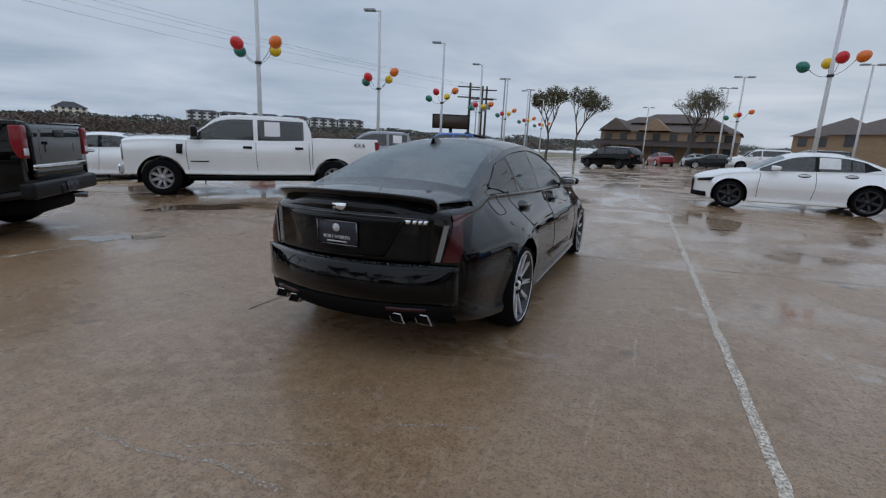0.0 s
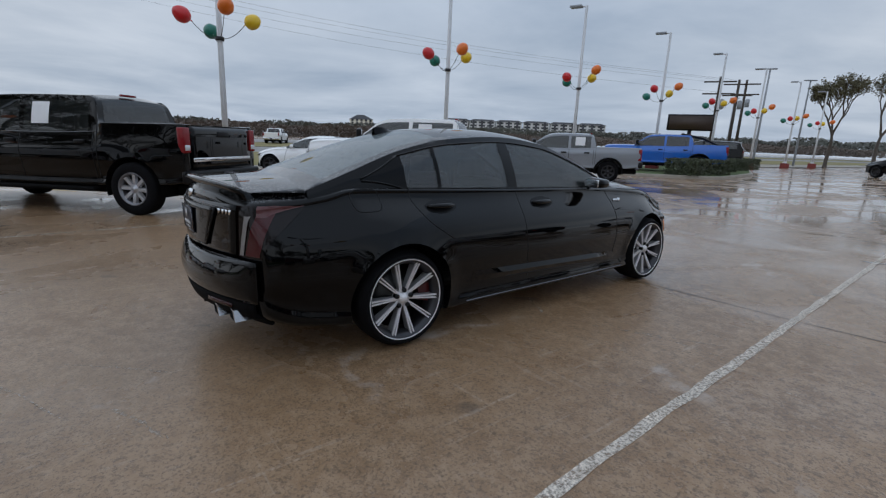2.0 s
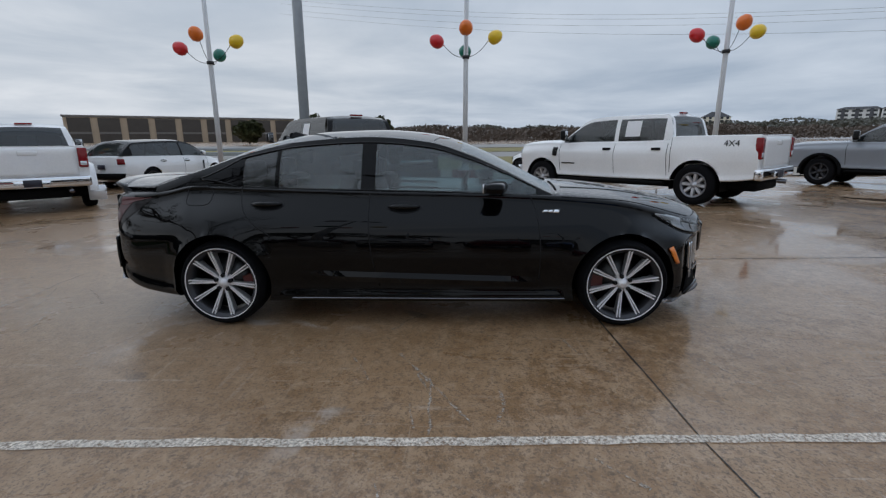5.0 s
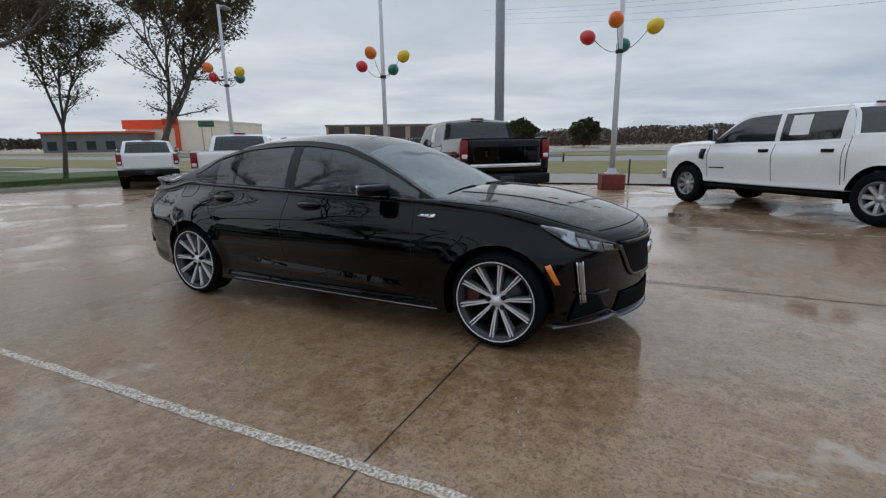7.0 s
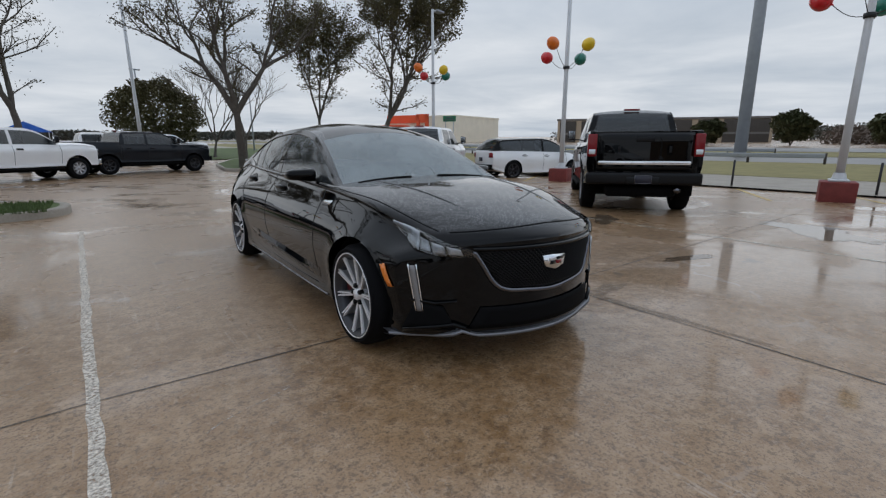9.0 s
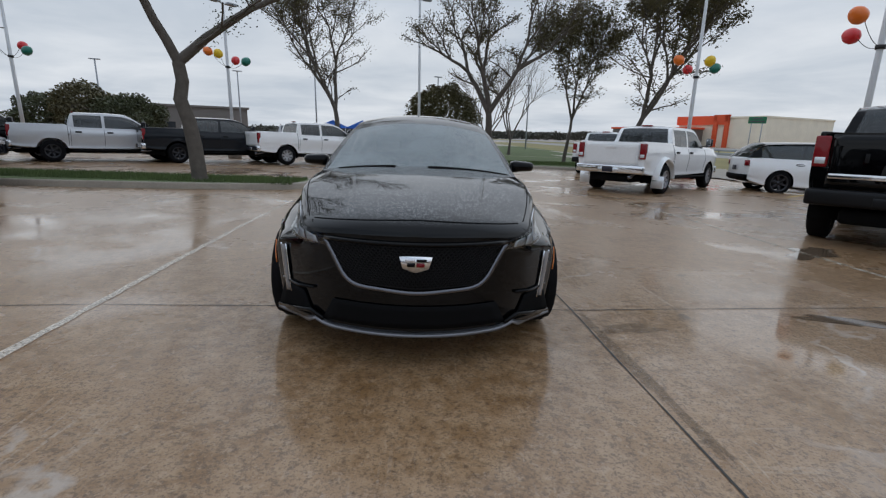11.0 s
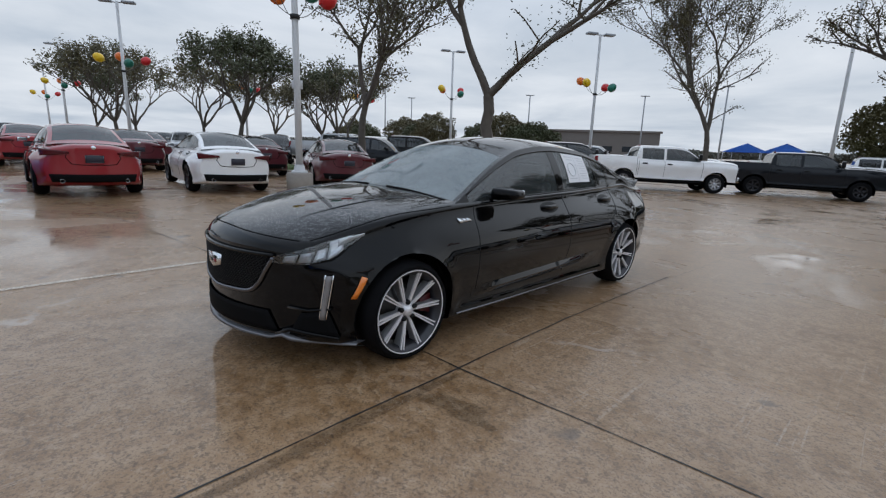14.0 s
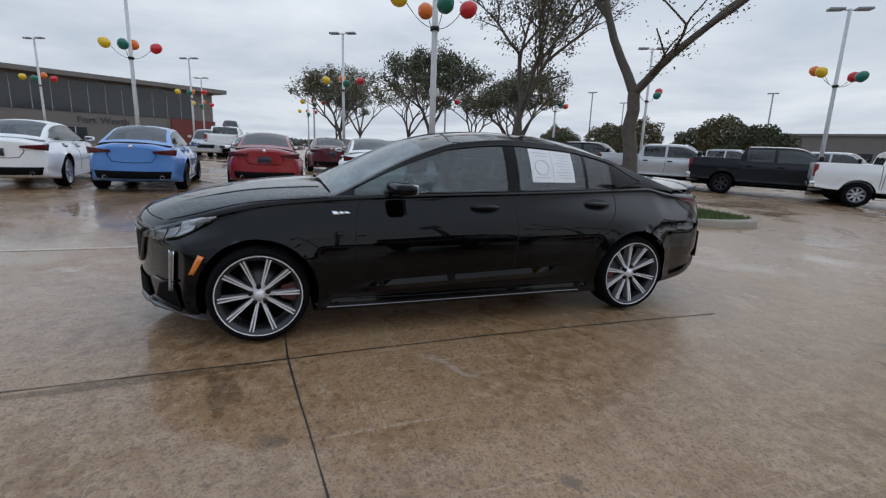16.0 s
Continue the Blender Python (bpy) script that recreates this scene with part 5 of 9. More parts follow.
            bm.faces.new([bm.verts.new((s * (cx + (px - cx) * 0.81), y - 0.030, cz + (pz - cz) * 0.81)) for px, pz in o])
            part("exhaust_bore", bm, BLACK_MATTE, tip)
        # tail lamp, wrapped round the corner: smoked body, pale blade, red lens, pale upper edge
        top_ = min(crown(26 + 4 * i) for i in range(13))

        def lamp(phi, v0, v1, out):
            f = min(1.0, max(0.0, (phi - 48.0) / 27.0))
            hi = top_
            lo = 0.650 + (hi - 0.013 - 0.650) * f ** 0.62

            def at(v):
                p = rcorner(phi, lo + (hi - lo) * (v0 + (v1 - v0) * v), out)
                return Vector((s * p.x, p.y, p.z))
            return at

        def lens(name, p0, p1, lean, v0, v1, out, mat, parent, label="", n=10):
            bm = bmesh.new()
            grid(bm, lambda u, v: lamp(p0 + (p1 - p0) * u + lean * (v0 + (v1 - v0) * v), v0, v1, out)(v), n, 8)
            bmesh.ops.recalc_face_normals(bm, faces=bm.faces[:])
            return part(name, bm, mat, parent, label)
        tl = lens("tail_light", 26, 74, 0, 0.0, 1.0, 0.004, TAIL_SMOKE, car, "smoked red tail light", 22)
        lens("tail_blade", 30, 33.5, 7, 0.04, 0.82, 0.009, BLADE_GREY, tl, "pale vertical lamp blade", 3)
        lens("tail_red_lens", 35, 46, 9, 0.04, 0.84, 0.007, TAIL_LENS, tl, "deep red lens", 8)
        lens("tail_wrap", 42, 74, 0, 0.78, 0.99, 0.009, TAIL_EDGE, tl, "pale pink lamp edge", 16)


def hero_car():
    car = thing("sedan", "glossy black fastback sedan with split-spoke alloy wheels, wet with rain", "car", m=place(0, 0, 0))
    B = sedan_shape(1.0, front=2.29, R=0.372, r=0.321)
    shell = B.mesh(0.03, 56)
    tree_ = BVHTree.FromBMesh(shell)

    def skin(y, z, out):
        """The right flank of the finished shell at y and z."""
        hit, nor, _, _ = tree_.ray_cast(Vector((1.6, y, z)), Vector((-1, 0, 0)))
        return hit + Vector((out, 0, 0)) if hit else B.flank(y, z, out)

    def corner(phi, z, out):
        """The shell round the front corner: phi 0 faces ahead, 90 degrees outward."""
        d = Vector((math.sin(radians(phi)), math.cos(radians(phi)), 0))
        hit, nor, _, _ = tree_.ray_cast(Vector((0.35, 1.75, z)) + d * 1.5, -d)
        n = nor if nor.dot(d) > 0 else -nor
        return hit + n * out

    def rcorner(phi, z, out):
        """The shell round the rear corner: phi 0 faces back, 90 degrees outward."""
        d = Vector((math.sin(radians(phi)), -math.cos(radians(phi)), 0))
        hit, nor, _, _ = tree_.ray_cast(Vector((0.35, -1.95, z)) + d * 1.5, -d)
        n = nor if nor.dot(d) > 0 else -nor
        return hit + n * out

    def crown(phi):
        """How high the rear corner stays upright before it turns over into the deck."""
        d, z = Vector((math.sin(radians(phi)), -math.cos(radians(phi)), 0)), 0.938
        while z > 0.80:
            hit, nor, _, _ = tree_.ray_cast(Vector((0.35, -1.95, z)) + d * 1.5, -d)
            if hit and abs(nor.dot(d)) > 0.55 and (hit - Vector((0.35, -1.95, z))).dot(d) > 0.2:
                break
            z -= 0.006
        return z

    def above(x, y, out):
        """The top of the shell at x and y."""
        hit, nor, _, _ = tree_.ray_cast(Vector((x, y, 2.0)), Vector((0, 0, -1)))
        return hit + Vector((0, 0, out))
    # bonnet: front shut line, side shut lines and two raised creases
    bm = bmesh.new()
    tube(bm, [above(x, 2.215 - 0.20 * abs(x / 0.6) ** 2.4, 0.0) for x in [-0.56 + 1.12 * i / 28 for i in range(29)]], 0.004, 5)
    part("bonnet_gap", bm, BLACK_MATTE, car)
    for s in (1, -1):
        bm = bmesh.new()
        tube(bm, [above(s * (0.60 + 0.155 * (1 - (1 - i / 20) ** 2)), 2.0 - 0.98 * i / 20, 0.0) for i in range(21)], 0.0035, 5)
        part("bonnet_gap", bm, BLACK_MATTE, car)
        bm = bmesh.new()
        tube(bm, [above(s * (0.33 + 0.16 * i / 20), 2.12 - 1.06 * i / 20, -0.006) for i in range(21)], [0.004 + 0.008 * min(1, i / 8) for i in range(21)], 8)
        part("bonnet_crease", bm, BLACK_PAINT, car)
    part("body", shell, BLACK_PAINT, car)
    C = sedan_cabin(B, 1.0)
    build_cabin(car, B, C, 1.0, BLACK_PAINT, GLOSS_BLACK, (GLASS_SIDE, GLASS_DARK, GLASS_REAR))
    build_interior(car, 1.0)
    add_liners(car, B, 0.55, 0.83)
    for s in (1, -1):
        for y in (1.4735, -1.4735):
            add_wheel(car, "hero", s * (0.895 if y > 0 else 0.925), y, 0.321, 0.235, 0.264, spin=-90 + 4 * s + 5 * y)
    # shut lines
    seam(car, B, [(0.80, 0.94), (0.84, 0.82), (0.86, 0.60), (0.86, 0.30)])
    seam(car, B, [(-0.37, 0.98), (-0.37, 0.80), (-0.35, 0.55), (-0.30, 0.30)])
    seam(car, B, [(-1.34, 1.02), (-1.33, 0.92), (-1.25, 0.80), (-1.08, 0.68)])
    seam(car, B, [(-0.28, 0.26), (0.3, 0.255), (0.86, 0.26)], "sill_gap")
    build_handle(car, B, -0.115, 0.880, BLACK_PAINT)
    build_handle(car, B, -1.125, 0.898, BLACK_PAINT)
    build_mirrors(car, B, 0.57, 1.015, GLOSS_BLACK, w=0.21, h=0.098, out=0.04)
    # fuel flap
    bm = bmesh.new()
    ring = []
    for i in range(33):
        a = i * math.tau / 32
        cy, cz = math.copysign(abs(math.cos(a)) ** 0.5, math.cos(a)) * 0.115, math.copysign(abs(math.sin(a)) ** 0.5, math.sin(a)) * 0.065
        ring.append(B.side(-1.68 + cy, 0.95 + cz, -0.001))
    tube(bm, ring, 0.004, 5, caps=False)
    part("fuel_flap_gap", bm, BLACK_TRIM, car)
    hero_front(car, B, corner)
    hero_rear(car, B, C, rcorner, crown)
    # shark-fin aerial
    bm = bmesh.new()
    for sx in (1, -1):
        vs = [bm.verts.new(p) for p in ((0.0, -1.00, 1.395), (sx * 0.034, -1.08, 1.380), (sx * 0.030, -1.20, 1.355), (sx * 0.006, -1.205, 1.418), (sx * 0.006, -1.15, 1.428))]
        bm.faces.new((vs[0], vs[1], vs[4]))
        bm.faces.new((vs[1], vs[2], vs[3], vs[4]))
    weld(bm)
    part("aerial_fin", bm, GLOSS_BLACK, car)
    # wipers
    for xa, xb in ((-0.66, -0.06), (0.18, 0.60)):
        bm = bmesh.new()
        pts = []
        for i in range(9):
            x = xa + (xb - xa) * i / 8
            y = 1.028 - 0.03 * (x / 0.7) ** 2
            pts.append(C.at(y, 2 - min(abs(x) / 0.74, 0.97), 1 if x >= 0 else -1, 0.008))
        tube(bm, pts, 0.010, 6)
        part("wiper", bm, BLACK_MATTE, car)
    bm = bmesh.new()
    box(bm, -0.09, 0.09, 0.20, 0.30, 1.235, 1.30, 0.02, 2)
    part("sensor_pod", bm, BLACK_MATTE, car)
    for s in (1, -1):
        # lower sill blade
        bm = bmesh.new()
        pts = [B.side(-0.95 + 2.0 * i / 24, 0.212, 0.004) for i in range(25)]
        rows = [[bm.verts.new((s * (p.x + dx), p.y, p.z + dz)) for dx, dz in ((-0.012, 0.007), (0.003, 0.004), (0.006, -0.003), (-0.02, -0.010))] for p in pts]
        for a, b in zip(rows, rows[1:]):
            for j in range(3):
                bm.faces.new((a[j], a[j + 1], b[j + 1], b[j]))
        bmesh.ops.recalc_face_normals(bm, faces=bm.faces[:])
        part("side_skirt", bm, DARK_CHROME, car, "satin grey side skirt blade")
        # raised ledge low on the doors
        bm = bmesh.new()
        rows = []
        for i in range(31):
            t = i / 30
            y = -0.90 + 1.80 * t
            z = 0.405 - 0.05 * t
            w = 0.020 * min(1, t * 5) * min(1, (1 - t) * 6)
            p, q, r_ = B.side(y, z + 0.022, 0.001), B.side(y, z - 0.016, 0.001 + w), B.side(y, z - 0.06, 0.001)
            rows.append([bm.verts.new((s * v.x, v.y, v.z)) for v in (p, q, r_)])
        for a, b in zip(rows, rows[1:]):
            for j in range(2):
                bm.faces.new((a[j], a[j + 1], b[j + 1], b[j]))
        bmesh.ops.recalc_face_normals(bm, faces=bm.faces[:])
        part("door_ledge", bm, BLACK_PAINT, car, smooth=False)
        # fender badge
        fbadge = None
        for y0, y1, z0, z1 in ((1.005, 0.965, 0.832, 0.860), (0.958, 0.930, 0.836, 0.857), (0.924, 0.890, 0.838, 0.856)):
            bm = quad_patch(lambda y, z: (lambda p: Vector((s * p.x, p.y, p.z)))(B.side(y, z, 0.006)), (y0 - 0.012, z0), (y1 - 0.012, z0 + 0.001), (y1 + 0.004, z1), (y0 + 0.004, z1), 2, 1, 0.005)
            fbadge = part("fender_badge" if fbadge is None else "badge_bar", bm, CHROME, fbadge or car, "slanted chrome fender badge" if fbadge is None else "")
        # amber side marker
        bm = quad_patch(lambda y, z: (lambda p: Vector((s * p.x, p.y, p.z)))(skin(y, z, 0.006)), (1.878, 0.470), (1.848, 0.468), (1.782, 0.582), (1.815, 0.596), 3, 4, 0.006)
        part("side_marker", bm, AMBER, car, "amber side marker reflector")
    return car, B, C


def pickup(name, label, paint, wb=3.9, front=0.98, rear=1.22, half=1.0, hood=1.33, belt=1.30, rail=1.42, roof=1.95, cab=2.75, r=0.42, style="silver", bumper=None, sticker=True, dually=False, flares=None, m=None, grille=None):
    """A crew-cab pickup truck."""
    car = thing(name, label, "pickup truck", "parked pickup trucks", m)
    yF, yR = wb / 2 + front, -wb / 2 - rear
    cowl = wb / 2 - 0.62
    back = cowl - cab
    W = curve((yR, half * 0.985), (yR + 0.4, half), (back, half), (cowl, half), (yF - 0.5, half * 0.99), (yF, half * 0.93))
    zb = curve((yR, 0.58), (yR + 0.5, 0.52), (0, 0.48), (yF - 0.6, 0.50), (yF, 0.48))
    zs = curve((yR, rail), (back - 0.05, rail), (back + 0.05, belt + 0.03), (0, belt), (cowl, belt), (cowl + 0.5, hood - 0.02), (yF - 0.3, hood - 0.05), (yF, hood - 0.09))
    ws = curve((yR, half - 0.06), (back, half - 0.07), (0, half - 0.08), (cowl, half - 0.08), (yF - 0.5, half - 0.10), (yF, half - 0.17))
    zt = curve((yR, rail - 0.03), (back, rail - 0.03), (back + 0.1, belt), (cowl - 0.1, belt), (cowl + 0.15, hood + 0.06), (yF - 0.5, hood + 0.05), (yF - 0.12, hood + 0.02), (yF, hood - 0.02))
    B = Shape(yR, yF, W, zb, zs, ws, zt, 0.15, 0.02, ((wb / 2, r), (-wb / 2, r)), r + 0.085, round_f=0.07, round_r=0.03, rf=0.93, rr=0.97, edge=0.06, zmid=0.95)
    part("body", B.mesh(0.09, 40), paint, car)
    zr = curve((cowl + 0.12, belt - 0.05), (cowl - 0.30, belt + 0.30), (cowl - 0.62, roof - 0.13), (cowl - 0.85, roof - 0.07), ((cowl + back) / 2, roof - 0.05), (back + 0.22, roof - 0.07), (back + 0.10, roof - 0.16), (back - 0.02, belt))
    zc = curve((cowl + 0.16, belt), (cowl - 0.25, belt + 0.32), (cowl - 0.60, roof - 0.06), (cowl - 0.85, roof - 0.015), ((cowl + back) / 2, roof), (back + 0.22, roof - 0.02), (back + 0.12, roof - 0.12), (back - 0.03, belt))
    C = Cabin(B, zr, zc, 0.24, 0.02)
    mid = cowl - 1.42
    e = (back - 0.02, back + 0.20, mid - 0.10, mid, cowl - 0.02, cowl + 0.12)
    fu, fl = 0.87, 0.05
    bm = bmesh.new()
    C.patch(bm, e[0], e[5], fu, 1.0, 40, 2)
    C.patch(bm, e[0], e[5], 0.0, fl, 40, 1)
    C.patch(bm, e[0], e[1], fl, fu, 8, 4)
    C.patch(bm, e[2], e[3], fl, fu, 2, 4)
    C.patch(bm, e[4], e[5], fl, fu, 3, 4)
    C.patch(bm, cowl - 0.66, e[5], 1.0, 1.06, 14, 1)
    C.patch(bm, e[0], back + 0.14, 1.0, 1.14, 6, 1)
    C.patch(bm, back + 0.14, cowl - 0.66, 1.0, 1.14, 12, 1)
    C.across(bm, back + 0.14, cowl - 0.66, 0.14, 14)
    weld(bm)
    part("cab", bm, paint, car)
    for nm, a, b in (("front_door_glass", e[3], e[4]), ("rear_door_glass", e[1], e[2])):
        for s in (1, -1):
            bm = bmesh.new()
            C.patch(bm, a, b, fl, fu, 12, 4, sides=(s,), out=-0.003)
            part(nm, face_out(bm, 1.0), GLASS_DARK, car)
    bm = bmesh.new()
    C.across(bm, cowl - 0.66, cowl + 0.12, 0.06, 12, out=-0.002)
    part("windshield", face_out(bm, 1.0), GLASS_DARK, car)
    bm = bmesh.new()
    C.across(bm, back, back + 0.14, 0.14, 8, out=-0.002)
    part("rear_window", face_out(bm, 1.0), GLASS_DARK, car)
    bm = bmesh.new()
    box(bm, -half + 0.2, half - 0.2, back + 0.3, cowl - 0.3, 0.7, belt + 0.05, 0.08, 2)
    part("cabin_floor", bm, SEAT, car)
    for x in (-0.42, 0.42):
        for ya, hh in ((mid - 0.1, 0.38), (back + 0.3, 0.34)):
            bm = bmesh.new()
            box(bm, x - 0.25, x + 0.25, ya, ya + 0.16, belt - 0.1, belt + hh, 0.06, 2)
            part("seat", bm, SEAT, car)
    add_liners(car, B, half - 0.42, half - 0.02)
    for s in (1, -1):
        add_wheel(car, style, s * (half + 0.0), wb / 2, r, 0.27, r * 0.60, 17)
        add_wheel(car, style, s * (half + (0.10 if dually else 0.0)), -wb / 2, r, 0.27, r * 0.60, 40)
        if dually:
            bm = bmesh.new()
            grid(bm, lambda u, v: Vector((s * (half - 0.03 + 0.17 * (1 - abs(2 * v - 1) ** 3)), -wb / 2 + (r + 0.12 + 0.08 * v) * math.cos(math.pi * u), r + (r + 0.09 + 0.14 * (1 - v)) * math.sin(math.pi * u))), 20, 6)
            part("dual_fender", bm, paint, car)
            bm = bmesh.new()
            box(bm, s * (half + 0.10) - 0.17, s * (half + 0.10) + 0.17, -wb / 2 - r - 0.17, -wb / 2 - r - 0.15, 0.18, 0.52, 0.01, 1)
            part("mud_flap", bm, LAMP_WHITE, car, "pale grey mud flap")
        if flares:
            for yc in (wb / 2, -wb / 2):
                bm = bmesh.new()
                tube(bm, [(s * (half + 0.012), yc + (r + 0.105) * math.cos(a), r + (r + 0.105) * math.sin(a)) for a in [math.radians(-8 + 196 * i / 20) for i in range(21)]], 0.045, 6)
                part("wheel_flare", bm, flares, car)
    # doors
    for y0 in (cowl + 0.06, mid - 0.05, back + 0.08):
        seam(car, B, [(y0, belt - 0.03), (y0, 0.95), (y0 - 0.02, 0.60)], w=0.007)
    seam(car, B, [(back, rail - 0.03), (back, 0.6)], "bed_gap", w=0.008)
    for y0 in (mid + 0.14, back + 0.32):
        for s in (1, -1):
            p = B.side(y0, belt - 0.14, 0.012)
            bm = bmesh.new()
            box(bm, s * p.x - 0.022, s * p.x + 0.022, y0 - 0.10, y0 + 0.10, belt - 0.17, belt - 0.11, 0.014, 2)
            part("door_handle", bm, BLACK_TRIM, car)
    build_mirrors(car, B, cowl - 0.12, belt + 0.20, BLACK_TRIM if paint is not BLACK_PAINT else BLACK_TRIM, w=0.20, h=0.30, out=0.14)
    for s in (1, -1):
        bm = bmesh.new()
        box(bm, s * (half - 0.02) - 0.07, s * (half - 0.02) + 0.07, back + 0.1, cowl + 0.05, 0.40, 0.46, 0.02, 2)
        part("running_board", bm, BLACK_MATTE, car)
    # tail
    bm = quad_patch(lambda x, z: B.rear(x, z, 0.012), (-half + 0.20, 0.80), (half - 0.20, 0.80), (half - 0.20, rail - 0.02), (-half + 0.20, rail - 0.02), 14, 8, 0.014)
    gate = part("tailgate", bm, paint, car)
    bm = bmesh.new()
    box(bm, -0.16, 0.16, B.y0 - 0.035, B.y0 - 0.010, rail - 0.20, rail - 0.10, 0.02, 2)
    part("gate_handle", bm, BLACK_TRIM if paint is not WHITE_PAINT else paint, gate)
    for s in (1, -1):
        bm = bmesh.new()
        box(bm, s * (half - 0.10) - 0.085, s * (half - 0.10) + 0.085, yR - 0.022, yR + 0.10, rail - 0.46, rail - 0.05, 0.025, 2)
        lamp = part("tail_light", bm, TAIL_RED, car, "red tail light")
        bm = bmesh.new()
        box(bm, s * (half - 0.10) - 0.060, s * (half - 0.10) + 0.060, yR - 0.028, yR + 0.02, rail - 0.42, rail - 0.33, 0.012, 2)
        part("reverse_lens", bm, LAMP_WHITE, lamp)
    bmat = bumper or CHROME
    bm = bmesh.new()
    box(bm, -half + 0.01, half - 0.01, yR - 0.085, yR + 0.08, 0.56, 0.78, 0.05, 3)
    box(bm, -0.30, 0.30, yR - 0.10, yR - 0.06, 0.57, 0.71, 0.03, 2)
    rb = part("rear_bumper", bm, bmat, car)
    plate(car, pose(0, yR - 0.11, 0.66), 0.30, 0.15)
    bm = bmesh.new()
    tube(bm, [(0.55, yR + 0.5, 0.50), (0.62, yR - 0.06, 0.46)], 0.05, 10)
    part("exhaust_pipe", bm, DARK_CHROME, car)
    bm = bmesh.new()
    box(bm, -0.62, 0.62, yR + 0.1, yF - 0.4, 0.32, 0.52, 0.04, 1)
    tube(bm, [(-0.8, -wb / 2, r), (0.8, -wb / 2, r)], 0.09, 8)
    part("chassis", bm, BLACK_MATTE, car)
    # nose
    gm = grille or BLACK_TRIM
    bm = quad_patch(lambda x, z: B.front(x, z, 0.015), (-0.62, 0.80), (0.62, 0.80), (0.62, hood - 0.16), (-0.62, hood - 0.16), 14, 6, 0.02)
    gr = part("grille", bm, gm, car)
    for i in range(3):
        bm = bmesh.new()
        zz = 0.86 + i * (hood - 1.1) / 2
        tube(bm, [B.front(-0.60 + 1.2 * k / 12, zz, 0.03) for k in range(13)], 0.022, 6)
        part("grille_bar", bm, bmat, gr)
    for s in (1, -1):
        bm = quad_patch(lambda x, z: B.front(s * x, z, 0.012), (0.64, 0.86), (half - 0.10, 0.90), (half - 0.10, hood - 0.18), (0.64, hood - 0.16), 5, 4, 0.02)
        part("headlight", bm, LAMP_WHITE, car)
    bm = quad_patch(lambda x, z: B.front(x, z, 0.05), (-half + 0.08, 0.50), (half - 0.08, 0.50), (half - 0.08, 0.72), (-half + 0.08, 0.72), 16, 4, 0.06)
    part("front_bumper", bm, bmat, car)
    bm = bmesh.new()
    box(bm, -0.16, 0.16, back + 0.20, back + 0.26, roof - 0.03, roof + 0.008, 0.012, 2)
    part("brake_lamp", bm, TAIL_RED, car, "red roof brake lamp")
    if sticker:
        for s in (1, -1):
            bm = bmesh.new()
            C.patch(bm, mid - 0.62, mid - 0.26, 0.22, 0.80, 4, 3, sides=(s,), out=0.004)
            part("window_sheet", bm, PAPER, car, "white price sheet on the window")
    return car, B, C


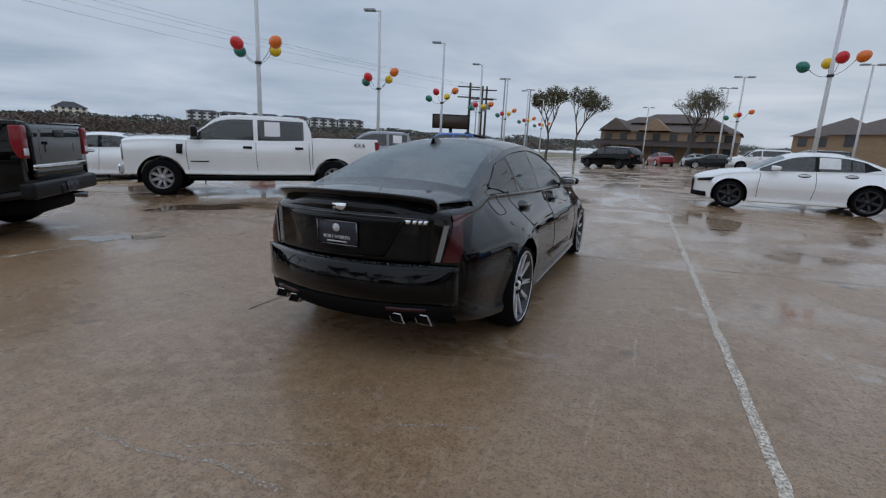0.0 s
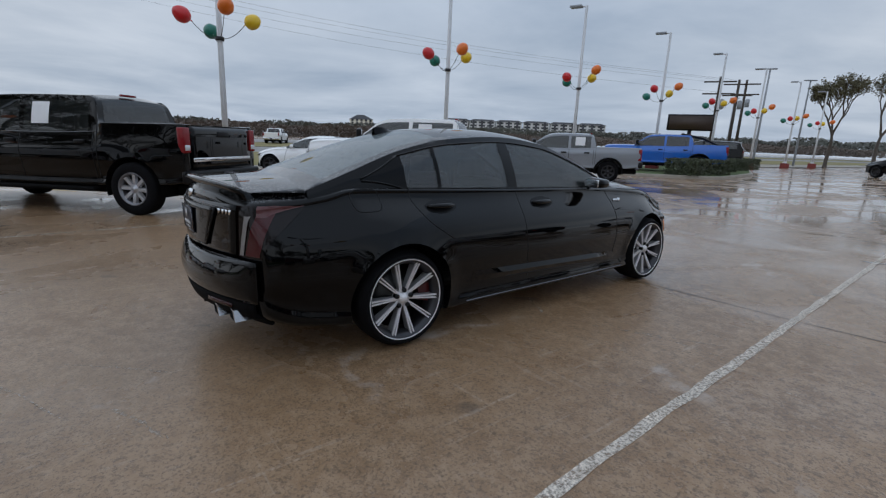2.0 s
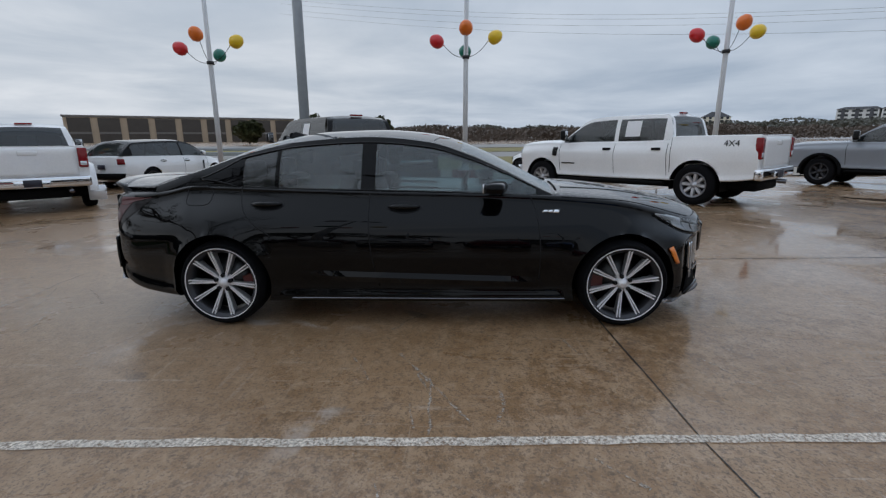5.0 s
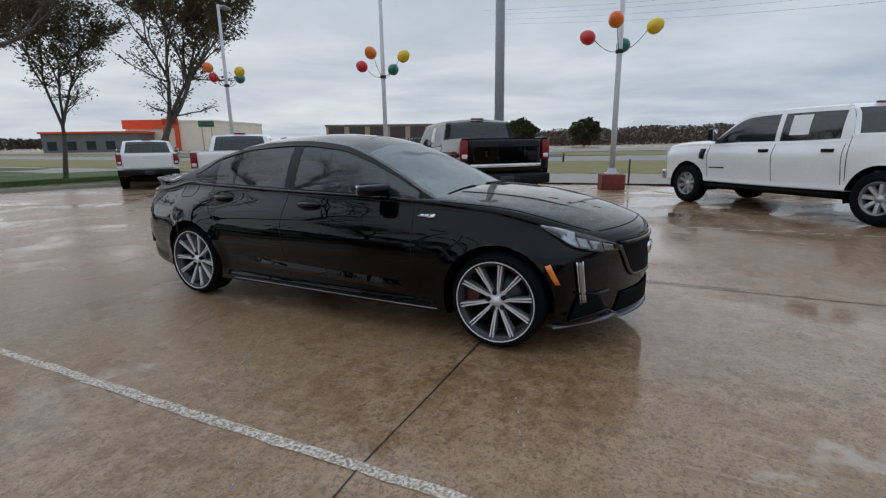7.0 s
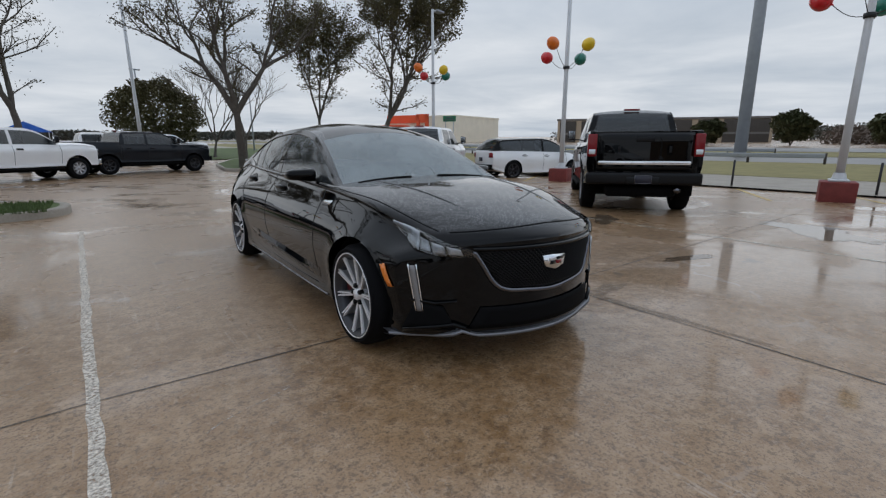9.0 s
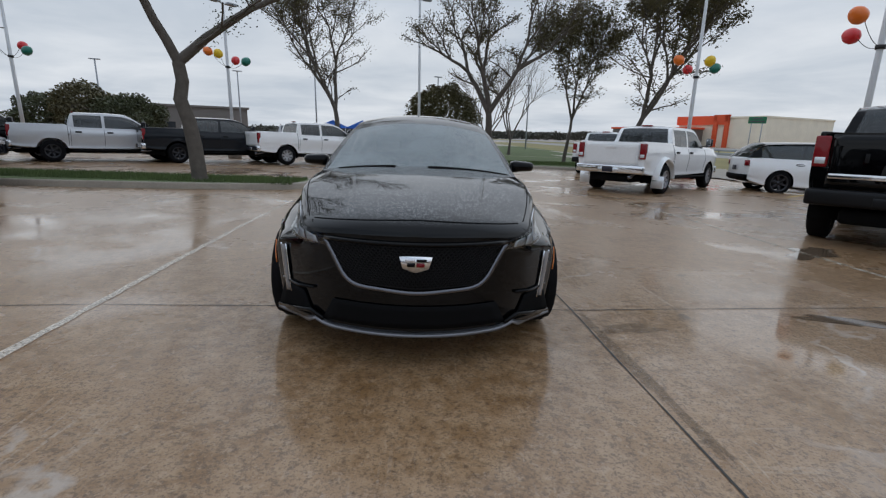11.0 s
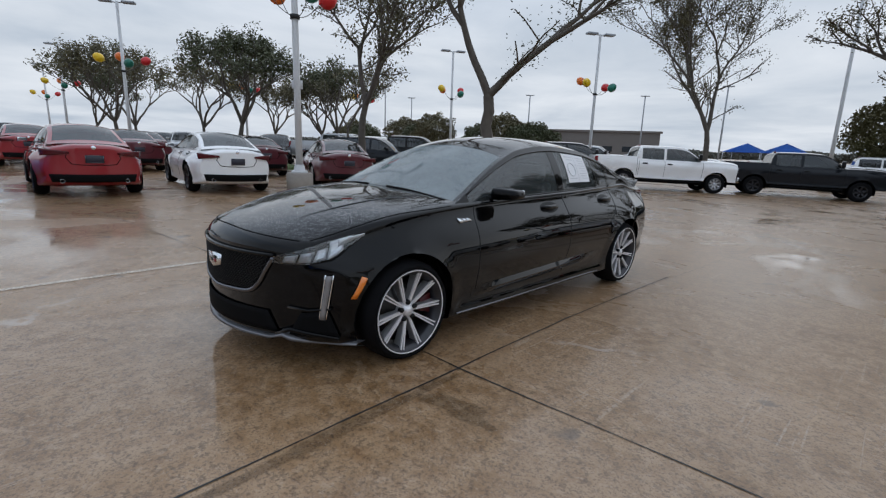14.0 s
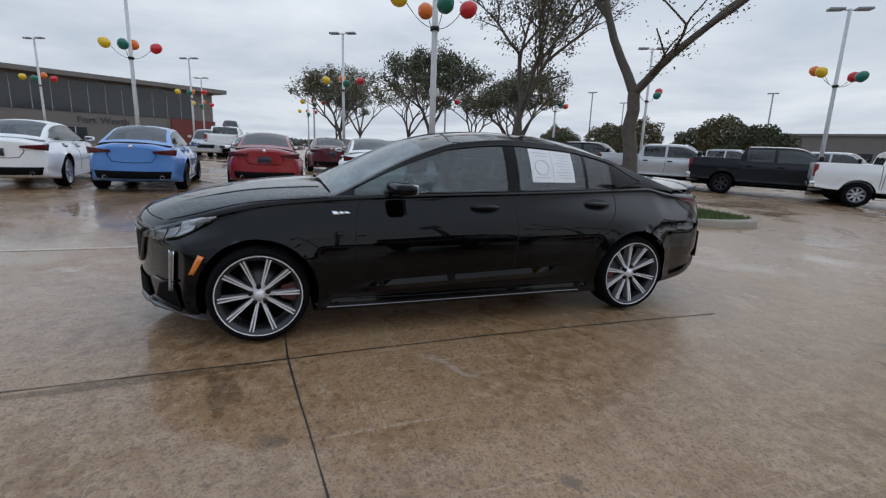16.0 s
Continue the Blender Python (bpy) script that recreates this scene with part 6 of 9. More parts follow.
def suv(name, label, paint, wb=2.87, front=0.88, rear=1.0, half=0.96, hood=1.05, belt=1.08, roof=1.68, r=0.37, style="dark", m=None, black_roof=False, slope=0.35):
    """A tall estate or SUV."""
    car = thing(name, label, "suv", "parked cars", m)
    yF, yR = wb / 2 + front, -wb / 2 - rear
    cowl = wb / 2 - 0.42
    W = curve((yR, half * 0.90), (yR + 0.4, half * 0.98), (0, half), (yF - 0.5, half * 0.98), (yF, half * 0.90))
    zb = curve((yR, 0.42), (yR + 0.5, 0.28), (0, 0.24), (yF - 0.5, 0.26), (yF, 0.30))
    zs = curve((yR, belt + 0.06), (-0.6, belt + 0.02), (cowl, belt - 0.03), (yF - 0.5, hood - 0.16), (yF, hood - 0.26))
    ws = curve((yR, half - 0.20), (yR + 0.5, half - 0.10), (cowl, half - 0.09), (yF, half - 0.22))
    zt = curve((yR, belt + 0.08), (cowl - 0.1, belt), (cowl + 0.2, hood + 0.02), (yF - 0.4, hood - 0.05), (yF, hood - 0.18))
    B = Shape(yR, yF, W, zb, zs, ws, zt, 0.26, 0.14, ((wb / 2, r), (-wb / 2, r)), r + 0.045, round_f=0.14, round_r=0.10, rf=0.80, rr=0.86, zmid=0.65)
    part("body", B.mesh(0.08, 40), paint, car)
    zr = curve((cowl + 0.16, belt - 0.06), (cowl - 0.40, roof - 0.22), (cowl - 0.75, roof - 0.10), (0, roof - 0.06), (yR + slope + 0.25, roof - 0.12), (yR + 0.18, belt + 0.20), (yR + 0.04, belt))
    zc = curve((cowl + 0.22, belt - 0.02), (cowl - 0.35, roof - 0.18), (cowl - 0.75, roof - 0.03), (0, roof), (yR + slope + 0.25, roof - 0.04), (yR + 0.18, belt + 0.26), (yR + 0.02, belt + 0.04))
    C = Cabin(B, zr, zc, 0.32, 0.02)
    mid = 0.02
    e = (yR + 0.04, yR + 0.42, mid - 0.09, mid, cowl, cowl + 0.16)
    bm = bmesh.new()
    rm = GLOSS_BLACK if black_roof else paint
    C.patch(bm, e[0], e[5], 0.88, 1.0, 40, 2)
    C.patch(bm, e[0], e[5], 0.0, 0.04, 40, 1)
    C.patch(bm, e[0], e[1], 0.04, 0.88, 6, 4)
    C.patch(bm, e[2], e[3], 0.04, 0.88, 2, 4)
    C.patch(bm, e[4], e[5], 0.04, 0.88, 3, 4)
    C.patch(bm, cowl - 0.6, e[5], 1.0, 1.06, 10, 1)
    C.patch(bm, e[0], cowl - 0.6, 1.0, 1.12, 16, 1)
    C.across(bm, yR + slope + 0.2, cowl - 0.6, 0.12, 14)
    weld(bm)
    part("upper_body", bm, rm, car)
    for nm, a, b in (("front_door_glass", e[3], e[4]), ("rear_side_glass", e[1], e[2])):
        for s in (1, -1):
            bm = bmesh.new()
            C.patch(bm, a, b, 0.04, 0.88, 12, 4, sides=(s,), out=-0.003)
            part(nm, face_out(bm, 1.0), GLASS_DARK, car)
    bm = bmesh.new()
    C.across(bm, cowl - 0.6, cowl + 0.18, 0.06, 10, out=-0.002)
    part("windshield", face_out(bm, 1.0), GLASS_DARK, car)
    bm = bmesh.new()
    C.across(bm, yR + 0.06, yR + slope + 0.2, 0.12, 8, out=-0.002)
    part("rear_window", face_out(bm, 1.0), GLASS_DARK, car)
    bm = bmesh.new()
    box(bm, -half + 0.2, half - 0.2, yR + 0.5, cowl - 0.2, 0.5, belt + 0.02, 0.08, 2)
    part("cabin_floor", bm, SEAT, car)
    add_liners(car, B, half - 0.4, half - 0.03)
    for s in (1, -1):
        for y in (wb / 2, -wb / 2):
            add_wheel(car, style, s * (half - 0.01), y, r, 0.25, r * 0.70, 12 + y * 20)
    for y0 in (cowl + 0.05, mid - 0.05):
        seam(car, B, [(y0, belt - 0.05), (y0, 0.7), (y0 - 0.02, 0.35)], w=0.006)
    build_handle(car, B, mid + 0.1, belt - 0.14, paint)
    build_handle(car, B, mid - 0.95, belt - 0.12, paint)
    build_mirrors(car, B, cowl - 0.2, belt + 0.10, paint, h=0.16)
    for s in (1, -1):
        bm = quad_patch(lambda x, z: B.rear(s * x, z, 0.012), (half - 0.34, belt - 0.20), (half - 0.10, belt - 0.20), (half - 0.12, belt - 0.02), (half - 0.34, belt - 0.02), 5, 3, 0.02)
        part("tail_light", bm, TAIL_RED, car)
        bm = quad_patch(lambda x, z: B.front(s * x, z, 0.010), (half - 0.42, hood - 0.40), (half - 0.08, hood - 0.36), (half - 0.10, hood - 0.26), (half - 0.42, hood - 0.30), 5, 3, 0.02)
        part("headlight", bm, LAMP_WHITE, car)
    bm = quad_patch(lambda x, z: B.front(x, z, 0.012), (-0.45, 0.55), (0.45, 0.55), (0.48, hood - 0.30), (-0.48, hood - 0.30), 10, 4, 0.015)
    part("grille", bm, BLACK_TRIM, car)
    bm = quad_patch(lambda x, z: B.rear(x, z, 0.02), (-half + 0.16, 0.40), (half - 0.16, 0.40), (half - 0.12, 0.60), (-half + 0.12, 0.60), 12, 3, 0.02)
    part("bumper_trim", bm, BLACK_MATTE, car)
    plate(car, pose(0, B.y0 - 0.03, 0.80), 0.30, 0.15)
    return car, B, C


def small_sedan(name, label, paint, style="dark", m=None, plate_shown=True):
    """A 4.64 m sport sedan with slim tail lamps and a dark lower bumper."""
    k = 0.943
    car = thing(name, label, "car", "parked sedans", m)
    B = sedan_shape(k, 0.985, 0.985)
    part("body", B.mesh(0.06, 44), paint, car)
    C = sedan_cabin(B, k, 0.99)
    build_cabin(car, B, C, k, paint, paint)
    build_interior(car, k)
    add_liners(car, B, 0.55, 0.88)
    for s in (1, -1):
        for y in (1.39, -1.39):
            add_wheel(car, style, s * 0.905, y, 0.335, 0.23, 0.25, 14 + y * 20)
    seam(car, B, [(0.76, 0.90), (0.80, 0.6), (0.80, 0.30)], w=0.006)
    seam(car, B, [(-0.35, 0.94), (-0.35, 0.6), (-0.30, 0.30)], w=0.006)
    build_handle(car, B, -0.12, 0.87, paint)
    build_handle(car, B, -1.03, 0.89, paint)
    build_mirrors(car, B, 0.52, 1.03, paint)
    for s in (1, -1):
        bm = quad_patch(lambda x, z: B.rear(s * x, z, 0.012), (0.38, 0.845), (0.79, 0.795), (0.81, 0.93), (0.38, 0.885), 8, 4, 0.02)
        part("tail_light", bm, TAIL_SLIM, car, "dark red tail light")
        bm = quad_patch(lambda x, z: B.front(s * x, z, 0.008), (0.40, 0.62), (0.80, 0.66), (0.84, 0.74), (0.42, 0.68), 8, 3, 0.02)
        part("headlight", bm, GLOSS_BLACK, car)
        bm = quad_patch(lambda x, z: B.front(s * x, z, 0.014), (0.50, 0.645), (0.74, 0.675), (0.74, 0.71), (0.50, 0.67), 5, 2, 0.01)
        part("lamp_insert", bm, LAMP_WHITE, car)
    bm = quad_patch(lambda x, z: B.rear(x, z, 0.014), (-0.66, 0.31), (0.66, 0.31), (0.70, 0.46), (-0.70, 0.46), 14, 3, 0.02)
    part("rear_diffuser", bm, BLACK_MATTE, car)
    bm = quad_patch(lambda x, z: B.front(x, z, 0.012), (-0.14, 0.36), (0.14, 0.36), (0.20, 0.66), (-0.20, 0.66), 6, 5, 0.02)
    part("grille", bm, BLACK_TRIM, car)
    bm = quad_patch(lambda x, z: B.front(x, z, 0.010), (-0.72, 0.24), (0.72, 0.24), (0.70, 0.36), (-0.70, 0.36), 12, 2, 0.02)
    part("lower_intake", bm, BLACK_MATTE, car)
    bm = bmesh.new()
    lathe(bm, [(0.04, 0), (0.036, 0.01), (0.0005, 0.012)], 14, pose(0, B.y0 - 0.0, 0.97, 0, 0, -90))
    part("boot_badge", bm, CHROME, car)
    bm = bmesh.new()
    tube(bm, [B.rear(x, z, 0.002) for x, z in ((-0.42, 0.83), (-0.44, 0.78), (-0.36, 0.655), (-0.2, 0.64), (0.0, 0.635), (0.2, 0.64), (0.36, 0.655), (0.44, 0.78), (0.42, 0.83))], 0.007, 6)
    part("boot_gap", bm, BLACK_MATTE, car)
    for s in (1, -1):
        bm = bmesh.new()
        lathe(bm, [(0.040, -0.05), (0.040, 0.012), (0.034, 0.014), (0.032, -0.04)], 14, Matrix.Translation((s * 0.52, B.y0 + B.bow(0.52, B.y0) - 0.03, 0.33)) @ pose(0, 0, 0, 0, 0, -90))
        part("exhaust_tip", bm, EXHAUST, car)
    if plate_shown:
        plate(car, pose(0, B.y0 - 0.02, 0.755), 0.30, 0.15)
    return car, B, C


def sheet_on_window(car, C, k, side, ya=-0.86, yb=-0.42):
    """A price sheet of two pages: a diagram page and a page of fine print."""
    bm = bmesh.new()
    C.patch(bm, ya * k, yb * k, 0.20, 0.86, 4, 4, sides=(side,), out=0.004)
    sh = part("window_sheet", bm, PAPER, car, "white two-page price sheet on the rear door glass")
    w = yb - ya
    mid = ya + 0.50 * w
    bm = bmesh.new()
    C.patch(bm, (mid - 0.003) * k, (mid + 0.003) * k, 0.21, 0.85, 1, 3, sides=(side,), out=0.006)
    part("page_fold", bm, INK, sh)
    for row in range(9):
        bm = bmesh.new()
        f0 = 0.78 - row * 0.062
        C.patch(bm, (ya + 0.03) * k, (mid - 0.03 - 0.02 * (row % 3)) * k, f0, f0 + 0.014, 2, 1, sides=(side,), out=0.006)
        if row in (0, 1, 8):
            C.patch(bm, (mid + 0.03) * k, (yb - 0.03 - 0.03 * (row % 2)) * k, f0, f0 + 0.016, 2, 1, sides=(side,), out=0.006)
        part("print_bar", bm, INK, sh)
    bm = bmesh.new()
    cy, cf = (mid + yb) / 2, 0.50
    ring = [C.at((cy + 0.062 * math.cos(i * math.tau / 24)) * k, cf + 0.15 * math.sin(i * math.tau / 24), side, 0.006) for i in range(25)]
    tube(bm, ring, 0.0035, 4, caps=False)
    part("print_ring", bm, INK, sh)


HERO, HB, HC = hero_car()


# ---- trees ----
def tree_mesh(seed, height, fork, spread, levels, leaves, leaf_size, lean=(0.0, 0.0), limbs=3, thick=0.16, droop=0.0, path=None, ways=None, kids=(2, 3, 3), twigs=0.0):
    """Trunk with limbs, and a crown of small leaves on the twigs, as two bmeshes."""
    rnd = random.Random(seed)
    wood, crown = bmesh.new(), bmesh.new()
    tips = []

    def bend(p, d, length, r0, r1, n, wander):
        pts, rad = [p.copy()], [r0]
        for i in range(n):
            d = (d + Vector((rnd.uniform(-1, 1), rnd.uniform(-1, 1), rnd.uniform(-0.5, 0.7))) * wander).normalized()
            p = p + d * length / n
            pts.append(p.copy())
            rad.append(r0 + (r1 - r0) * (i + 1) / n)
        return pts, rad, d

    def grow(p, d, length, r, lvl):
        pts, rad, d2 = bend(p, d, length, r, r * 0.62, 5 if lvl < 2 else 3, 0.16 if lvl < 2 else 0.22)
        if lvl == 0 and path:
            pts = [Vector(q) for q in path]
            rad = [r * (1 - 0.25 * i / (len(pts) - 1)) for i in range(len(pts))]
            d2 = Vector((0, 0, 1))
        tube(wood, pts, rad, 8 if lvl == 0 else (6 if lvl < 3 else 4), caps=False)
        if lvl >= levels - 1:
            tips.extend(pts[1:])
        if lvl >= levels:
            return
        if lvl and twigs:
            # side twigs along the limb fill the inside of the crown
            for q in pts[1:]:
                if rnd.random() < twigs:
                    side = Vector((rnd.uniform(-1, 1), rnd.uniform(-1, 1), rnd.uniform(-0.2, 0.7))).normalized()
                    grow(q, (d2 * 0.35 + side).normalized(), length * rnd.uniform(0.35, 0.6), r * 0.34, max(lvl + 2, levels - 1))
        n = limbs if lvl == 0 else rnd.choice(kids)
        if lvl == 0 and ways:
            for w, ln in ways:
                grow(pts[-1], Vector(w).normalized(), ln, r * 0.66, 1)
            return
        az0 = rnd.uniform(0, math.tau)
        for k in range(n):
            az = az0 + k * math.tau / n + rnd.uniform(-0.5, 0.5)
            tilt = spread * rnd.uniform(0.65, 1.2)
            side = Vector((math.cos(az), math.sin(az), 0))
            nd = (d2 * math.cos(tilt) + side * math.sin(tilt) + Vector((0, 0, 0.10 - droop * lvl))).normalized()
            start = pts[-1] if k < 2 or lvl == 0 else pts[-2]
            grow(start, nd, length * rnd.uniform(0.62, 0.82) if lvl else (height - fork) * 0.42, r * 0.60, lvl + 1)

    d = Vector((lean[0], lean[1], 1)).normalized()
    tube(wood, [(0, 0, -0.15), (0, 0, 0.05), (0, 0, 0.25)], [thick * 1.5, thick * 1.25, thick * 1.02], 8, caps=False)
    grow(Vector((0, 0, 0.2)), d, fork, thick, 0)
    for _ in range(leaves):
        p = rnd.choice(tips) + Vector((rnd.gauss(0, 0.16), rnd.gauss(0, 0.16), rnd.gauss(0, 0.13)))
        a = Vector((rnd.uniform(-1, 1), rnd.uniform(-1, 1), rnd.uniform(-0.8, 0.8))).normalized()
        b = a.orthogonal().normalized()
        s = leaf_size * rnd.uniform(0.6, 1.3)
        vs = [crown.verts.new(p + a * s), crown.verts.new(p + b * s * 0.42), crown.verts.new(p - a * s), crown.verts.new(p - b * s * 0.42)]
        crown.faces.new(vs)
    return wood, crown


def tree(label, x, y, seed, height, fork, spread=0.55, levels=5, leaves=3500, leaf_size=0.07, leaf=None, yaw=0.0, z=None, **kw):
    t = thing("tree", label, "tree", "lot trees", pose(x, y, (gz(x, y) if z is None else z), 0, 0, yaw))
    wood, crown = tree_mesh(seed, height, fork, spread, levels, leaves, leaf_size, **kw)
    part("trunk", wood, BARK, t)
    if leaves:
        part("crown", crown, leaf or LEAF, t, smooth=False)
    else:
        crown.free()
    return t


def shrub(name, label, cat, x, y, rx, ry, h, seed, n=2600, size=0.05, mat=None, z=None, boxy=False):
    """A clipped or natural bush of many small leaves round a few stems."""
    t = thing(name, label, cat, "shrubs", pose(x, y, gz(x, y) if z is None else z))
    rnd = random.Random(seed)
    bm = bmesh.new()
    for k in range(5):
        a = k * math.tau / 5
        tube(bm, [(0, 0, -0.05), (rx * 0.3 * math.cos(a), ry * 0.3 * math.sin(a), h * 0.45), (rx * 0.5 * math.cos(a), ry * 0.5 * math.sin(a), h * 0.8)], [0.05 * max(1, h / 3), 0.03 * max(1, h / 3), 0.01], 5)
    part("trunk", bm, BARK, t)
    bm = bmesh.new()
    for _ in range(n):
        if boxy:
            u = Vector((rnd.uniform(-1, 1), rnd.uniform(-1, 1), rnd.uniform(0.02, 1)))
            ax = rnd.choice((0, 1, 2))
            if ax < 2:
                u[ax] = math.copysign(rnd.uniform(0.86, 1.03), u[ax])
            else:
                u[2] = rnd.uniform(0.86, 1.04)
            p = Vector((u.x * rx, u.y * ry, u.z * h))
        else:
            u = Vector((rnd.gauss(0, 1), rnd.gauss(0, 1), rnd.gauss(0, 1))).normalized()
            lump = 0.78 + 0.34 * noise.noise(u * 2.2 + Vector((seed, 0, 0)))
            rr = rnd.uniform(0.72, 1.0) * lump
            p = Vector((u.x * rx * rr, u.y * ry * rr, h * 0.52 + u.z * h * 0.5 * rr))
        a = Vector((rnd.uniform(-1, 1), rnd.uniform(-1, 1), rnd.uniform(-1, 1))).normalized()
        b = a.orthogonal().normalized()
        s = size * rnd.uniform(0.6, 1.4)
        bm.faces.new([bm.verts.new(p + a * s), bm.verts.new(p + b * s * 0.6), bm.verts.new(p - a * s), bm.verts.new(p - b * s * 0.6)])
    part("foliage", bm, mat or HEDGE_LEAF, t, smooth=False)
    return t


# ---- light poles and balloons ----
def balloon_meshes():
    bm = bmesh.new()
    rings = 14
    prof = []
    for i in range(rings + 1):
        a = math.pi * i / rings
        prof.append((0.205 * math.sin(a) * (1 + 0.10 * math.cos(a)) + 0.0005, 0.235 * -math.cos(a)))
    lathe(bm, prof, 20, pose(0, 0, 0, 0, -90, 0))
    for v in bm.verts:
        v.co *= 1 + 0.02 * math.sin(6 * math.atan2(v.co.y, v.co.x)) * math.cos(5 * v.co.z / 0.235)
    lathe(bm, [(0.006, -0.29), (0.022, -0.262), (0.008, -0.235)], 8, pose(0, 0, 0, 0, -90, 0))
    bmesh.ops.recalc_face_normals(bm, faces=bm.faces[:])
    return bm


BALLOON_ME = {}
for bc in BALLOON:
    me = bpy.data.meshes.new("balloon")
    b0 = balloon_meshes()
    b0.to_mesh(me)
    b0.free()
    for p in me.polygons:
        p.use_smooth = True
    me.materials.append(BALLOON[bc])
    BALLOON_ME[bc] = me


def light_pole(x, y, strap=4.05, top=7.6, heads=2, base="concrete", balloons=True, yaw=0.0, radius=0.085, sign=False):
    g = gz(x, y)
    p = thing("light_pole", "tall white steel lot light pole on a %s base" % ("red painted concrete" if base == "red" else "grey concrete"), "light pole", "lot light poles", pose(x, y, g, 0, 0, yaw))
    bm = bmesh.new()
    if base == "red":
        box(bm, -0.34, 0.34, -0.34, 0.34, -0.1, 0.46, 0.02, 2)
        part("pole_base", bm, RED_BASE, p, "chipped red concrete base")
        h0 = 0.46
    else:
        lathe(bm, [(0.0005, -0.1), (0.33, -0.1), (0.32, 0.50), (0.29, 0.53), (0.0005, 0.53)], 20, pose(0, 0, 0, 0, -90, 0))
        part("pole_base", bm, CONC_BASE, p, "round stained concrete base")
        h0 = 0.53
    bm = bmesh.new()
    box(bm, -0.19, 0.19, -0.19, 0.19, h0, h0 + 0.05, 0.01, 1)
    lathe(bm, [(0.15, h0 + 0.05), (0.11, h0 + 0.20)], 16, pose(0, 0, 0, 0, -90, 0))
    part("base_cover", bm, POLE_WHITE, p)
    bm = bmesh.new()
    tube(bm, [(0, 0, h0), (0, 0, 3.0), (0, 0, top)], [radius, radius * 0.92, radius * 0.72], 14)
    part("pole", bm, POLE_WHITE, p)
    for k in range(heads):
        s = 1 if k == 0 else -1
        bm = bmesh.new()
        tube(bm, [(0, 0, top - 0.06), (0.25 * s, 0, top - 0.02)], 0.03, 8)
        arm = part("lamp_arm", bm, POLE_WHITE, p)
        bm = bmesh.new()
        box(bm, min(0.22 * s, 0.78 * s), max(0.22 * s, 0.78 * s), -0.17, 0.17, top - 0.06, top + 0.04, 0.03, 2)
        part("lamp_head", bm, POLE_GREY, arm)
    if sign:
        bm = bmesh.new()
        box(bm, -0.13, 0.13, -0.125, -0.11, 2.55, 2.75, 0.004, 1)
        part("pole_sign", bm, POLE_WHITE, p)
    if balloons:
        bm = bmesh.new()
        lathe(bm, [(radius * 0.95, -0.05), (radius + 0.025, -0.05), (radius + 0.03, 0.05), (radius * 0.95, 0.05)], 14, Matrix.Translation((0, 0, strap)) @ pose(0, 0, 0, 0, -90, 0))
        part("strap", bm, WIRE, p)
        rnd = random.Random(int(x * 31 + y * 17))
        for col, dx, dy, dz in (("red", 0.0, -0.92, 0.52), ("yellow", 0.0, 0.92, 0.58), ("green", -0.86, 0.0, 0.34), ("orange", 0.86, 0.0, 0.72)):
            dx, dy, dz = dx + rnd.uniform(-0.08, 0.08), dy + rnd.uniform(-0.08, 0.08), dz + rnd.uniform(-0.10, 0.10)
            end = Vector((x + dx, y + dy, g + strap + dz))
            b = new("balloon", BALLOON_ME[col])
            d = Vector((dx, dy, 0.5)).normalized()
            b.matrix_world = Matrix.LocRotScale(end, d.to_track_quat("Z", "Y"), None)
            tagged(b, "shiny %s plastic balloon on a wire arm of a light pole" % col, "balloon", "balloons on the light poles")
            bm = bmesh.new()
            pts = []
            a0, a1 = Vector((x, y, g + strap)), end - d * 0.25
            for i in range(7):
                t = i / 6
                q = a0.lerp(a1, t)
                q.z -= 0.12 * math.sin(math.pi * t)
                pts.append(b.matrix_world.inverted() @ q)
            tube(bm, pts, 0.009, 5)
            part("wire_arm", bm, WIRE, b)
    return p


# ---- far ground: grass, kerbs, roads ----
def raised_island(name, outline, label, height=0.15, top=GRASS_BASE):
    """A kerbed grass island with rounded corners: outline in plan."""
    isl = tagged(new(name), label, "island", kind="structure")
    bm = bmesh.new()
    n = len(outline)
    cx, cy = sum(p[0] for p in outline) / n, sum(p[1] for p in outline) / n

    def inner(p, d):
        v = Vector((cx - p[0], cy - p[1], 0))
        v = v.normalized() * d
        return p[0] + v.x, p[1] + v.y
    rows = []
    for d, dz in ((0.0, -0.05), (0.0, height - 0.03), (0.03, height), (0.16, height), (0.17, height - 0.05)):
        ring = []
        for p in outline:
            q = inner(p, d)
            ring.append(bm.verts.new((q[0], q[1], gz(*q) + dz)))
        rows.append(ring)
    for a, b in zip(rows, rows[1:]):
        for i in range(n):
            bm.faces.new((a[i], a[(i + 1) % n], b[(i + 1) % n], b[i]))
    bmesh.ops.recalc_face_normals(bm, faces=bm.faces[:])
    part("kerb", bm, KERB, isl)
    bm = bmesh.new()
    vs = []
    for p in outline:
        q = inner(p, 0.15)
        vs.append(bm.verts.new((q[0], q[1], gz(*q) + height - 0.01)))
    bm.faces.new(vs)
    bmesh.ops.triangulate(bm, faces=bm.faces[:])
    part("turf", bm, top, isl)
    return isl


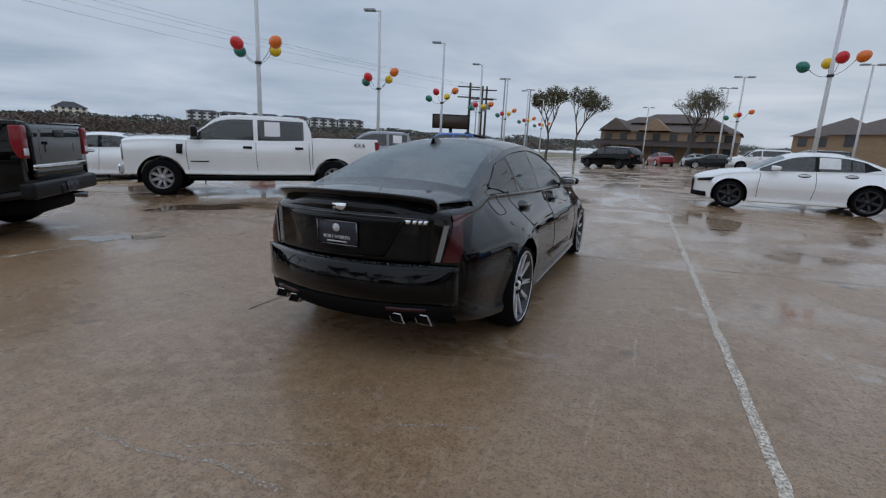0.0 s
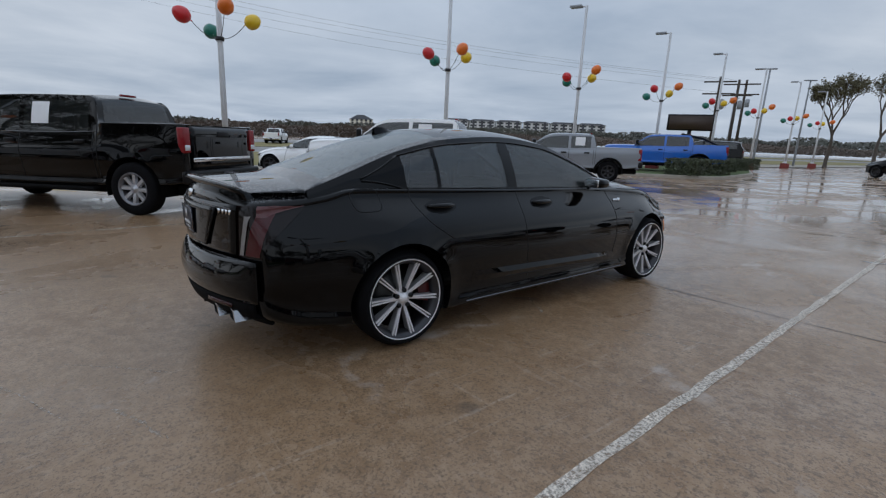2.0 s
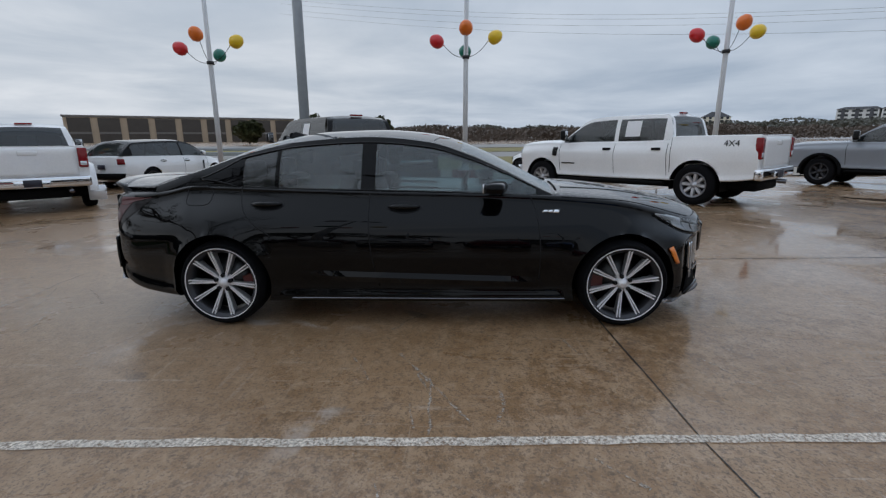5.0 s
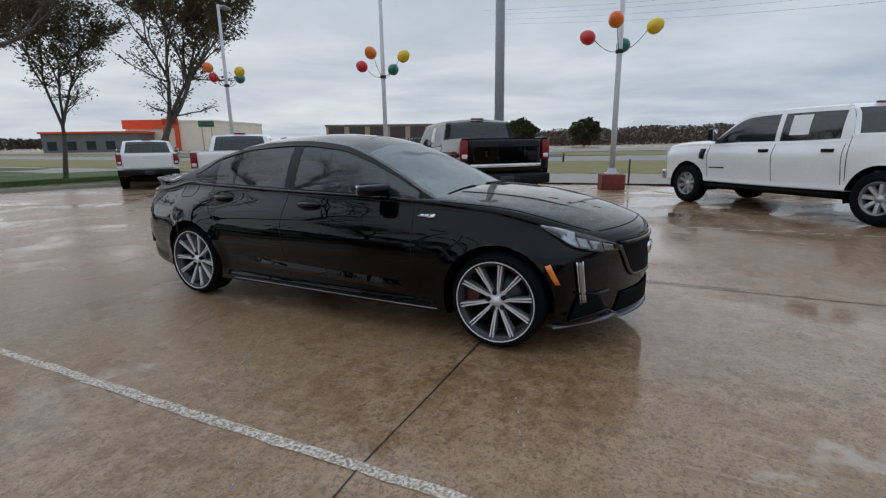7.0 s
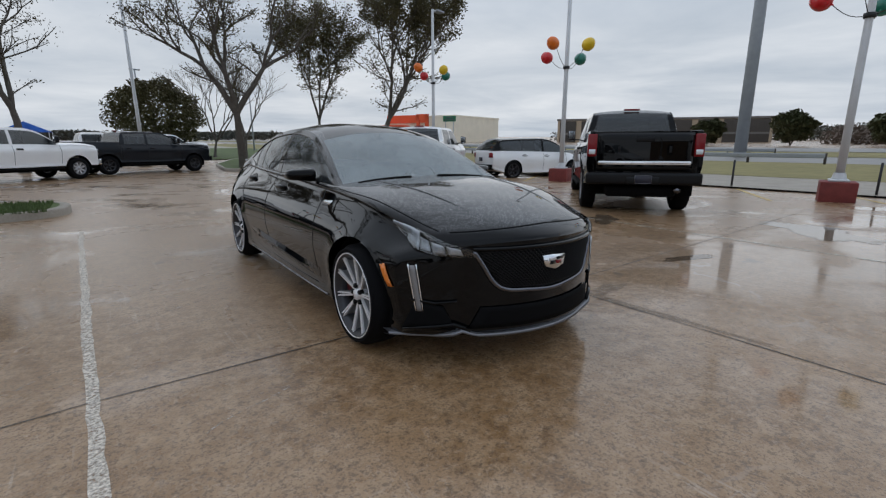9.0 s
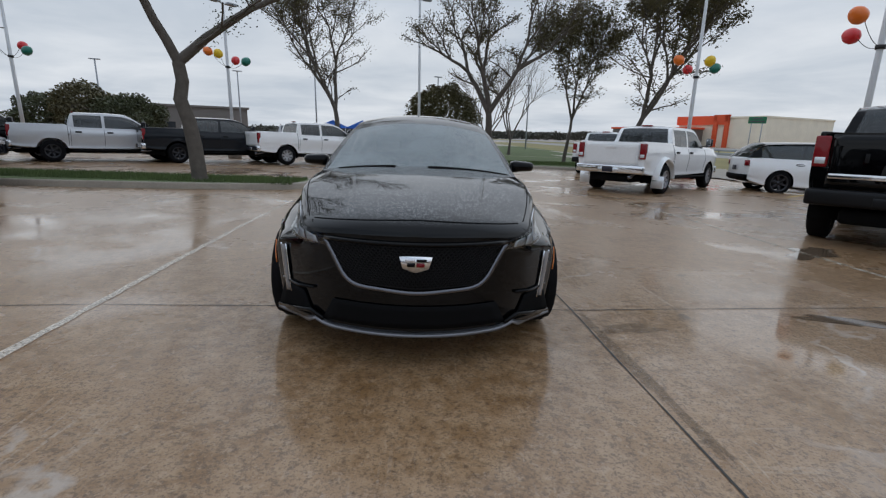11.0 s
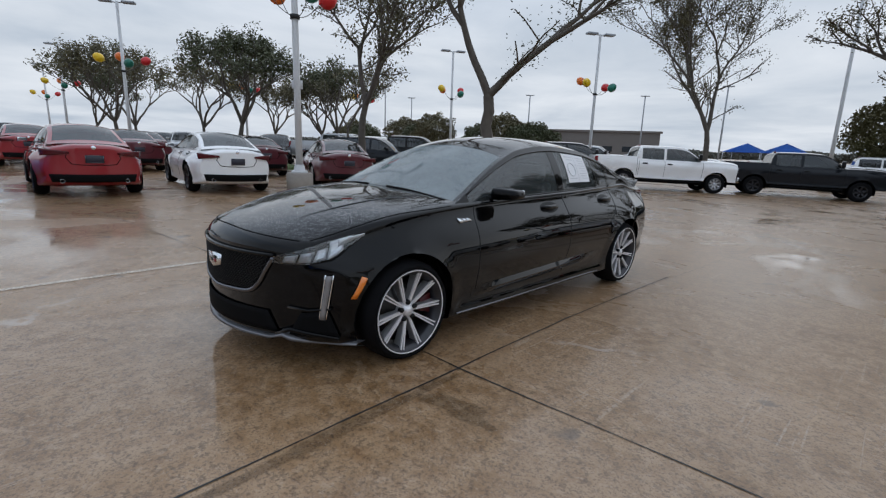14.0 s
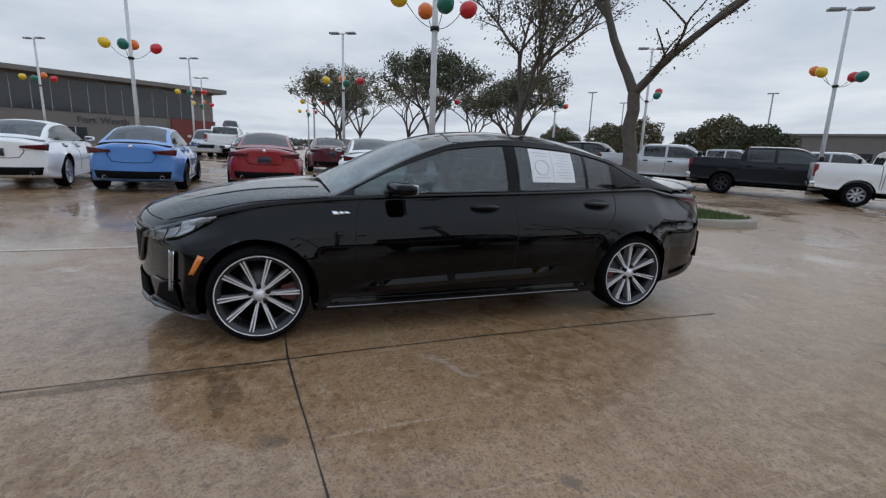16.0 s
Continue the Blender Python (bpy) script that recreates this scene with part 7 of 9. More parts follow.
def rounded(corners, r=0.8, n=6):
    """A plan outline with its corners rounded."""
    out = []
    m = len(corners)
    for i in range(m):
        p, a, b = Vector(corners[i]), Vector(corners[i - 1]), Vector(corners[(i + 1) % m])
        u, v = (a - p), (b - p)
        rr = min(r, u.length * 0.45, v.length * 0.45)
        p0, p1 = p + u.normalized() * rr, p + v.normalized() * rr
        for k in range(n + 1):
            t = k / n
            q = p0 * (1 - t) ** 2 + p * 2 * t * (1 - t) + p1 * t * t
            out.append((q.x, q.y))
        L = (p1 - Vector(corners[(i + 1) % m])).length
        nx = Vector(corners[(i + 1) % m])
        if L > 3:
            k = int(L / 1.5)
            for j in range(1, k):
                q = p1.lerp(nx, j / k)
                if (nx - q).length > r * 1.1:
                    out.append((q.x, q.y))
    return out


def grass_blades(name, inside, x0, x1, y0, y1, n, seed, lift=0.14, h=0.06):
    """Short turf blades over an area of the plan."""
    rnd = random.Random(seed)
    bm = bmesh.new()
    while n > 0:
        x, y = rnd.uniform(x0, x1), rnd.uniform(y0, y1)
        n -= 1
        if not inside(x, y):
            continue
        z = gz(x, y) + lift
        a = rnd.uniform(0, math.tau)
        w, hh = rnd.uniform(0.006, 0.014), h * rnd.uniform(0.5, 1.4)
        lx, ly = rnd.uniform(-0.03, 0.03), rnd.uniform(-0.03, 0.03)
        bm.faces.new([bm.verts.new((x - w * math.cos(a), y - w * math.sin(a), z - 0.01)), bm.verts.new((x + w * math.cos(a), y + w * math.sin(a), z - 0.01)), bm.verts.new((x + lx, y + ly, z + hh))])
    return tagged(part(name, bm, GRASS_BLADE, smooth=False), "short green turf blades on a kerbed island", "grass", kind="stuff")


GRASS_BLADE = bsdf_material("grass_blade", (0.085, 0.125, 0.035), rough=0.8, var=0.45, scale=1.5)


def flat_sheet(name, x0, x1, y0, y1, lift, mat, label, cat, nx=6, ny=20, kind="structure"):
    bm = bmesh.new()
    grid(bm, lambda u, v: Vector((x0 + (x1 - x0) * u, y0 + (y1 - y0) * v, gz(x0 + (x1 - x0) * u, y0 + (y1 - y0) * v) + lift)), nx, ny)
    bmesh.ops.recalc_face_normals(bm, faces=bm.faces[:])
    return tagged(part(name, bm, mat), label, cat, kind=kind)


def guard_rail(x, y0, y1, seed=0):
    r = thing("guard_rail", "weathered galvanised steel guard rail beside the road", "guard rail", "guard rails", pose(0, 0, 0))
    bm = bmesh.new()
    ys = [y0 + (y1 - y0) * i / 30 for i in range(31)]
    rows = [[bm.verts.new((x + dx, y, gz(x, y) + dz)) for dx, dz in ((0, 0.42), (0.05, 0.48), (0.0, 0.55), (0.05, 0.62), (0, 0.70))] for y in ys]
    for a, b in zip(rows, rows[1:]):
        for j in range(4):
            bm.faces.new((a[j], a[j + 1], b[j + 1], b[j]))
    part("rail_beam", bm, POLE_GREY, r)
    n = int((y1 - y0) / 4)
    for i in range(n + 1):
        y = y0 + (y1 - y0) * i / n
        bm = bmesh.new()
        box(bm, x - 0.12, x - 0.01, y - 0.06, y + 0.06, gz(x, y) - 0.05, gz(x, y) + 0.72)
        part("rail_post", bm, WOOD_POLE, r)
    return r

# ---- the lot: paint lines and joints ----
bm = bmesh.new()
rnd = random.Random(4)
strip(bm, 2.295, 2.355, -4.6, 6.5, 0.004, 0.12, 0.012, 3)
for v in bm.verts:
    v.co.x += -0.040 * v.co.y - 0.025 + rnd.uniform(-0.006, 0.006)
tagged(part("bay_line", bm, LINE_PAINT, smooth=False), "worn white painted parking bay line", "line", kind="structure")


def joint(name, pts, w=0.006):
    bm = bmesh.new()
    rows = []
    for i in range(len(pts) - 1):
        a, b = Vector(pts[i]), Vector(pts[i + 1])
        n = max(2, int((b - a).length / 0.25))
        for k in range(n + (1 if i == len(pts) - 2 else 0)):
            p = a.lerp(b, k / n)
            d = (b - a).normalized()
            q = Vector((-d.y, d.x)) * w * (0.7 + 0.6 * noise.noise((p.x * 2, p.y * 2, 7.0)))
            jit = 0.010 * noise.noise((p.x * 1.7, p.y * 1.7, 3.0))
            rows.append([bm.verts.new((p.x + q.x * s + jit, p.y + q.y * s + jit, gz(p.x, p.y) + 0.003)) for s in (-1, 1)])
    for a, b in zip(rows, rows[1:]):
        bm.faces.new((a[0], a[1], b[1], b[0]))
    return tagged(part(name, bm, JOINT, smooth=False), "dark sealed joint between lot slabs", "joint", kind="structure")


joint("slab_joint_1", [(-1.17, -2.2), (-1.14, 0.0), (-1.17, 1.3), (-1.22, 3.2), (-1.40, 14.0)], 0.008)
joint("slab_joint_2", [(-9.5, 0.62), (-3.5, 1.13), (-2.2, 1.23), (-1.16, 1.32), (0.82, 1.35), (2.25, 1.40), (6.5, 1.85)])
joint("slab_joint_3", [(-9.5, 6.6), (7.0, 7.3)])

# pale scrapes and an old crack in the slabs
SCARS = [
    ([(-1.30, -6.5), (-1.27, -3.8), (-1.22, -2.3)], 0.007),
    ([(-0.59, -3.75), (-0.14, -3.73), (-0.01, -3.71), (0.11, -3.67), (0.24, -3.65), (0.44, -3.67), (0.54, -3.66)], 0.02),
    ([(-0.05, -3.64), (0.29, -3.44), (0.67, -3.27)], 0.01),
    ([(-0.01, -3.28), (0.21, -3.03), (0.45, -2.79)], 0.01),
    ([(0.74, -3.05), (1.14, -2.88)], 0.014),
    ([(0.1, -3.67), (0.19, -3.72)], 0.01),
    ([(1.39, -0.09), (1.83, 0.17), (2.16, 0.36)], 0.01),
    ([(1.85, 0.52), (2.14, 0.49)], 0.01),
    ([(1.01, 0.96), (1.34, 1.05)], 0.008),
    ([(1.4, 1.79), (1.64, 1.89), (1.83, 1.99)], 0.006),
    ([(1.97, 0.04), (2.21, 0.09)], 0.01),
    ([(2.39, 0.87), (2.57, 1.04)], 0.012),
    ([(0.99, -0.21), (0.66, -0.01)], 0.012),
    ([(1.71, 0.13), (2.26, 0.15)], 0.008),
    ([(1.65, 0.05), (1.99, 0.16)], 0.007),
    ([(1.47, -0.36), (1.73, -0.24)], 0.008),
    ([(2.5, -0.07), (2.68, -0.0)], 0.01),
]
for k, (pts, w) in enumerate(SCARS):
    bm = bmesh.new()
    rows = []
    for i in range(len(pts) - 1):
        a, b = Vector(pts[i]), Vector(pts[i + 1])
        n = max(2, int((b - a).length / 0.04))
        d = (b - a).normalized()
        for j in range(n + (1 if i == len(pts) - 2 else 0)):
            p = a.lerp(b, j / n)
            q = Vector((-d.y, d.x)) * w * (0.75 + 0.9 * noise.noise((p.x * 9, p.y * 9, 2.0 + k)))
            jit = 0.035 * noise.noise((p.x * 5, p.y * 5, 5.0 + k))
            rows.append([bm.verts.new((p.x + q.x * s_ + jit, p.y + q.y * s_ + jit, gz(p.x, p.y) + 0.0025)) for s_ in (-1, 1)])
    for a, b in zip(rows, rows[1:]):
        bm.faces.new((a[0], a[1], b[1], b[0]))
    tagged(part("scrape_mark", bm, SCAR, smooth=False), "pale scrape in the worn lot surface", "scrape", "scrape marks", kind="structure")

bm = bmesh.new()
strip(bm, -4.89, -4.81, -6.0, 6.0, 0.004, 0.15, 0.012, 9)
tagged(part("bay_line", bm, FAINT_PAINT, smooth=False), "faded pale parking bay line", "line", kind="structure")


def puddle(x, y, rx, ry, seed, yaw=0.0, mat=None, name="puddle", label="shallow rain puddle on the lot"):
    """A thin sheet of standing water with a ragged edge."""
    bm = bmesh.new()
    lay = bm.verts.layers.float.new("depth")
    n = 64
    ring = []
    for i in range(n):
        a = i * math.tau / n
        k = 1 + 0.55 * noise.noise((math.cos(a) * 1.6 + seed, math.sin(a) * 1.6, seed * 0.7)) + 0.22 * noise.noise((math.cos(a) * 6 + seed, math.sin(a) * 6, 2.0))
        px, py = rx * k * math.cos(a), ry * k * math.sin(a)
        c, s_ = math.cos(radians(yaw)), math.sin(radians(yaw))
        qx, qy = x + px * c - py * s_, y + px * s_ + py * c
        ring.append(bm.verts.new((qx, qy, gz(qx, qy) + 0.002)))
    mid = bm.verts.new((x, y, gz(x, y) + 0.002))
    mid[lay] = 1.0
    inner = []
    for v in ring:
        v[lay] = 0.0
        q = mid.co.lerp(v.co, 0.6)
        w = bm.verts.new((q.x, q.y, gz(q.x, q.y) + 0.002))
        w[lay] = 0.75
        inner.append(w)
    for i in range(n):
        j = (i + 1) % n
        bm.faces.new((mid, inner[i], inner[j]))
        bm.faces.new((inner[i], ring[i], ring[j], inner[j]))
    return tagged(part(name, bm, mat or PUDDLE), label, name.split("_")[-1], name + "s", kind="structure")


puddle(-3.3, 1.45, 0.42, 0.10, 2.0, -14)
puddle(-1.25, 2.2, 1.0, 0.05, 13.0, 93, STAIN, "silt_stain", "dark damp silt along the slab joint")
puddle(-1.48, 1.66, 0.26, 0.11, 3.0, 8, STAIN, "silt_stain", "dark damp silt patch on the slab")
puddle(2.15, 4.75, 0.22, 0.06, 4.0, 8)
puddle(2.90, 4.88, 0.30, 0.07, 5.0, 8)
puddle(-5.2, 10.3, 2.4, 0.30, 6.0, 35)
puddle(-4.6, 8.6, 1.6, 0.16, 7.0, 28)
puddle(-6.6, 1.6, 1.2, 0.5, 10.0, 60)
puddle(-5.0, -1.0, 0.6, 0.3, 11.0, 40)

# ---- the parked vehicles ----
sheet_on_window(HERO, HC, 1.0, -1, -0.955, -0.555)
TRUCK_YAW = 132.2
ram_black, rb, rc = pickup("black_pickup", "gloss black heavy-duty mega-cab pickup with chrome tailgate strip", BLACK_PAINT, wb=4.28, front=0.95, rear=1.02, cab=3.05, r=0.45, half=1.02, hood=1.38, belt=1.36, rail=1.53, roof=2.04, style="chrome", bumper=BLACK_TRIM, m=place(-8.36, -3.08, TRUCK_YAW))
bm = bmesh.new()
box(bm, -0.80, 0.80, rb.y0 - 0.03, rb.y0 - 0.005, 0.92, 0.99, 0.01, 2)
part("gate_strip", bm, CHROME, ram_black, "chrome strip across the tailgate")
for x in (-0.34, 0.0, 0.34):
    bm = bmesh.new()
    box(bm, x - 0.13, x + 0.13, rb.y0 - 0.024, rb.y0 - 0.008, 1.13, 1.27, 0.012, 2)
    part("gate_mark", bm, BLACK_TRIM, ram_black, "plain raised mark on the tailgate")
ford, fb, fc = pickup("white_pickup", "white crew-cab heavy-duty pickup with silver wheels on wet concrete", WHITE_PAINT, wb=3.95, front=0.88, rear=1.15, cab=2.80, r=0.425, style="chrome", m=place(-8.0, 4.53, TRUCK_YAW))
for s, ry in ((1, 90), (-1, -90)):
    p = fb.side(-2.55, 1.26, 0.008)
    text_part("bed_lettering", "4X4", 0.17, 0.003, BLACK_TRIM, ford, Matrix.Translation((s * p.x, -2.62, 1.26)) @ pose(0, 0, 0, 90, 0, ry))
for s in (1, -1):
    bm = quad_patch(lambda y, z: (lambda p: Vector((s * p.x, p.y, p.z)))(fb.side(y, z, 0.008)), (1.62, 1.00), (1.50, 0.98), (1.48, 1.20), (1.62, 1.20), 3, 4, 0.02)
    part("fender_vent", bm, BLACK_TRIM, ford, "black fender vent")
    bm = quad_patch(lambda y, z: (lambda p: Vector((s * p.x, p.y, p.z)))(fb.side(y, z, 0.006)), (1.34, 0.80), (0.95, 0.80), (0.95, 0.825), (1.34, 0.825), 3, 1, 0.004)
    part("door_badge", bm, BLACK_TRIM, ford)
pickup("grey_pickup", "cement-grey midsize crew-cab pickup with black wheel flares", GREY_PAINT, wb=3.57, front=0.92, rear=1.1, half=0.94, hood=1.20, belt=1.20, rail=1.28, roof=1.80, cab=2.45, r=0.39, style="dark", bumper=BLACK_TRIM, flares=BLACK_MATTE, m=place(-9.12, 12.45, TRUCK_YAW - 8))
blue, bb, bc_ = pickup("blue_pickup", "bright blue off-road crew-cab pickup with a black bed rack", BLUE_PAINT, wb=3.7, front=0.95, rear=1.2, half=1.06, r=0.44, style="dark", bumper=BLACK_TRIM, flares=BLACK_MATTE, sticker=False, m=place(-10.0, 21.6, TRUCK_YAW - 18, 0.10))
for x in (-0.7, 0.7):
    bm = bmesh.new()
    tube(bm, [(x, -0.95, 1.95), (x, -1.9, 1.75), (x, -2.6, 1.42)], 0.045, 8)
    part("bed_rack_bar", bm, BLACK_TRIM, blue)
bm = bmesh.new()
tube(bm, [(-0.75, -1.0, 1.42), (-0.7, -0.95, 1.95), (0.7, -0.95, 1.95), (0.75, -1.0, 1.42)], 0.045, 8)
part("bed_rack_hoop", bm, BLACK_TRIM, blue)
suv("black_offroader", "boxy black four-wheel drive with a window sheet", BLACK_PAINT, wb=2.9, front=0.75, rear=0.85, half=0.94, hood=1.25, belt=1.28, roof=1.86, r=0.42, slope=0.08, m=place(-11.4, 29.5, TRUCK_YAW - 22, 0.08))
pickup("white_dually_pickup", "white dual-rear-wheel crew-cab pickup with mud flaps", WHITE_PAINT, wb=4.08, front=1.0, rear=1.27, cab=2.75, r=0.41, style="chrome", sticker=False, dually=True, m=place(-7.70, -10.77, TRUCK_YAW))
pickup("white_offroad_pickup", "white wide-body pickup with a black tailgate band beside grass", WHITE_PAINT, wb=3.7, front=0.95, rear=1.2, half=1.05, r=0.43, style="dark", bumper=BLACK_TRIM, sticker=False, m=place(-9.24, -18.80, TRUCK_YAW + 16))
small_sedan("white_sedan", "white sedan with black wheels parked behind the white pickup", WHITE_PAINT, "dark", place(-14.4, 4.2, TRUCK_YAW + 4), plate_shown=False)
suv("white_suv", "white sport SUV with a black roof behind the black pickup", WHITE_PAINT, wb=2.92, black_roof=True, m=place(-13.1, -10.7, 77, -0.06))
pickup("white_pickup", "white crew-cab pickup on the road beyond the grass", WHITE_PAINT, wb=3.74, style="dark", sticker=False, m=place(-59.4, 17.5, 60))

# sedans facing away along the display row
SEDAN_GAP = 2.44 + 0.02
for nm, lab, pt, x, y, yaw, st in (
        ("white_sedan", "white sport sedan with black wheels, tail to the lot", WHITE_PAINT, 8.10, -1.15, -97, "dark"),
        ("red_sedan", "dark red sport sedan, tail to the lot", RED_PAINT, 8.24, 1.53, -92, "dark"),
        ("blue_sedan", "sky-blue metallic sport sedan with a boot spoiler", SKY_PAINT, 7.45, 4.10, -88, "dark"),
        ("maroon_sedan", "maroon sport sedan beside a light pole", MAROON_PAINT, 8.35, -4.35, -112, "silver"),
        ("white_sedan", "white sport sedan with silver wheels, tail to the lot", WHITE_PAINT, 7.7, 6.45, -86, "silver")):
    fx, fy = -math.sin(radians(yaw)), math.cos(radians(yaw))
    cx, cy = x + fx * SEDAN_GAP, y + fy * SEDAN_GAP
    s_, _b, sc_ = small_sedan(nm, lab, pt, st, place(cx, cy, yaw), plate_shown=nm != "blue_sedan")
    if nm == "maroon_sedan":
        sheet_on_window(s_, sc_, 0.943, 1)
    if nm == "blue_sedan":
        bm = bmesh.new()
        tube(bm, [(x, _b.y0 + _b.bow(x, _b.y0) + 0.03, 1.045 - 0.03 * abs(x / 0.55) ** 3) for x in [-0.55 + 1.1 * i / 16 for i in range(17)]], [0.006 + 0.012 * math.sin(math.pi * i / 16) for i in range(17)], 6)
        part("boot_spoiler", bm, GLOSS_BLACK, s_, "thin black boot lip spoiler")
ws_, wsb, wsc = small_sedan("white_sedan", "white sport sedan with black wheels, parked across the lane", WHITE_PAINT, "dark", place(4.80, 9.85, 90))
sheet_on_window(ws_, wsc, 0.943, -1)

# pickups beyond the tree island
def truck_row(x, y, yaw, paint, label, nm, style="silver", **kw):
    return pickup(nm, label, paint, wb=3.74, front=0.95, rear=1.2, half=0.99, hood=1.29, belt=1.26, rail=1.38, roof=1.88, cab=2.6, r=0.40, style=style, sticker=False, m=place(x, y, yaw), **kw)


truck_row(5.0, -18.4, 128, WHITE_PAINT, "white crew-cab pickup with chrome bumper", "white_pickup", "chrome")
truck_row(9.0, -17.2, 128, DARK_PAINT, "charcoal crew-cab pickup beyond the grass strip", "charcoal_pickup", "dark")
truck_row(12.9, -15.8, 128, SILVER_PAINT, "silver crew-cab pickup with dark wheels", "silver_pickup", "dark")
truck_row(16.8, -14.2, 128, BLACK_PAINT, "black crew-cab pickup beyond the grass strip", "black_pickup", "silver")
truck_row(20.8, -12.6, 128, SILVER_PAINT, "silver crew-cab pickup with chrome wheels", "silver_pickup", "chrome")
truck_row(0.6, -22.4, 112, DARK_PAINT, "dark navy crew-cab pickup with black wheels", "navy_pickup", "dark", bumper=BLACK_TRIM)

# north side
suv("black_suv", "black compact SUV across the lane", BLACK_PAINT, m=place(-2.05, 35.4, 62))
suv("white_fullsize_suv", "white full-size SUV parked by the far row", WHITE_PAINT, wb=3.0, half=1.0, hood=1.25, belt=1.25, roof=1.9, r=0.42, m=place(9.4, 44.5, 95), slope=0.15)
suv("dark_suv", "dark full-size SUV parked by the far row", DARK_PAINT, wb=3.0, half=1.0, hood=1.25, belt=1.25, roof=1.9, r=0.42, m=place(12.2, 40.5, 95), slope=0.15)
small_sedan("dark_sedan", "dark sedan in the far row", DARK_PAINT, "silver", place(6.0, 47.5, 95))
small_sedan("red_sedan", "red sedan in the far row", RED_PAINT, "silver", place(1.5, 52.5, 20))
small_sedan("silver_sedan", "silver sedan in the far row", SILVER_PAINT, "silver", place(5.0, 54.5, 20))

# ---- light poles with balloons ----
for i, y in enumerate((-16.3, -7.85, 0.40, 8.43, 16.37, 24.0, 32.0, 40.0, 49.0, 58.0)):
    light_pole(-11.72 - max(0, i - 5) * 0.35, y, 3.98 if i else 4.3, 7.65, heads=1, base="red", yaw=200)
light_pole(8.0, -2.62, 4.15, 7.6, 2, sign=True, yaw=60)
for x, y in ((9.7, -20.6), (19.3, -19.7), (25.3, -2.8), (20.1, 6.7), (38.5, 16.5), (41.0, 7.3), (42.0, -2.5), (29.5, -20.0), (33.0, -12.0), (54.0, 8.0), (56.0, -3.0)):
    light_pole(x, y, 4.45 if y < -10 else 4.25, 7.4, 2, yaw=60)
light_pole(0.27, -28.4, 4.3, 10.0, 2, balloons=False, yaw=20, radius=0.10)
light_pole(7.07, 18.0, 4.28, 7.4, 2, yaw=30)
for x, y in ((7.1, 42.8), (6.7, 49.9), (-0.9, 70.0), (14.1, 38.4)):
    light_pole(x, y, 4.1, 7.7, 2, yaw=10, balloons=(x == 7.1))

# ---- islands, trees ----
ISL1 = rounded([(2.72, -6.55), (2.72, -8.35), (26.0, -8.6), (26.0, -5.9), (8.3, -5.75), (5.0, -6.05)], 0.8)
raised_island("island_1", ISL1, "kerbed strip of green grass with trees")
ISL2 = rounded([(-2.6, -20.9), (-6.9, -20.3), (-10.2, -18.6), (-17.0, -22.0), (-17.0, -34.0), (-6.0, -36.0), (-3.2, -27.0)], 1.0)
raised_island("island_2", ISL2, "kerbed corner of green grass with trees")
ISL3 = rounded([(-5.9, 19.3), (-9.0, 17.2), (-14.0, 20.0), (-14.0, 30.0), (-10.2, 34.0), (-7.0, 26.0)], 0.9)
raised_island("island_3", ISL3, "kerbed planting bed with clipped hedges")
grass_blades("island_grass", lambda x, y: -8.15 < y < -6.35, 3.0, 16.0, -8.2, -6.2, 26000, 5, h=0.07)
grass_blades("island_grass", lambda x, y: True, -13.0, -4.4, -25.5, -21.6, 16000, 6, h=0.09)

T1 = "leaning live tree with a forked dark trunk and thin leaves"
tree(T1, 5.20, -6.75, 11, 8.6, 2.7, 0.55, 5, 5000, 0.036, twigs=0.4, thick=0.18, path=[(0, 0, 0.2), (0.03, 0.02, 0.9), (0.11, 0.02, 1.5), (0.25, 0.02, 1.95), (0.17, 0.0, 2.35), (0.22, 0.0, 2.75)], ways=[((0.5, 0.1, 0.9), 2.3), ((-0.72, -0.15, 0.62), 2.0)])
tree("broad tree with olive leaves on a grass strip", 11.35, -7.1, 23, 7.2, 2.5, 0.62, 5, 9000, 0.06, LEAF_OLIVE, twigs=0.5, lean=(-0.08, 0.05), thick=0.16)
tree("round leafy tree on a grass strip", 22.6, -6.9, 31, 6.0, 1.9, 0.66, 5, 9000, 0.085, LEAF, thick=0.17, limbs=4)
tree("small slender tree beyond the strip", 17.5, -10.5, 37, 5.2, 1.9, 0.6, 4, 1800, 0.06, LEAF_OLIVE, thick=0.09)
tree("upright tree with fine twigs and sparse brown leaves", 5.1, -24.1, 41, 9.4, 2.6, 0.44, 6, 16000, 0.06, LEAF_OLIVE, twigs=0.7, lean=(-0.10, 0.0), thick=0.19, kids=(2, 3, 3))
tree("wide tree with a pale forked trunk on a grass corner", -3.75, -22.1, 53, 8.8, 2.7, 0.52, 5, 9500, 0.06, LEAF_OLIVE, twigs=0.6, thick=0.24, ways=[((0.58, 0.0, 0.82), 2.5), ((-0.50, 0.1, 0.86), 2.6), ((0.05, 0.3, 0.95), 2.2)])
tree("slim leaning tree with dense top", -9.0, -25.6, 61, 8.4, 2.6, 0.46, 5, 15000, 0.08, LEAF_OLIVE, twigs=0.7, droop=0.02, kids=(3, 3, 3), lean=(-0.10, 0.05), thick=0.13)
tree("dark leafy tree with a mossy trunk", -10.9, -20.9, 67, 8.6, 2.7, 0.36, 6, 18000, 0.08, LEAF_OLIVE, twigs=0.5, thick=0.20)
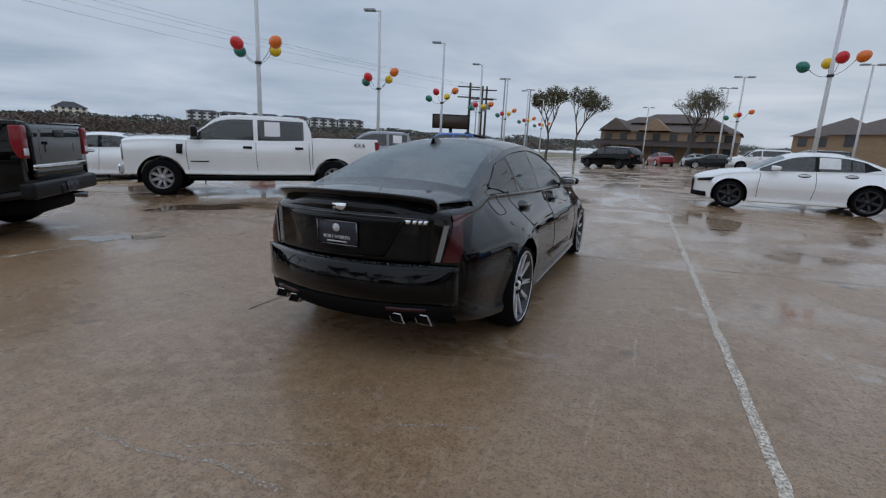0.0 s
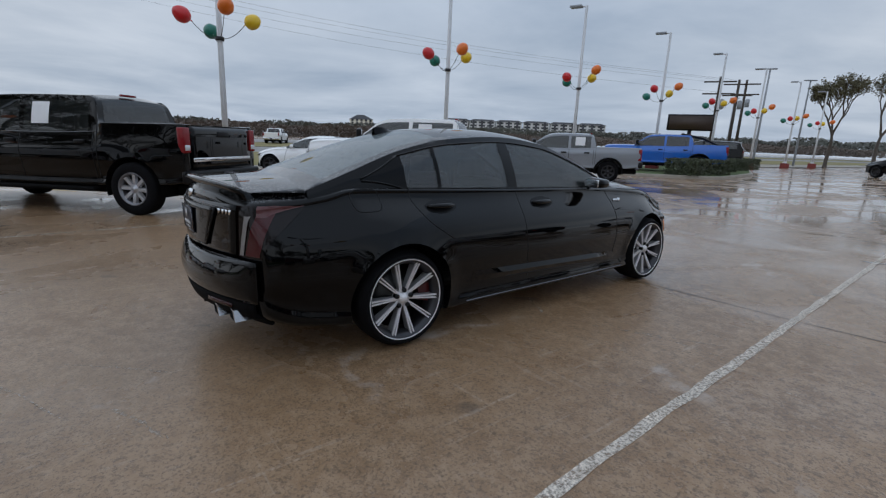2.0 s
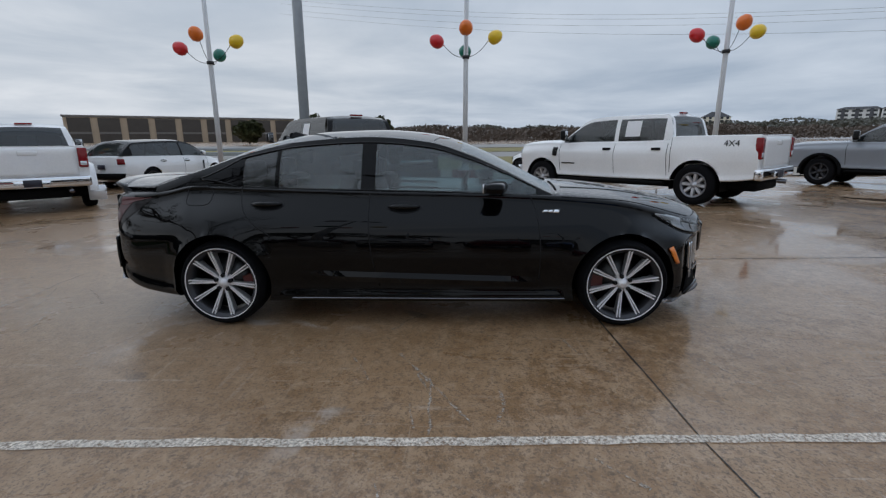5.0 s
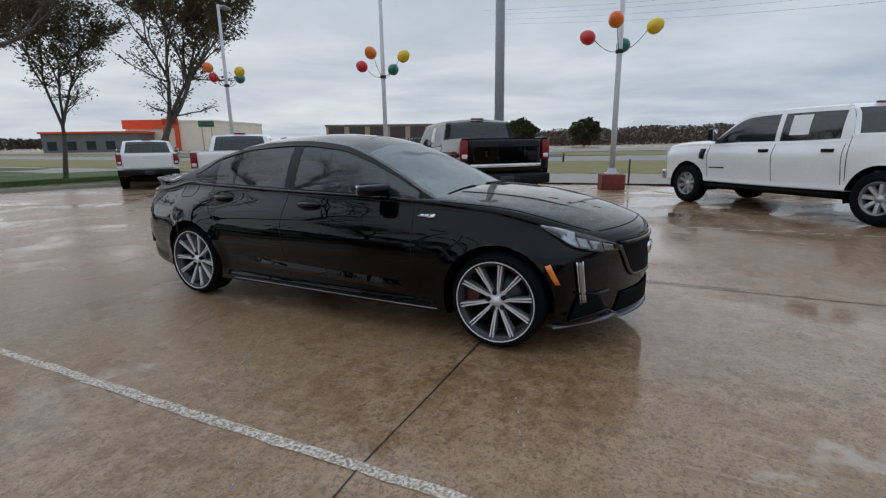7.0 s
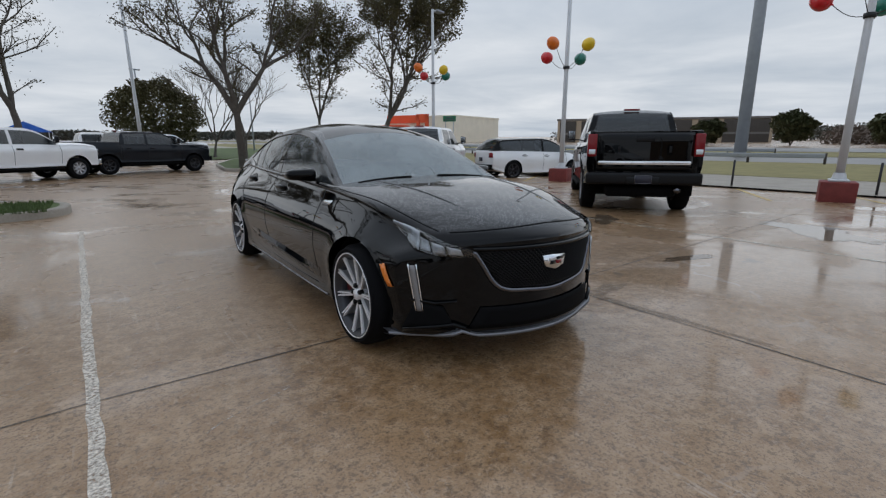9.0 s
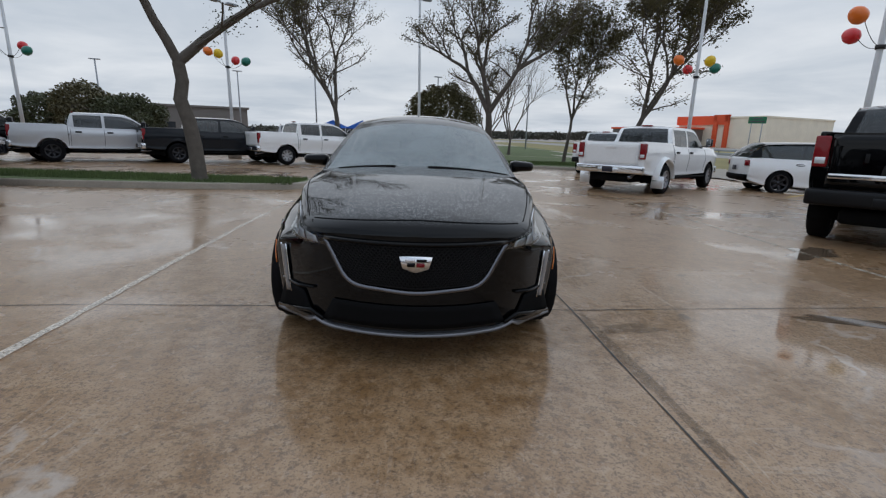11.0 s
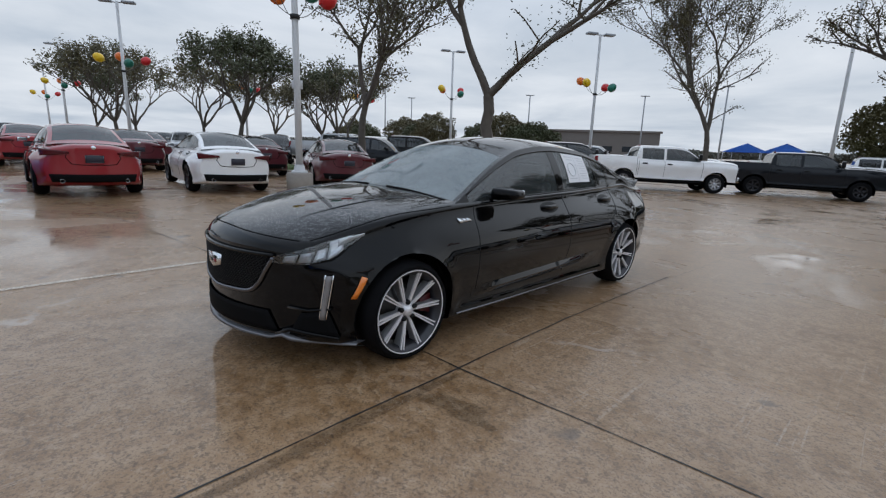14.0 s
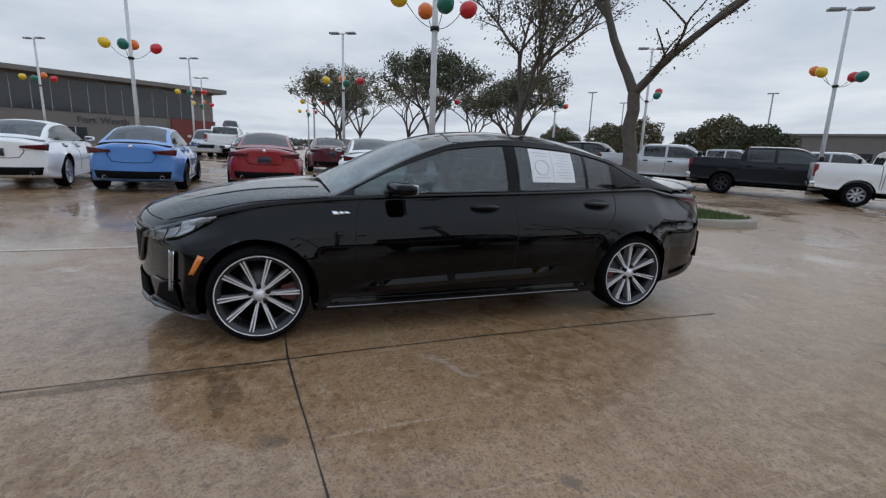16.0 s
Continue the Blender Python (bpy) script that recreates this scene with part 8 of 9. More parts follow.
for i, (x, y, h) in enumerate(((33.0, -9.0, 6.4), (39.5, -6.4, 6.6), (31.0, -3.4, 5.8), (47.0, -5.0, 6.0), (28.5, -16.0, 5.4), (24.5, -14.5, 5.6), (36.5, -15.5, 6.2))):
    tree("leafy lot tree among parked cars", x, y, 80 + i, h, 1.8, 0.66, 5, 4200, 0.10, LEAF if i % 2 else LEAF_OLIVE, thick=0.15, limbs=4)
tree("bare winter tree with fine twigs", -8.2, -41.0, 90, 7.6, 1.2, 0.5, 6, 300, 0.05, LEAF_OLIVE, thick=0.15, limbs=4)
tree("bare winter tree with fine twigs", -6.0, -43.0, 91, 7.0, 1.2, 0.5, 6, 300, 0.05, LEAF_OLIVE, thick=0.13, limbs=4)
shrub("evergreen_tree", "round dark evergreen tree beyond the lot", "tree", -2.2, -46.0, 4.6, 4.6, 7.4, 95, 14000, 0.12, LEAF_OLIVE)
for x, y, s in ((-13.4, 63.4, 101), (-9.8, 66.2, 102)):
    tree("tall thin-crowned tree at the lot edge", x, y, s, 8.6, 3.4, 0.46, 5, 5200, 0.12, LEAF_OLIVE, thick=0.2, limbs=3)
tree("bare spreading tree before tan houses", 4.2, 61.0, 105, 7.4, 2.6, 0.50, 6, 3600, 0.10, LEAF_OLIVE, thick=0.24, limbs=4)
for i, (x, y) in enumerate(((-7.35, 20.3), (-8.7, 24.6), (-9.6, 28.6), (-10.2, 32.0))):
    shrub("hedge", "low clipped dark green hedge in a kerbed bed", "hedge", x, y, 0.75, 1.75, 0.72, 110 + i, 5200, 0.045, HEDGE_LEAF, z=gz(x, y) + 0.12, boxy=True)
for i in range(9):
    x, y = 22.0 + i * 4.2, -33 - (i % 3) * 1.5
    shrub("evergreen_shrub", "large olive evergreen shrub at the lot edge", "shrub", x, y, 3.2, 2.6, 4.2 + (i % 2), 120 + i, 8000, 0.10, LEAF_OLIVE if i % 2 else LEAF)

# ---- west: walk, grass verge, road, rails ----
flat_sheet("verge_walk", -19.0, -13.4, -160, 160, 0.05, KERB, "pale concrete verge strip beside the lot", "pavement")
flat_sheet("grass_verge_3", -30.0, 6.0, -90, -37.5, 0.05, GRASS_BASE, "green lawn beyond the lot", "grass")
flat_sheet("grass_verge_1", -34.0, -19.0, -160, 160, 0.06, GRASS_DRY, "dry yellow-green roadside grass", "grass")
flat_sheet("road_1", -46.0, -34.0, -400, 400, 0.05, ASPHALT, "grey frontage road", "road", ny=40)
flat_sheet("grass_verge_2", -62.0, -46.0, -400, 400, 0.08, GRASS_DRY, "dry grass median beside the highway", "grass", ny=40)
flat_sheet("road_2", -84.0, -62.0, -400, 400, 0.12, ASPHALT, "pale highway lanes", "road", ny=40)
guard_rail(-32.5, -60, -6)
guard_rail(-47.0, -90, -14)
for i in range(6):
    y = -9.5 + i * 3.4
    bm = bmesh.new()
    tube(bm, [(-13.6, y, gz(-13.6, y) - 0.05), (-13.6, y, gz(-13.6, y) + 0.85)], 0.03, 6)
    tagged(part("bollard", bm, WIRE), "thin dark steel post at the lot edge", "post", "edge posts")
for i in range(7):
    y = -10.5 + i * 2.7
    bm = bmesh.new()
    a, b = Vector((-13.3, y)), Vector((-10.6, y + 1.9))
    d = (b - a).normalized()
    n = Vector((-d.y, d.x)) * 0.05
    vs = [bm.verts.new((q.x, q.y, gz(q.x, q.y) + 0.005)) for q in (a + n, a - n, b - n, b + n)]
    bm.faces.new(vs)
    tagged(part("hatch_line", bm, YELLOW_LINE, smooth=False), "faded yellow hatch line", "line", kind="structure")

# ---- sign mast, poles, wires ----
bm = bmesh.new()
tube(bm, [(0, 0, -0.5), (0, 0, 12), (0, 0, 30)], [0.48, 0.45, 0.40], 20)
sm = thing("sign_mast", "huge grey steel highway sign mast", "mast", m=pose(-42.4, -14.9, gz(-42, -15)))
part("mast", bm, POLE_GREY, sm)
bm = bmesh.new()
box(bm, -3.5, 3.5, -0.4, 0.4, 24, 30, 0.1, 1)
part("sign_panel", bm, POLE_WHITE, sm)
TOPS = []
for x, y, h in ((-20.5, 50.8, 8.9), (-21.2, 57.0, 9.3), (-22.7, 62.8, 10.0)):
    up_ = thing("utility_pole", "dark wooden utility pole with crossarms and transformers", "utility pole", "utility poles", pose(x, y, gz(x, y), 0, 0, 25))
    bm = bmesh.new()
    tube(bm, [(0, 0, -0.3), (0, 0, h)], [0.19, 0.13], 10)
    part("pole", bm, WOOD_POLE, up_)
    for zz in (h - 0.5, h - 1.7):
        bm = bmesh.new()
        box(bm, -1.5, 1.5, -0.07, 0.07, zz - 0.07, zz + 0.07)
        part("crossarm", bm, WOOD_POLE, up_)
    bm = bmesh.new()
    lathe(bm, [(0.0005, h - 3.2), (0.24, h - 3.2), (0.25, h - 2.3), (0.0005, h - 2.2)], 12, Matrix.Translation((0.42, 0, 0)) @ pose(0, 0, 0, 0, -90, 0))
    part("transformer", bm, POLE_GREY, up_)
    TOPS.append(Vector((x, y, gz(x, y) + h - 0.4)))
for k, (dx, dz) in enumerate(((-1.3, 0.0), (0.0, 0.1), (1.3, 0.0), (0.4, -1.2))):
    a = TOPS[0] + Vector((dx, 0, dz))
    b = Vector((-58.0 + dx * 2, -22.0, 17.0 + dz))
    bm = bmesh.new()
    pts = []
    for i in range(31):
        q = a.lerp(b, i / 30)
        q.z -= 2.0 * math.sin(math.pi * i / 30)
        pts.append(q)
    tube(bm, pts, 0.007, 4)
    tagged(part("overhead_wire", bm, WIRE), "thin black overhead power line", "wire", "overhead wires")
bb_ = thing("billboard", "dark electronic roadside sign board on a post", "billboard", m=pose(-22.5, 50.0, gz(-22, 50), 0, 0, 22))
bm = bmesh.new()
box(bm, -2.3, 2.3, -0.25, 0.25, 3.4, 5.1, 0.04, 1)
part("sign_case", bm, BLACK_TRIM, bb_)
bm = bmesh.new()
box(bm, -2.1, 2.1, -0.29, -0.24, 3.55, 4.95)
part("sign_face", bm, bsdf_material("sign_face", (0.045, 0.028, 0.02), rough=0.5, var=0.2), bb_)
bm = bmesh.new()
tube(bm, [(0, 0, -0.2), (0, 0, 3.5)], 0.2, 10)
part("sign_post", bm, BLACK_TRIM, bb_)

# ---- buildings ----
STUCCO = bsdf_material("stucco_white", (0.72, 0.71, 0.69), rough=0.85, var=0.1, scale=0.5)
SIDING = bsdf_material("siding_dark", (0.09, 0.09, 0.10), rough=0.8, var=0.15, scale=0.5)
BRICK_TAN = bsdf_material("tan_brick", (0.30, 0.21, 0.135), rough=0.9, var=0.25, scale=2.0, bump=0.4, bump_scale=20)
ROOF_BROWN = bsdf_material("brown_shingle", (0.125, 0.098, 0.086), rough=0.9, var=0.3, scale=1.5, bump=0.5, bump_scale=12)
ROOF_DARK = bsdf_material("dark_shingle", (0.06, 0.06, 0.065), rough=0.9, var=0.25, scale=1.0)
PANEL_GREY = bsdf_material("grey_panel", (0.16, 0.145, 0.135), rough=0.6, var=0.1, scale=0.7)
PANEL_RED = bsdf_material("red_panel", (0.16, 0.03, 0.028), rough=0.6, var=0.12, scale=0.7)
STORE_ORANGE = bsdf_material("orange_panel", (0.75, 0.10, 0.03), rough=0.6, var=0.1, scale=0.3)
STORE_CREAM = bsdf_material("cream_wall", (0.84, 0.77, 0.63), rough=0.8, var=0.1, scale=0.3)
STORE_TAN = bsdf_material("tan_pier", (0.46, 0.36, 0.26), rough=0.85, var=0.12, scale=0.3)
OFFICE_GLASS = bsdf_material("bronze_glass", (0.055, 0.045, 0.038), rough=0.25, var=0.25, scale=0.5)
WINDOW_FAR = bsdf_material("far_window", (0.03, 0.035, 0.04), rough=0.12, var=0.2, scale=0.6)


def building(name, label, a, b, depth, z0, h, wall, roof, floors, bays, pitched=True, win=(1.3, 1.5), cat="building", win_mat=None, overhang=0.5, rise=3.4):
    """A block whose front runs from a to b in plan, seen from its right-hand side."""
    a, b = Vector((*a, 0)), Vector((*b, 0))
    d = b - a
    L = d.length
    bl = thing(name, label, cat, "far buildings", Matrix.Translation((a.x, a.y, z0)) @ Matrix.Rotation(math.atan2(d.y, d.x), 4, "Z"))
    bm = bmesh.new()
    box(bm, 0, L, 0, depth, -1.0, h)
    part("wall", bm, wall, bl, smooth=False)
    bm = bmesh.new()
    o = overhang
    if pitched:
        rh = min(depth * 0.30, rise)
        vs = [bm.verts.new(p) for p in ((-o, -o, h), (L + o, -o, h), (L + o, depth + o, h), (-o, depth + o, h), (min(L * 0.5, rh * 1.6), depth / 2, h + rh), (L - min(L * 0.5, rh * 1.6), depth / 2, h + rh))]
        for q in ((0, 1, 5, 4), (1, 2, 5), (2, 3, 4, 5), (3, 0, 4), (3, 2, 1, 0)):
            bm.faces.new([vs[i] for i in q])
    else:
        box(bm, -o, L + o, -o, depth + o, h, h + 0.6, 0.05, 1)
    part("roof", bm, roof, bl, smooth=False)
    fh = h / floors
    for f in range(floors):
        for i in range(bays):
            x = (i + 0.5) * L / bays
            bm = bmesh.new()
            box(bm, x - win[0] / 2, x + win[0] / 2, -0.06, 0.10, f * fh + fh * 0.30, f * fh + fh * 0.30 + win[1])
            part("window", bm, win_mat or WINDOW_FAR, bl, smooth=False)
    return bl


def off(p, q, t):
    return (p[0] + (q[0] - p[0]) * t, p[1] + (q[1] - p[1]) * t)


# apartment rows on the rise to the north-west
A0, A1 = (-276.5, 208.0), (-194.0, 286.0)
for i in range(6):
    p, q = off(A0, A1, i / 6 + 0.004), off(A0, A1, (i + 1) / 6 - 0.004)
    bl = building("apartment_block", "white and charcoal three-storey apartment block with dark hipped roof", p, q, 14, 8.6, 6.6, STUCCO, ROOF_DARK, 3, 6, True, (1.5, 1.15), rise=1.5)
    for k in (0, 2, 4):
        bm = bmesh.new()
        L = (Vector(q) - Vector(p)).length
        x = (k + 1.0) * L / 6
        box(bm, x - 0.75, x + 0.75, -0.5, 0.3, -1.0, 6.9)
        part("wall_bay", bm, SIDING, bl, smooth=False)
A2, A3 = (-336.0, 100.0), (-300.0, 180.0)
building("apartment_block", "pale distant apartment block", off(A2, A3, 0.66), off(A2, A3, 0.84), 14, 8.8, 3.8, STORE_CREAM, ROOF_DARK, 2, 5, True, (1.5, 1.4))
# tan houses to the north
tb = building("apartment_house", "tan brick two-storey apartment house with brown hipped roofs", (-10.6, 101.0), (14.0, 97.5), 16, 1.0, 5.0, BRICK_TAN, ROOF_BROWN, 2, 8, True, (1.4, 1.4))
for i, x in enumerate((3.0, 10.5, 20.0)):
    bm = bmesh.new()
    vs = [bm.verts.new(p) for p in ((x - 3, -1.6, 5.2), (x + 3, -1.6, 5.2), (x, -1.6, 7.6), (x, 8, 7.6), (x - 3, 6, 5.2), (x + 3, 6, 5.2))]
    for q in ((0, 1, 2), (0, 2, 3, 4), (1, 5, 3, 2)):
        bm.faces.new([vs[j] for j in q])
    part("gable", bm, ROOF_BROWN if i != 1 else BRICK_TAN, tb, smooth=False)
bm = bmesh.new()
vs = [bm.verts.new(p) for p in ((-1, -5.5, 2.2), (25, -5.5, 2.2), (25, -0.1, 3.4), (-1, -0.1, 3.4))]
bm.faces.new(vs)
bmesh.ops.solidify(bm, geom=bm.faces[:], thickness=0.15)
part("carport_roof", bm, ROOF_BROWN, tb, smooth=False)
bm = bmesh.new()
box(bm, 6, 18, 4, 12, 4.8, 6.9)
part("upper_wall", bm, BRICK_TAN, tb, smooth=False)
bm = bmesh.new()
vs = [bm.verts.new(p) for p in ((5, 3, 6.9), (19, 3, 6.9), (19, 13, 6.9), (5, 13, 6.9), (9, 8, 9.0), (15, 8, 9.0))]
for q in ((0, 1, 5, 4), (1, 2, 5), (2, 3, 4, 5), (3, 0, 4)):
    bm.faces.new([vs[j] for j in q])
part("upper_roof", bm, ROOF_BROWN, tb, smooth=False)
building("apartment_house", "tan brick two-storey house with brown roof", (20.9, 91.5), (28.0, 86.0), 14, 1.0, 4.6, BRICK_TAN, ROOF_BROWN, 2, 3, True, (1.3, 1.4))
building("apartment_house", "tan brick two-storey house with brown roof", (20.9, 72.8), (36.0, 58.0), 14, 0.8, 4.3, BRICK_TAN, ROOF_BROWN, 2, 4, True, (1.3, 1.5))
# office and store to the west and south
ob_ = building("office_block", "low tan office block with dark window bands", (-131.0, -114.0), (-168.0, -60.0), 20, -2.5, 9.2, STORE_TAN, PANEL_GREY, 1, 1, False, (0.1, 0.1), overhang=0.3)
L = math.hypot(37, 54)
for i in range(9):
    for z0 in (0.4, 5.0):
        bm = bmesh.new()
        box(bm, i * L / 9 + 0.9, (i + 1) * L / 9 - 0.9, -0.35, 0.05, z0, z0 + 4.0)
        part("window_band", bm, OFFICE_GLASS, ob_, smooth=False)
    bm = bmesh.new()
    box(bm, i * L / 9 + 0.9, (i + 1) * L / 9 - 0.9, -0.45, 0.05, 4.42, 4.98)
    part("spandrel", bm, PANEL_GREY, ob_, smooth=False)
st = building("store", "long cream and orange warehouse store", (-91.0, -165.0), (-103.6, -138.4), 40, -2.0, 10.5, STORE_CREAM, STORE_CREAM, 1, 1, False, (0.1, 0.1), "store", overhang=0.2)
bm = bmesh.new()
box(bm, -0.5, 18, -0.7, 0.1, 8.6, 11.4)
for x0, x1 in ((13.2, 14.4), (17.0, 18.2)):
    box(bm, x0, x1, -0.9, 0.12, 0, 11.6)
box(bm, 13.2, 18.2, -0.9, 0.12, 9.6, 11.7)
box(bm, 2.0, 9.0, -0.6, 0.1, 4.2, 5.2)
part("orange_front", bm, STORE_ORANGE, st, smooth=False)
building("store", "low dark shop building with orange fascia", (-70.0, -172.0), (-86.0, -150.0), 14, -2.0, 7.0, PANEL_GREY, STORE_ORANGE, 1, 5, False, (2.6, 2.6), "store")
# dealership building to the east
D0, D1 = (60.0, 39.0), (80.6, 9.7)
dl = building("dealership", "grey panelled dealership hall with a glazed upper storey and dark roof", D0, D1, 30, 0.4, 8.2, PANEL_GREY, PANEL_GREY, 1, 1, False, (0.1, 0.1), "showroom", overhang=1.6)
L = math.hypot(20.6, 29.3)
n = 17
for i in range(n):
    bm = bmesh.new()
    x0, x1 = i * (L - 3) / n, (i + 1) * (L - 3) / n - 0.12
    box(bm, x0, x1, -0.12, 0.2, 4.1, 7.9)
    part("window_pane", bm, WINDOW_FAR, dl, smooth=False)
    bm = bmesh.new()
    box(bm, x1 + 0.03, x1 + 0.10, -0.2, 0.1, 4.1, 7.9)
    part("mullion", bm, POLE_GREY, dl, smooth=False)
for i in range(3):
    bm = bmesh.new()
    x0 = 3.0 + i * 9.5
    box(bm, x0, x0 + 6.2, -0.10, 0.2, 0.1, 2.2)
    sf = part("shop_window", bm, WINDOW_FAR, dl, smooth=False)
    for k in range(5):
        bm = bmesh.new()
        box(bm, x0 + k * 1.24 - 0.04, x0 + k * 1.24 + 0.04, -0.14, 0.0, 0.1, 2.2)
        part("mullion", bm, POLE_WHITE, sf, smooth=False)
bm = bmesh.new()
box(bm, L - 6.5, L + 0.15, -0.25, 5, -0.5, 4.0)
part("red_corner", bm, PANEL_RED, dl, smooth=False)
text_part("wall_sign", "Fort Worth", 1.25, 0.05, SIDING, dl, Matrix.Translation((L * 0.58, -0.1, 3.15)) @ pose(0, 0, 0, 90, 0, 0))

# ---- far cars in rows to the east and south ----
def far_row(src, rows):
    for x, y, yaw in rows:
        copy_thing(src, place(x, y, yaw))


far_white, _, _ = small_sedan("white_sedan", "white sedan far off in the lot", WHITE_PAINT, "silver", place(27.0, 2.6, 88))
far_row(far_white, ((17.5, 9.8, -92), (36.0, -10.5, 60), (45.0, 6.0, 90)))
far_maroon, _, _ = small_sedan("maroon_sedan", "maroon sedan far off in the lot", MAROON_PAINT, "silver", place(18.0, -1.0, -92))
far_row(far_maroon, ((22.0, -2.4, -92), (15.5, -4.6, -100)))
far_red, _, _ = small_sedan("red_sedan", "red sedan far off in the lot", RED_PAINT, "silver", place(20.5, 1.6, -92))
far_dark, _, _ = suv("dark_suv", "dark SUV far off in the lot", DARK_PAINT, m=place(24.0, -9.8, 60))
far_row(far_dark, ((16.0, -11.0, 128), (30.0, -9.0, 70), (43.0, -9.0, 70), (38.0, 1.0, -92), (13.5, 12.5, -80)))
far_silver, _, _ = suv("silver_suv", "silver SUV far off in the lot", SILVER_PAINT, m=place(27.0, -11.0, 60))
far_row(far_silver, ((34.0, -8.0, 70), (48.0, -8.0, 70), (30.0, 5.0, 90)))
suv("white_van", "tall white cargo van far off in the lot", WHITE_PAINT, wb=3.6, front=0.9, rear=1.2, half=1.02, hood=1.3, belt=1.35, roof=2.75, r=0.38, slope=0.05, m=place(41.0, 4.5, 92))
fp, _, _ = pickup("white_pickup", "white pickup far off in the lot", WHITE_PAINT, wb=3.74, sticker=False, style="silver", m=place(26.0, -19.0, 128))
far_row(fp, ((31.0, 4.0, -92), (2.0, -34.0, 100), (-1.5, -36.5, 100)))
fs, _, _ = pickup("silver_pickup", "silver pickup far off in the lot", SILVER_PAINT, wb=3.74, sticker=False, style="silver", m=place(9.0, -31.0, 110))
far_row(fs, ((14.0, -29.0, 110), (19.0, -27.0, 110)))
TENT_BLUE = bsdf_material("tent_cloth", (0.02, 0.14, 0.55), rough=0.8, var=0.1)
for i, x in enumerate((6.5, 10.0)):
    t = thing("canopy_tent", "blue pop-up canopy tent on white legs", "tent", "canopy tents", pose(x * 1.5, -74 - i * 3, gz(x, -52)))
    bm = bmesh.new()
    vs = [bm.verts.new(p) for p in ((-2.5, -2.5, 2.3), (2.5, -2.5, 2.3), (2.5, 2.5, 2.3), (-2.5, 2.5, 2.3), (0, 0, 3.6))]
    for q in ((0, 1, 4), (1, 2, 4), (2, 3, 4), (3, 0, 4)):
        bm.faces.new([vs[j] for j in q])
    bmesh.ops.solidify(bm, geom=bm.faces[:], thickness=0.03)
    part("canopy", bm, TENT_BLUE, t, smooth=False)
    for sx in (-2.4, 2.4):
        for sy in (-2.4, 2.4):
            bm = bmesh.new()
            tube(bm, [(sx, sy, -0.05), (sx, sy, 2.35)], 0.04, 6)
            part("tent_leg", bm, POLE_WHITE, t)
building("hall", "grey distant commercial hall", (92.0, -118.0), (52.0, -142.0), 20, -0.5, 8.0, PANEL_GREY, PANEL_GREY, 1, 8, False, (3.0, 1.6), "hall")

# ---- far woods ----
def woods(name, pts, width, h, n, seed, mat, size, label):
    """A brushy band of far trees along a line."""
    rnd = random.Random(seed)
    verts, faces = [], []
    segs = [(Vector(a), Vector(b)) for a, b in zip(pts, pts[1:])]
    lens = [(b - a).length for a, b in segs]
    for _ in range(n):
        a, b = rnd.choices(segs, lens)[0]
        t = rnd.random()
        c = a.lerp(b, t)
        d = (b - a).normalized()
        q = c + Vector((-d.y, d.x, 0)) * rnd.uniform(-width, width)
        hh = h * (0.75 + 0.5 * noise.noise((q.x * 0.05, q.y * 0.05, seed)))
        z = q.z + hh * (1 - rnd.random() ** 1.6)
        s = size * rnd.uniform(0.5, 1.5)
        u = Vector((rnd.uniform(-1, 1), rnd.uniform(-1, 1), rnd.uniform(-0.6, 1))).normalized()
        v = u.orthogonal().normalized()
        k = len(verts)
        p = Vector((q.x, q.y, z))
        verts += [p + u * s, p + v * s * 0.6, p - u * s, p - v * s * 0.6]
        faces.append((k, k + 1, k + 2, k + 3))
    me = bpy.data.meshes.new(name)
    me.from_pydata([tuple(v) for v in verts], [], faces)
    me.materials.append(mat)
    return tagged(new(name, me), label, "woods", kind="stuff")


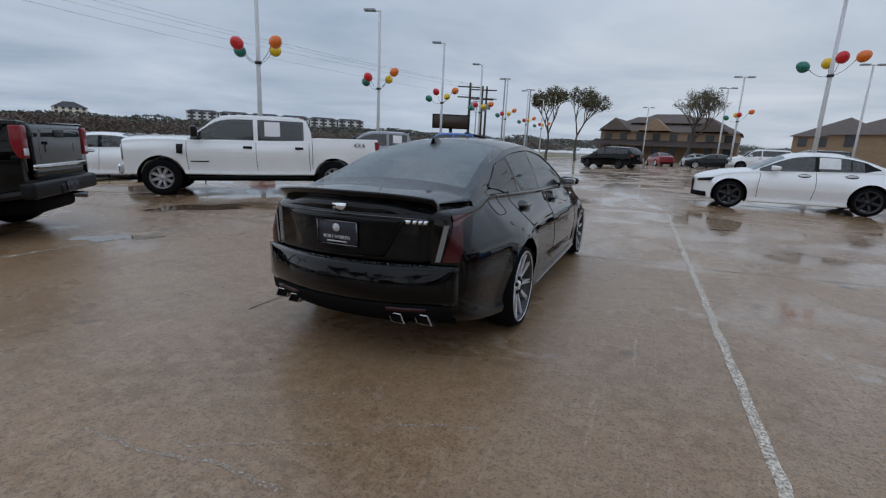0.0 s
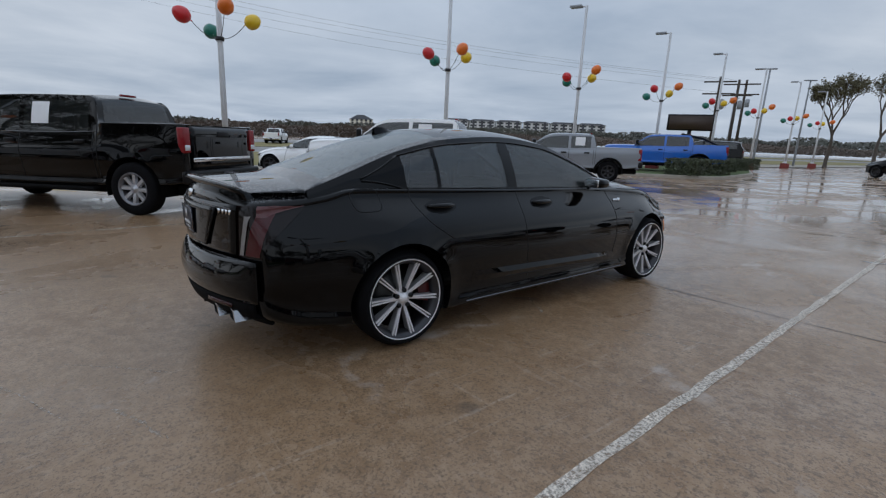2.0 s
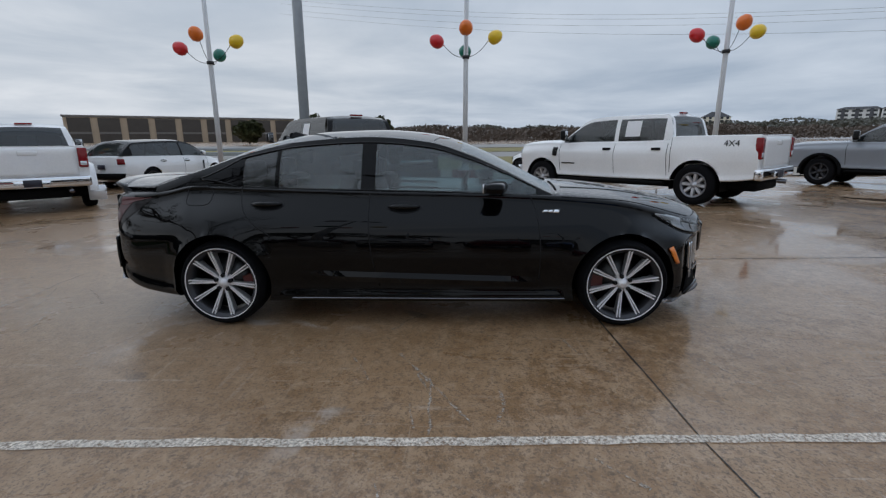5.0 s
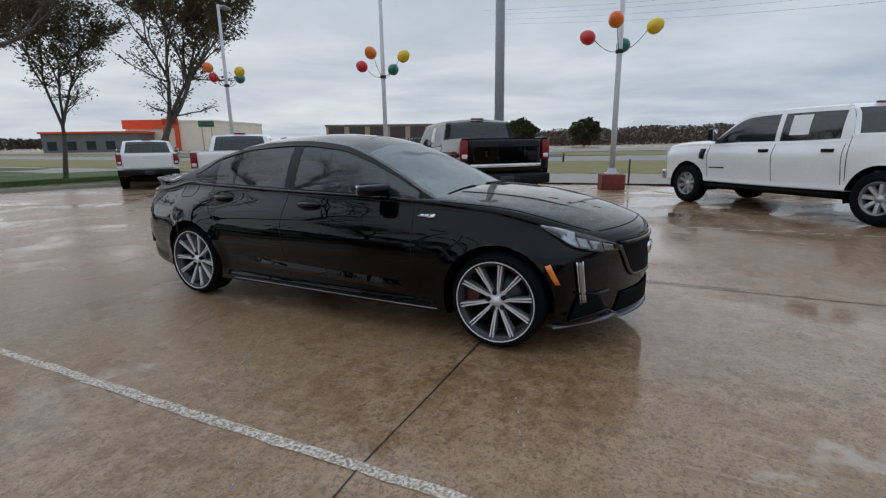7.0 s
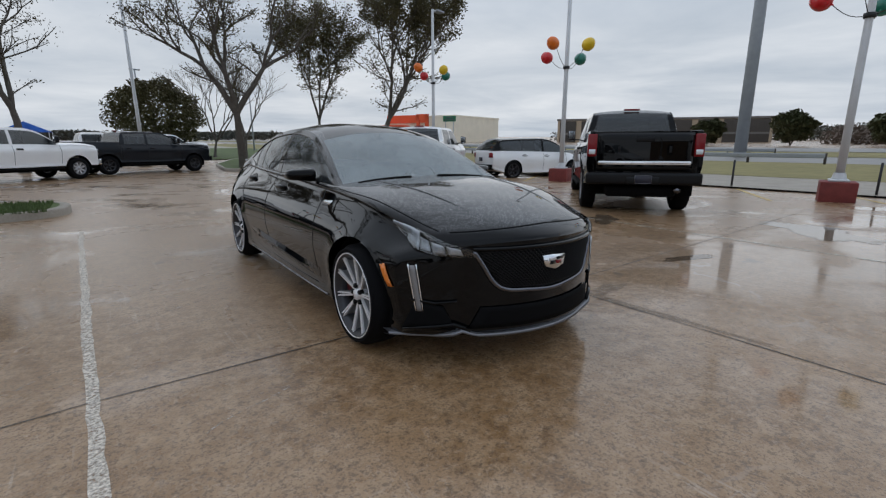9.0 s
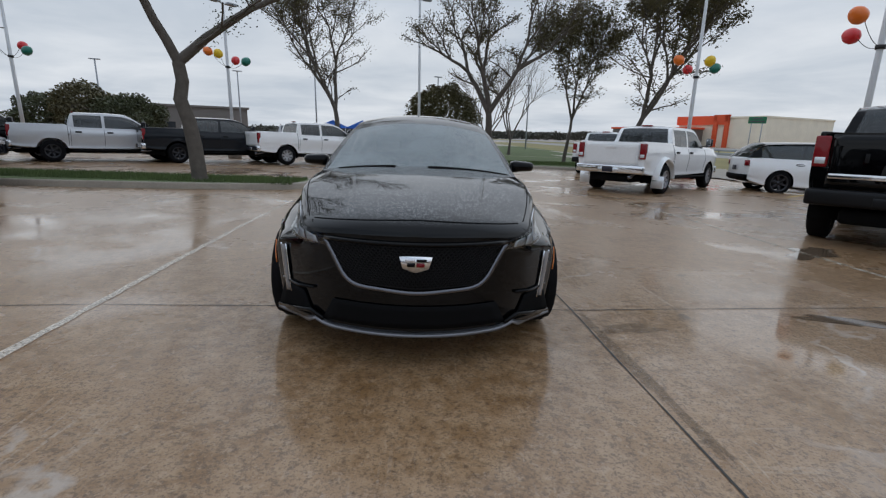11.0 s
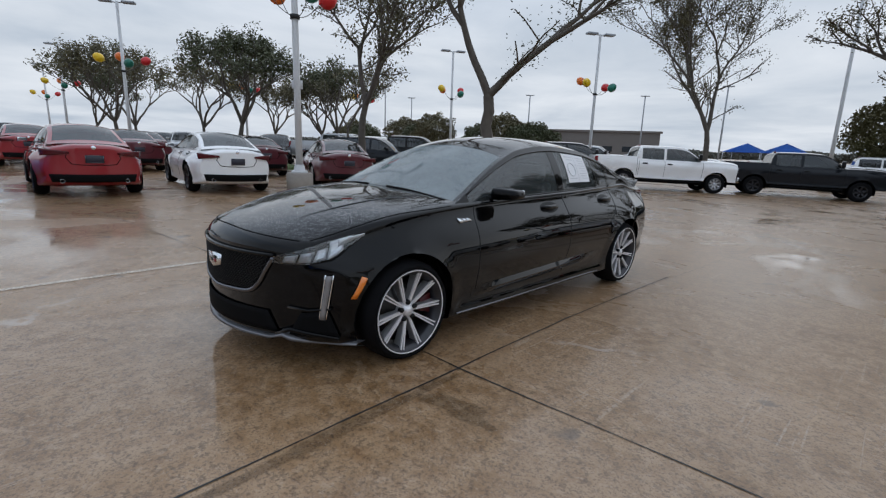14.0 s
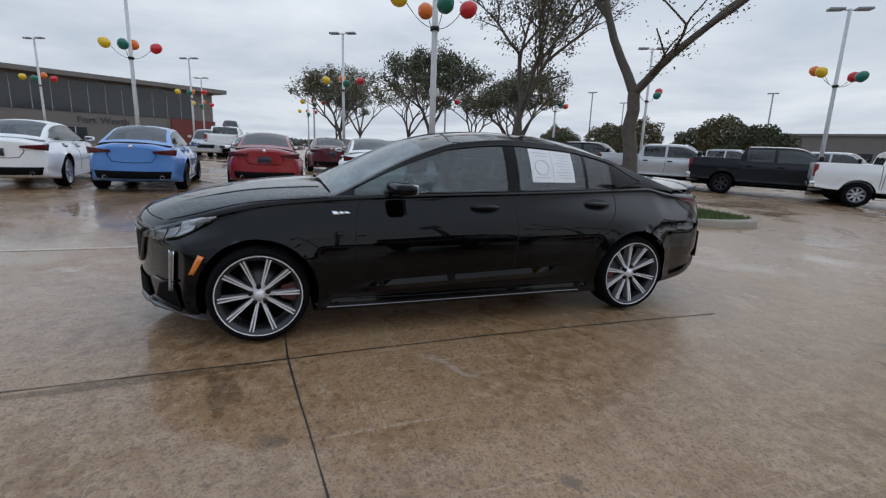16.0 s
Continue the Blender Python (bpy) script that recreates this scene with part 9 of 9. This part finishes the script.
WOODS_BROWN = bsdf_material("winter_woods", (0.145, 0.118, 0.100), rough=0.95, var=0.4, scale=0.06)
WOODS_OLIVE = bsdf_material("olive_woods", (0.12, 0.122, 0.105), rough=0.95, var=0.4, scale=0.06)
woods("far_woods", [(-150, -40, -1), (-170, 60, 0), (-200, 160, 1), (-150, 260, 2), (-60, 330, 2)], 22, 4.6, 60000, 5, WOODS_BROWN, 0.45, "bare brown winter woods along the highway")
woods("far_woods", [(-230, -190, -1), (-260, 0, 0), (-310, 140, 3), (-225, 240, 5), (-120, 330, 5), (0, 400, 5), (160, 380, 5)], 24, 6.0, 50000, 6, WOODS_OLIVE, 0.75, "dull green woods on the far rise")
woods("far_woods", [(-260, -330, 0), (-60, -420, 0), (160, -400, 0), (380, -260, 0), (430, 60, 0), (330, 300, 2)], 25, 6.5, 50000, 7, WOODS_OLIVE, 1.2, "low dull green woods at the horizon")
for i, (x, y, s) in enumerate(((-108, -34, 4.6), (-112, -20, 4.4), (-104, -48, 3.8))):
    shrub("live_oak", "dark round evergreen oak beyond the highway", "tree", x, y, s, s, s * 1.5, 140 + i, 3600, 0.4, LEAF, z=-0.5)
for x, y in ((-16.6, 52.2), (-16.2, 62.8), (-30.0, 78.0), (14.0, -60.0), (26.0, -66.0), (40.0, -58.0), (-2.0, -64.0), (52.0, -40.0), (60.0, -52.0), (-16.0, -70.0)):
    fl = thing("street_lamp", "distant grey street lamp with twin heads", "street lamp", "far street lamps", pose(x, y, gz(x, y), 0, 0, 30))
    bm = bmesh.new()
    tube(bm, [(0, 0, -0.2), (0, 0, 9.5)], [0.12, 0.08], 8)
    part("pole", bm, POLE_GREY, fl)
    bm = bmesh.new()
    box(bm, -0.6, 0.6, -0.12, 0.12, 9.4, 9.52)
    part("lamp_head", bm, POLE_GREY, fl)


# ---- highway sign before the store ----
sg = thing("road_sign", "green highway guide sign on two steel posts", "sign", m=pose(-87.0, -119.0, -2.0, 0, 0, 144))
for x in (-1.2, 1.2):
    bm = bmesh.new()
    tube(bm, [(x, 0.26, 0), (x, 0.26, 9.2)], 0.12, 8)
    part("sign_post", bm, POLE_GREY, sg)
bm = bmesh.new()
box(bm, -2.0, 2.0, 0.12, 0.22, 8.0, 9.7, 0.05, 2)
bd = part("sign_board", bm, SIGN_GREEN, sg)
for z0, w in ((9.05, 1.1), (8.35, 1.6)):
    bm = bmesh.new()
    box(bm, -w, w, 0.10, 0.12, z0, z0 + 0.34)
    part("print_bar", bm, SIDING, bd)
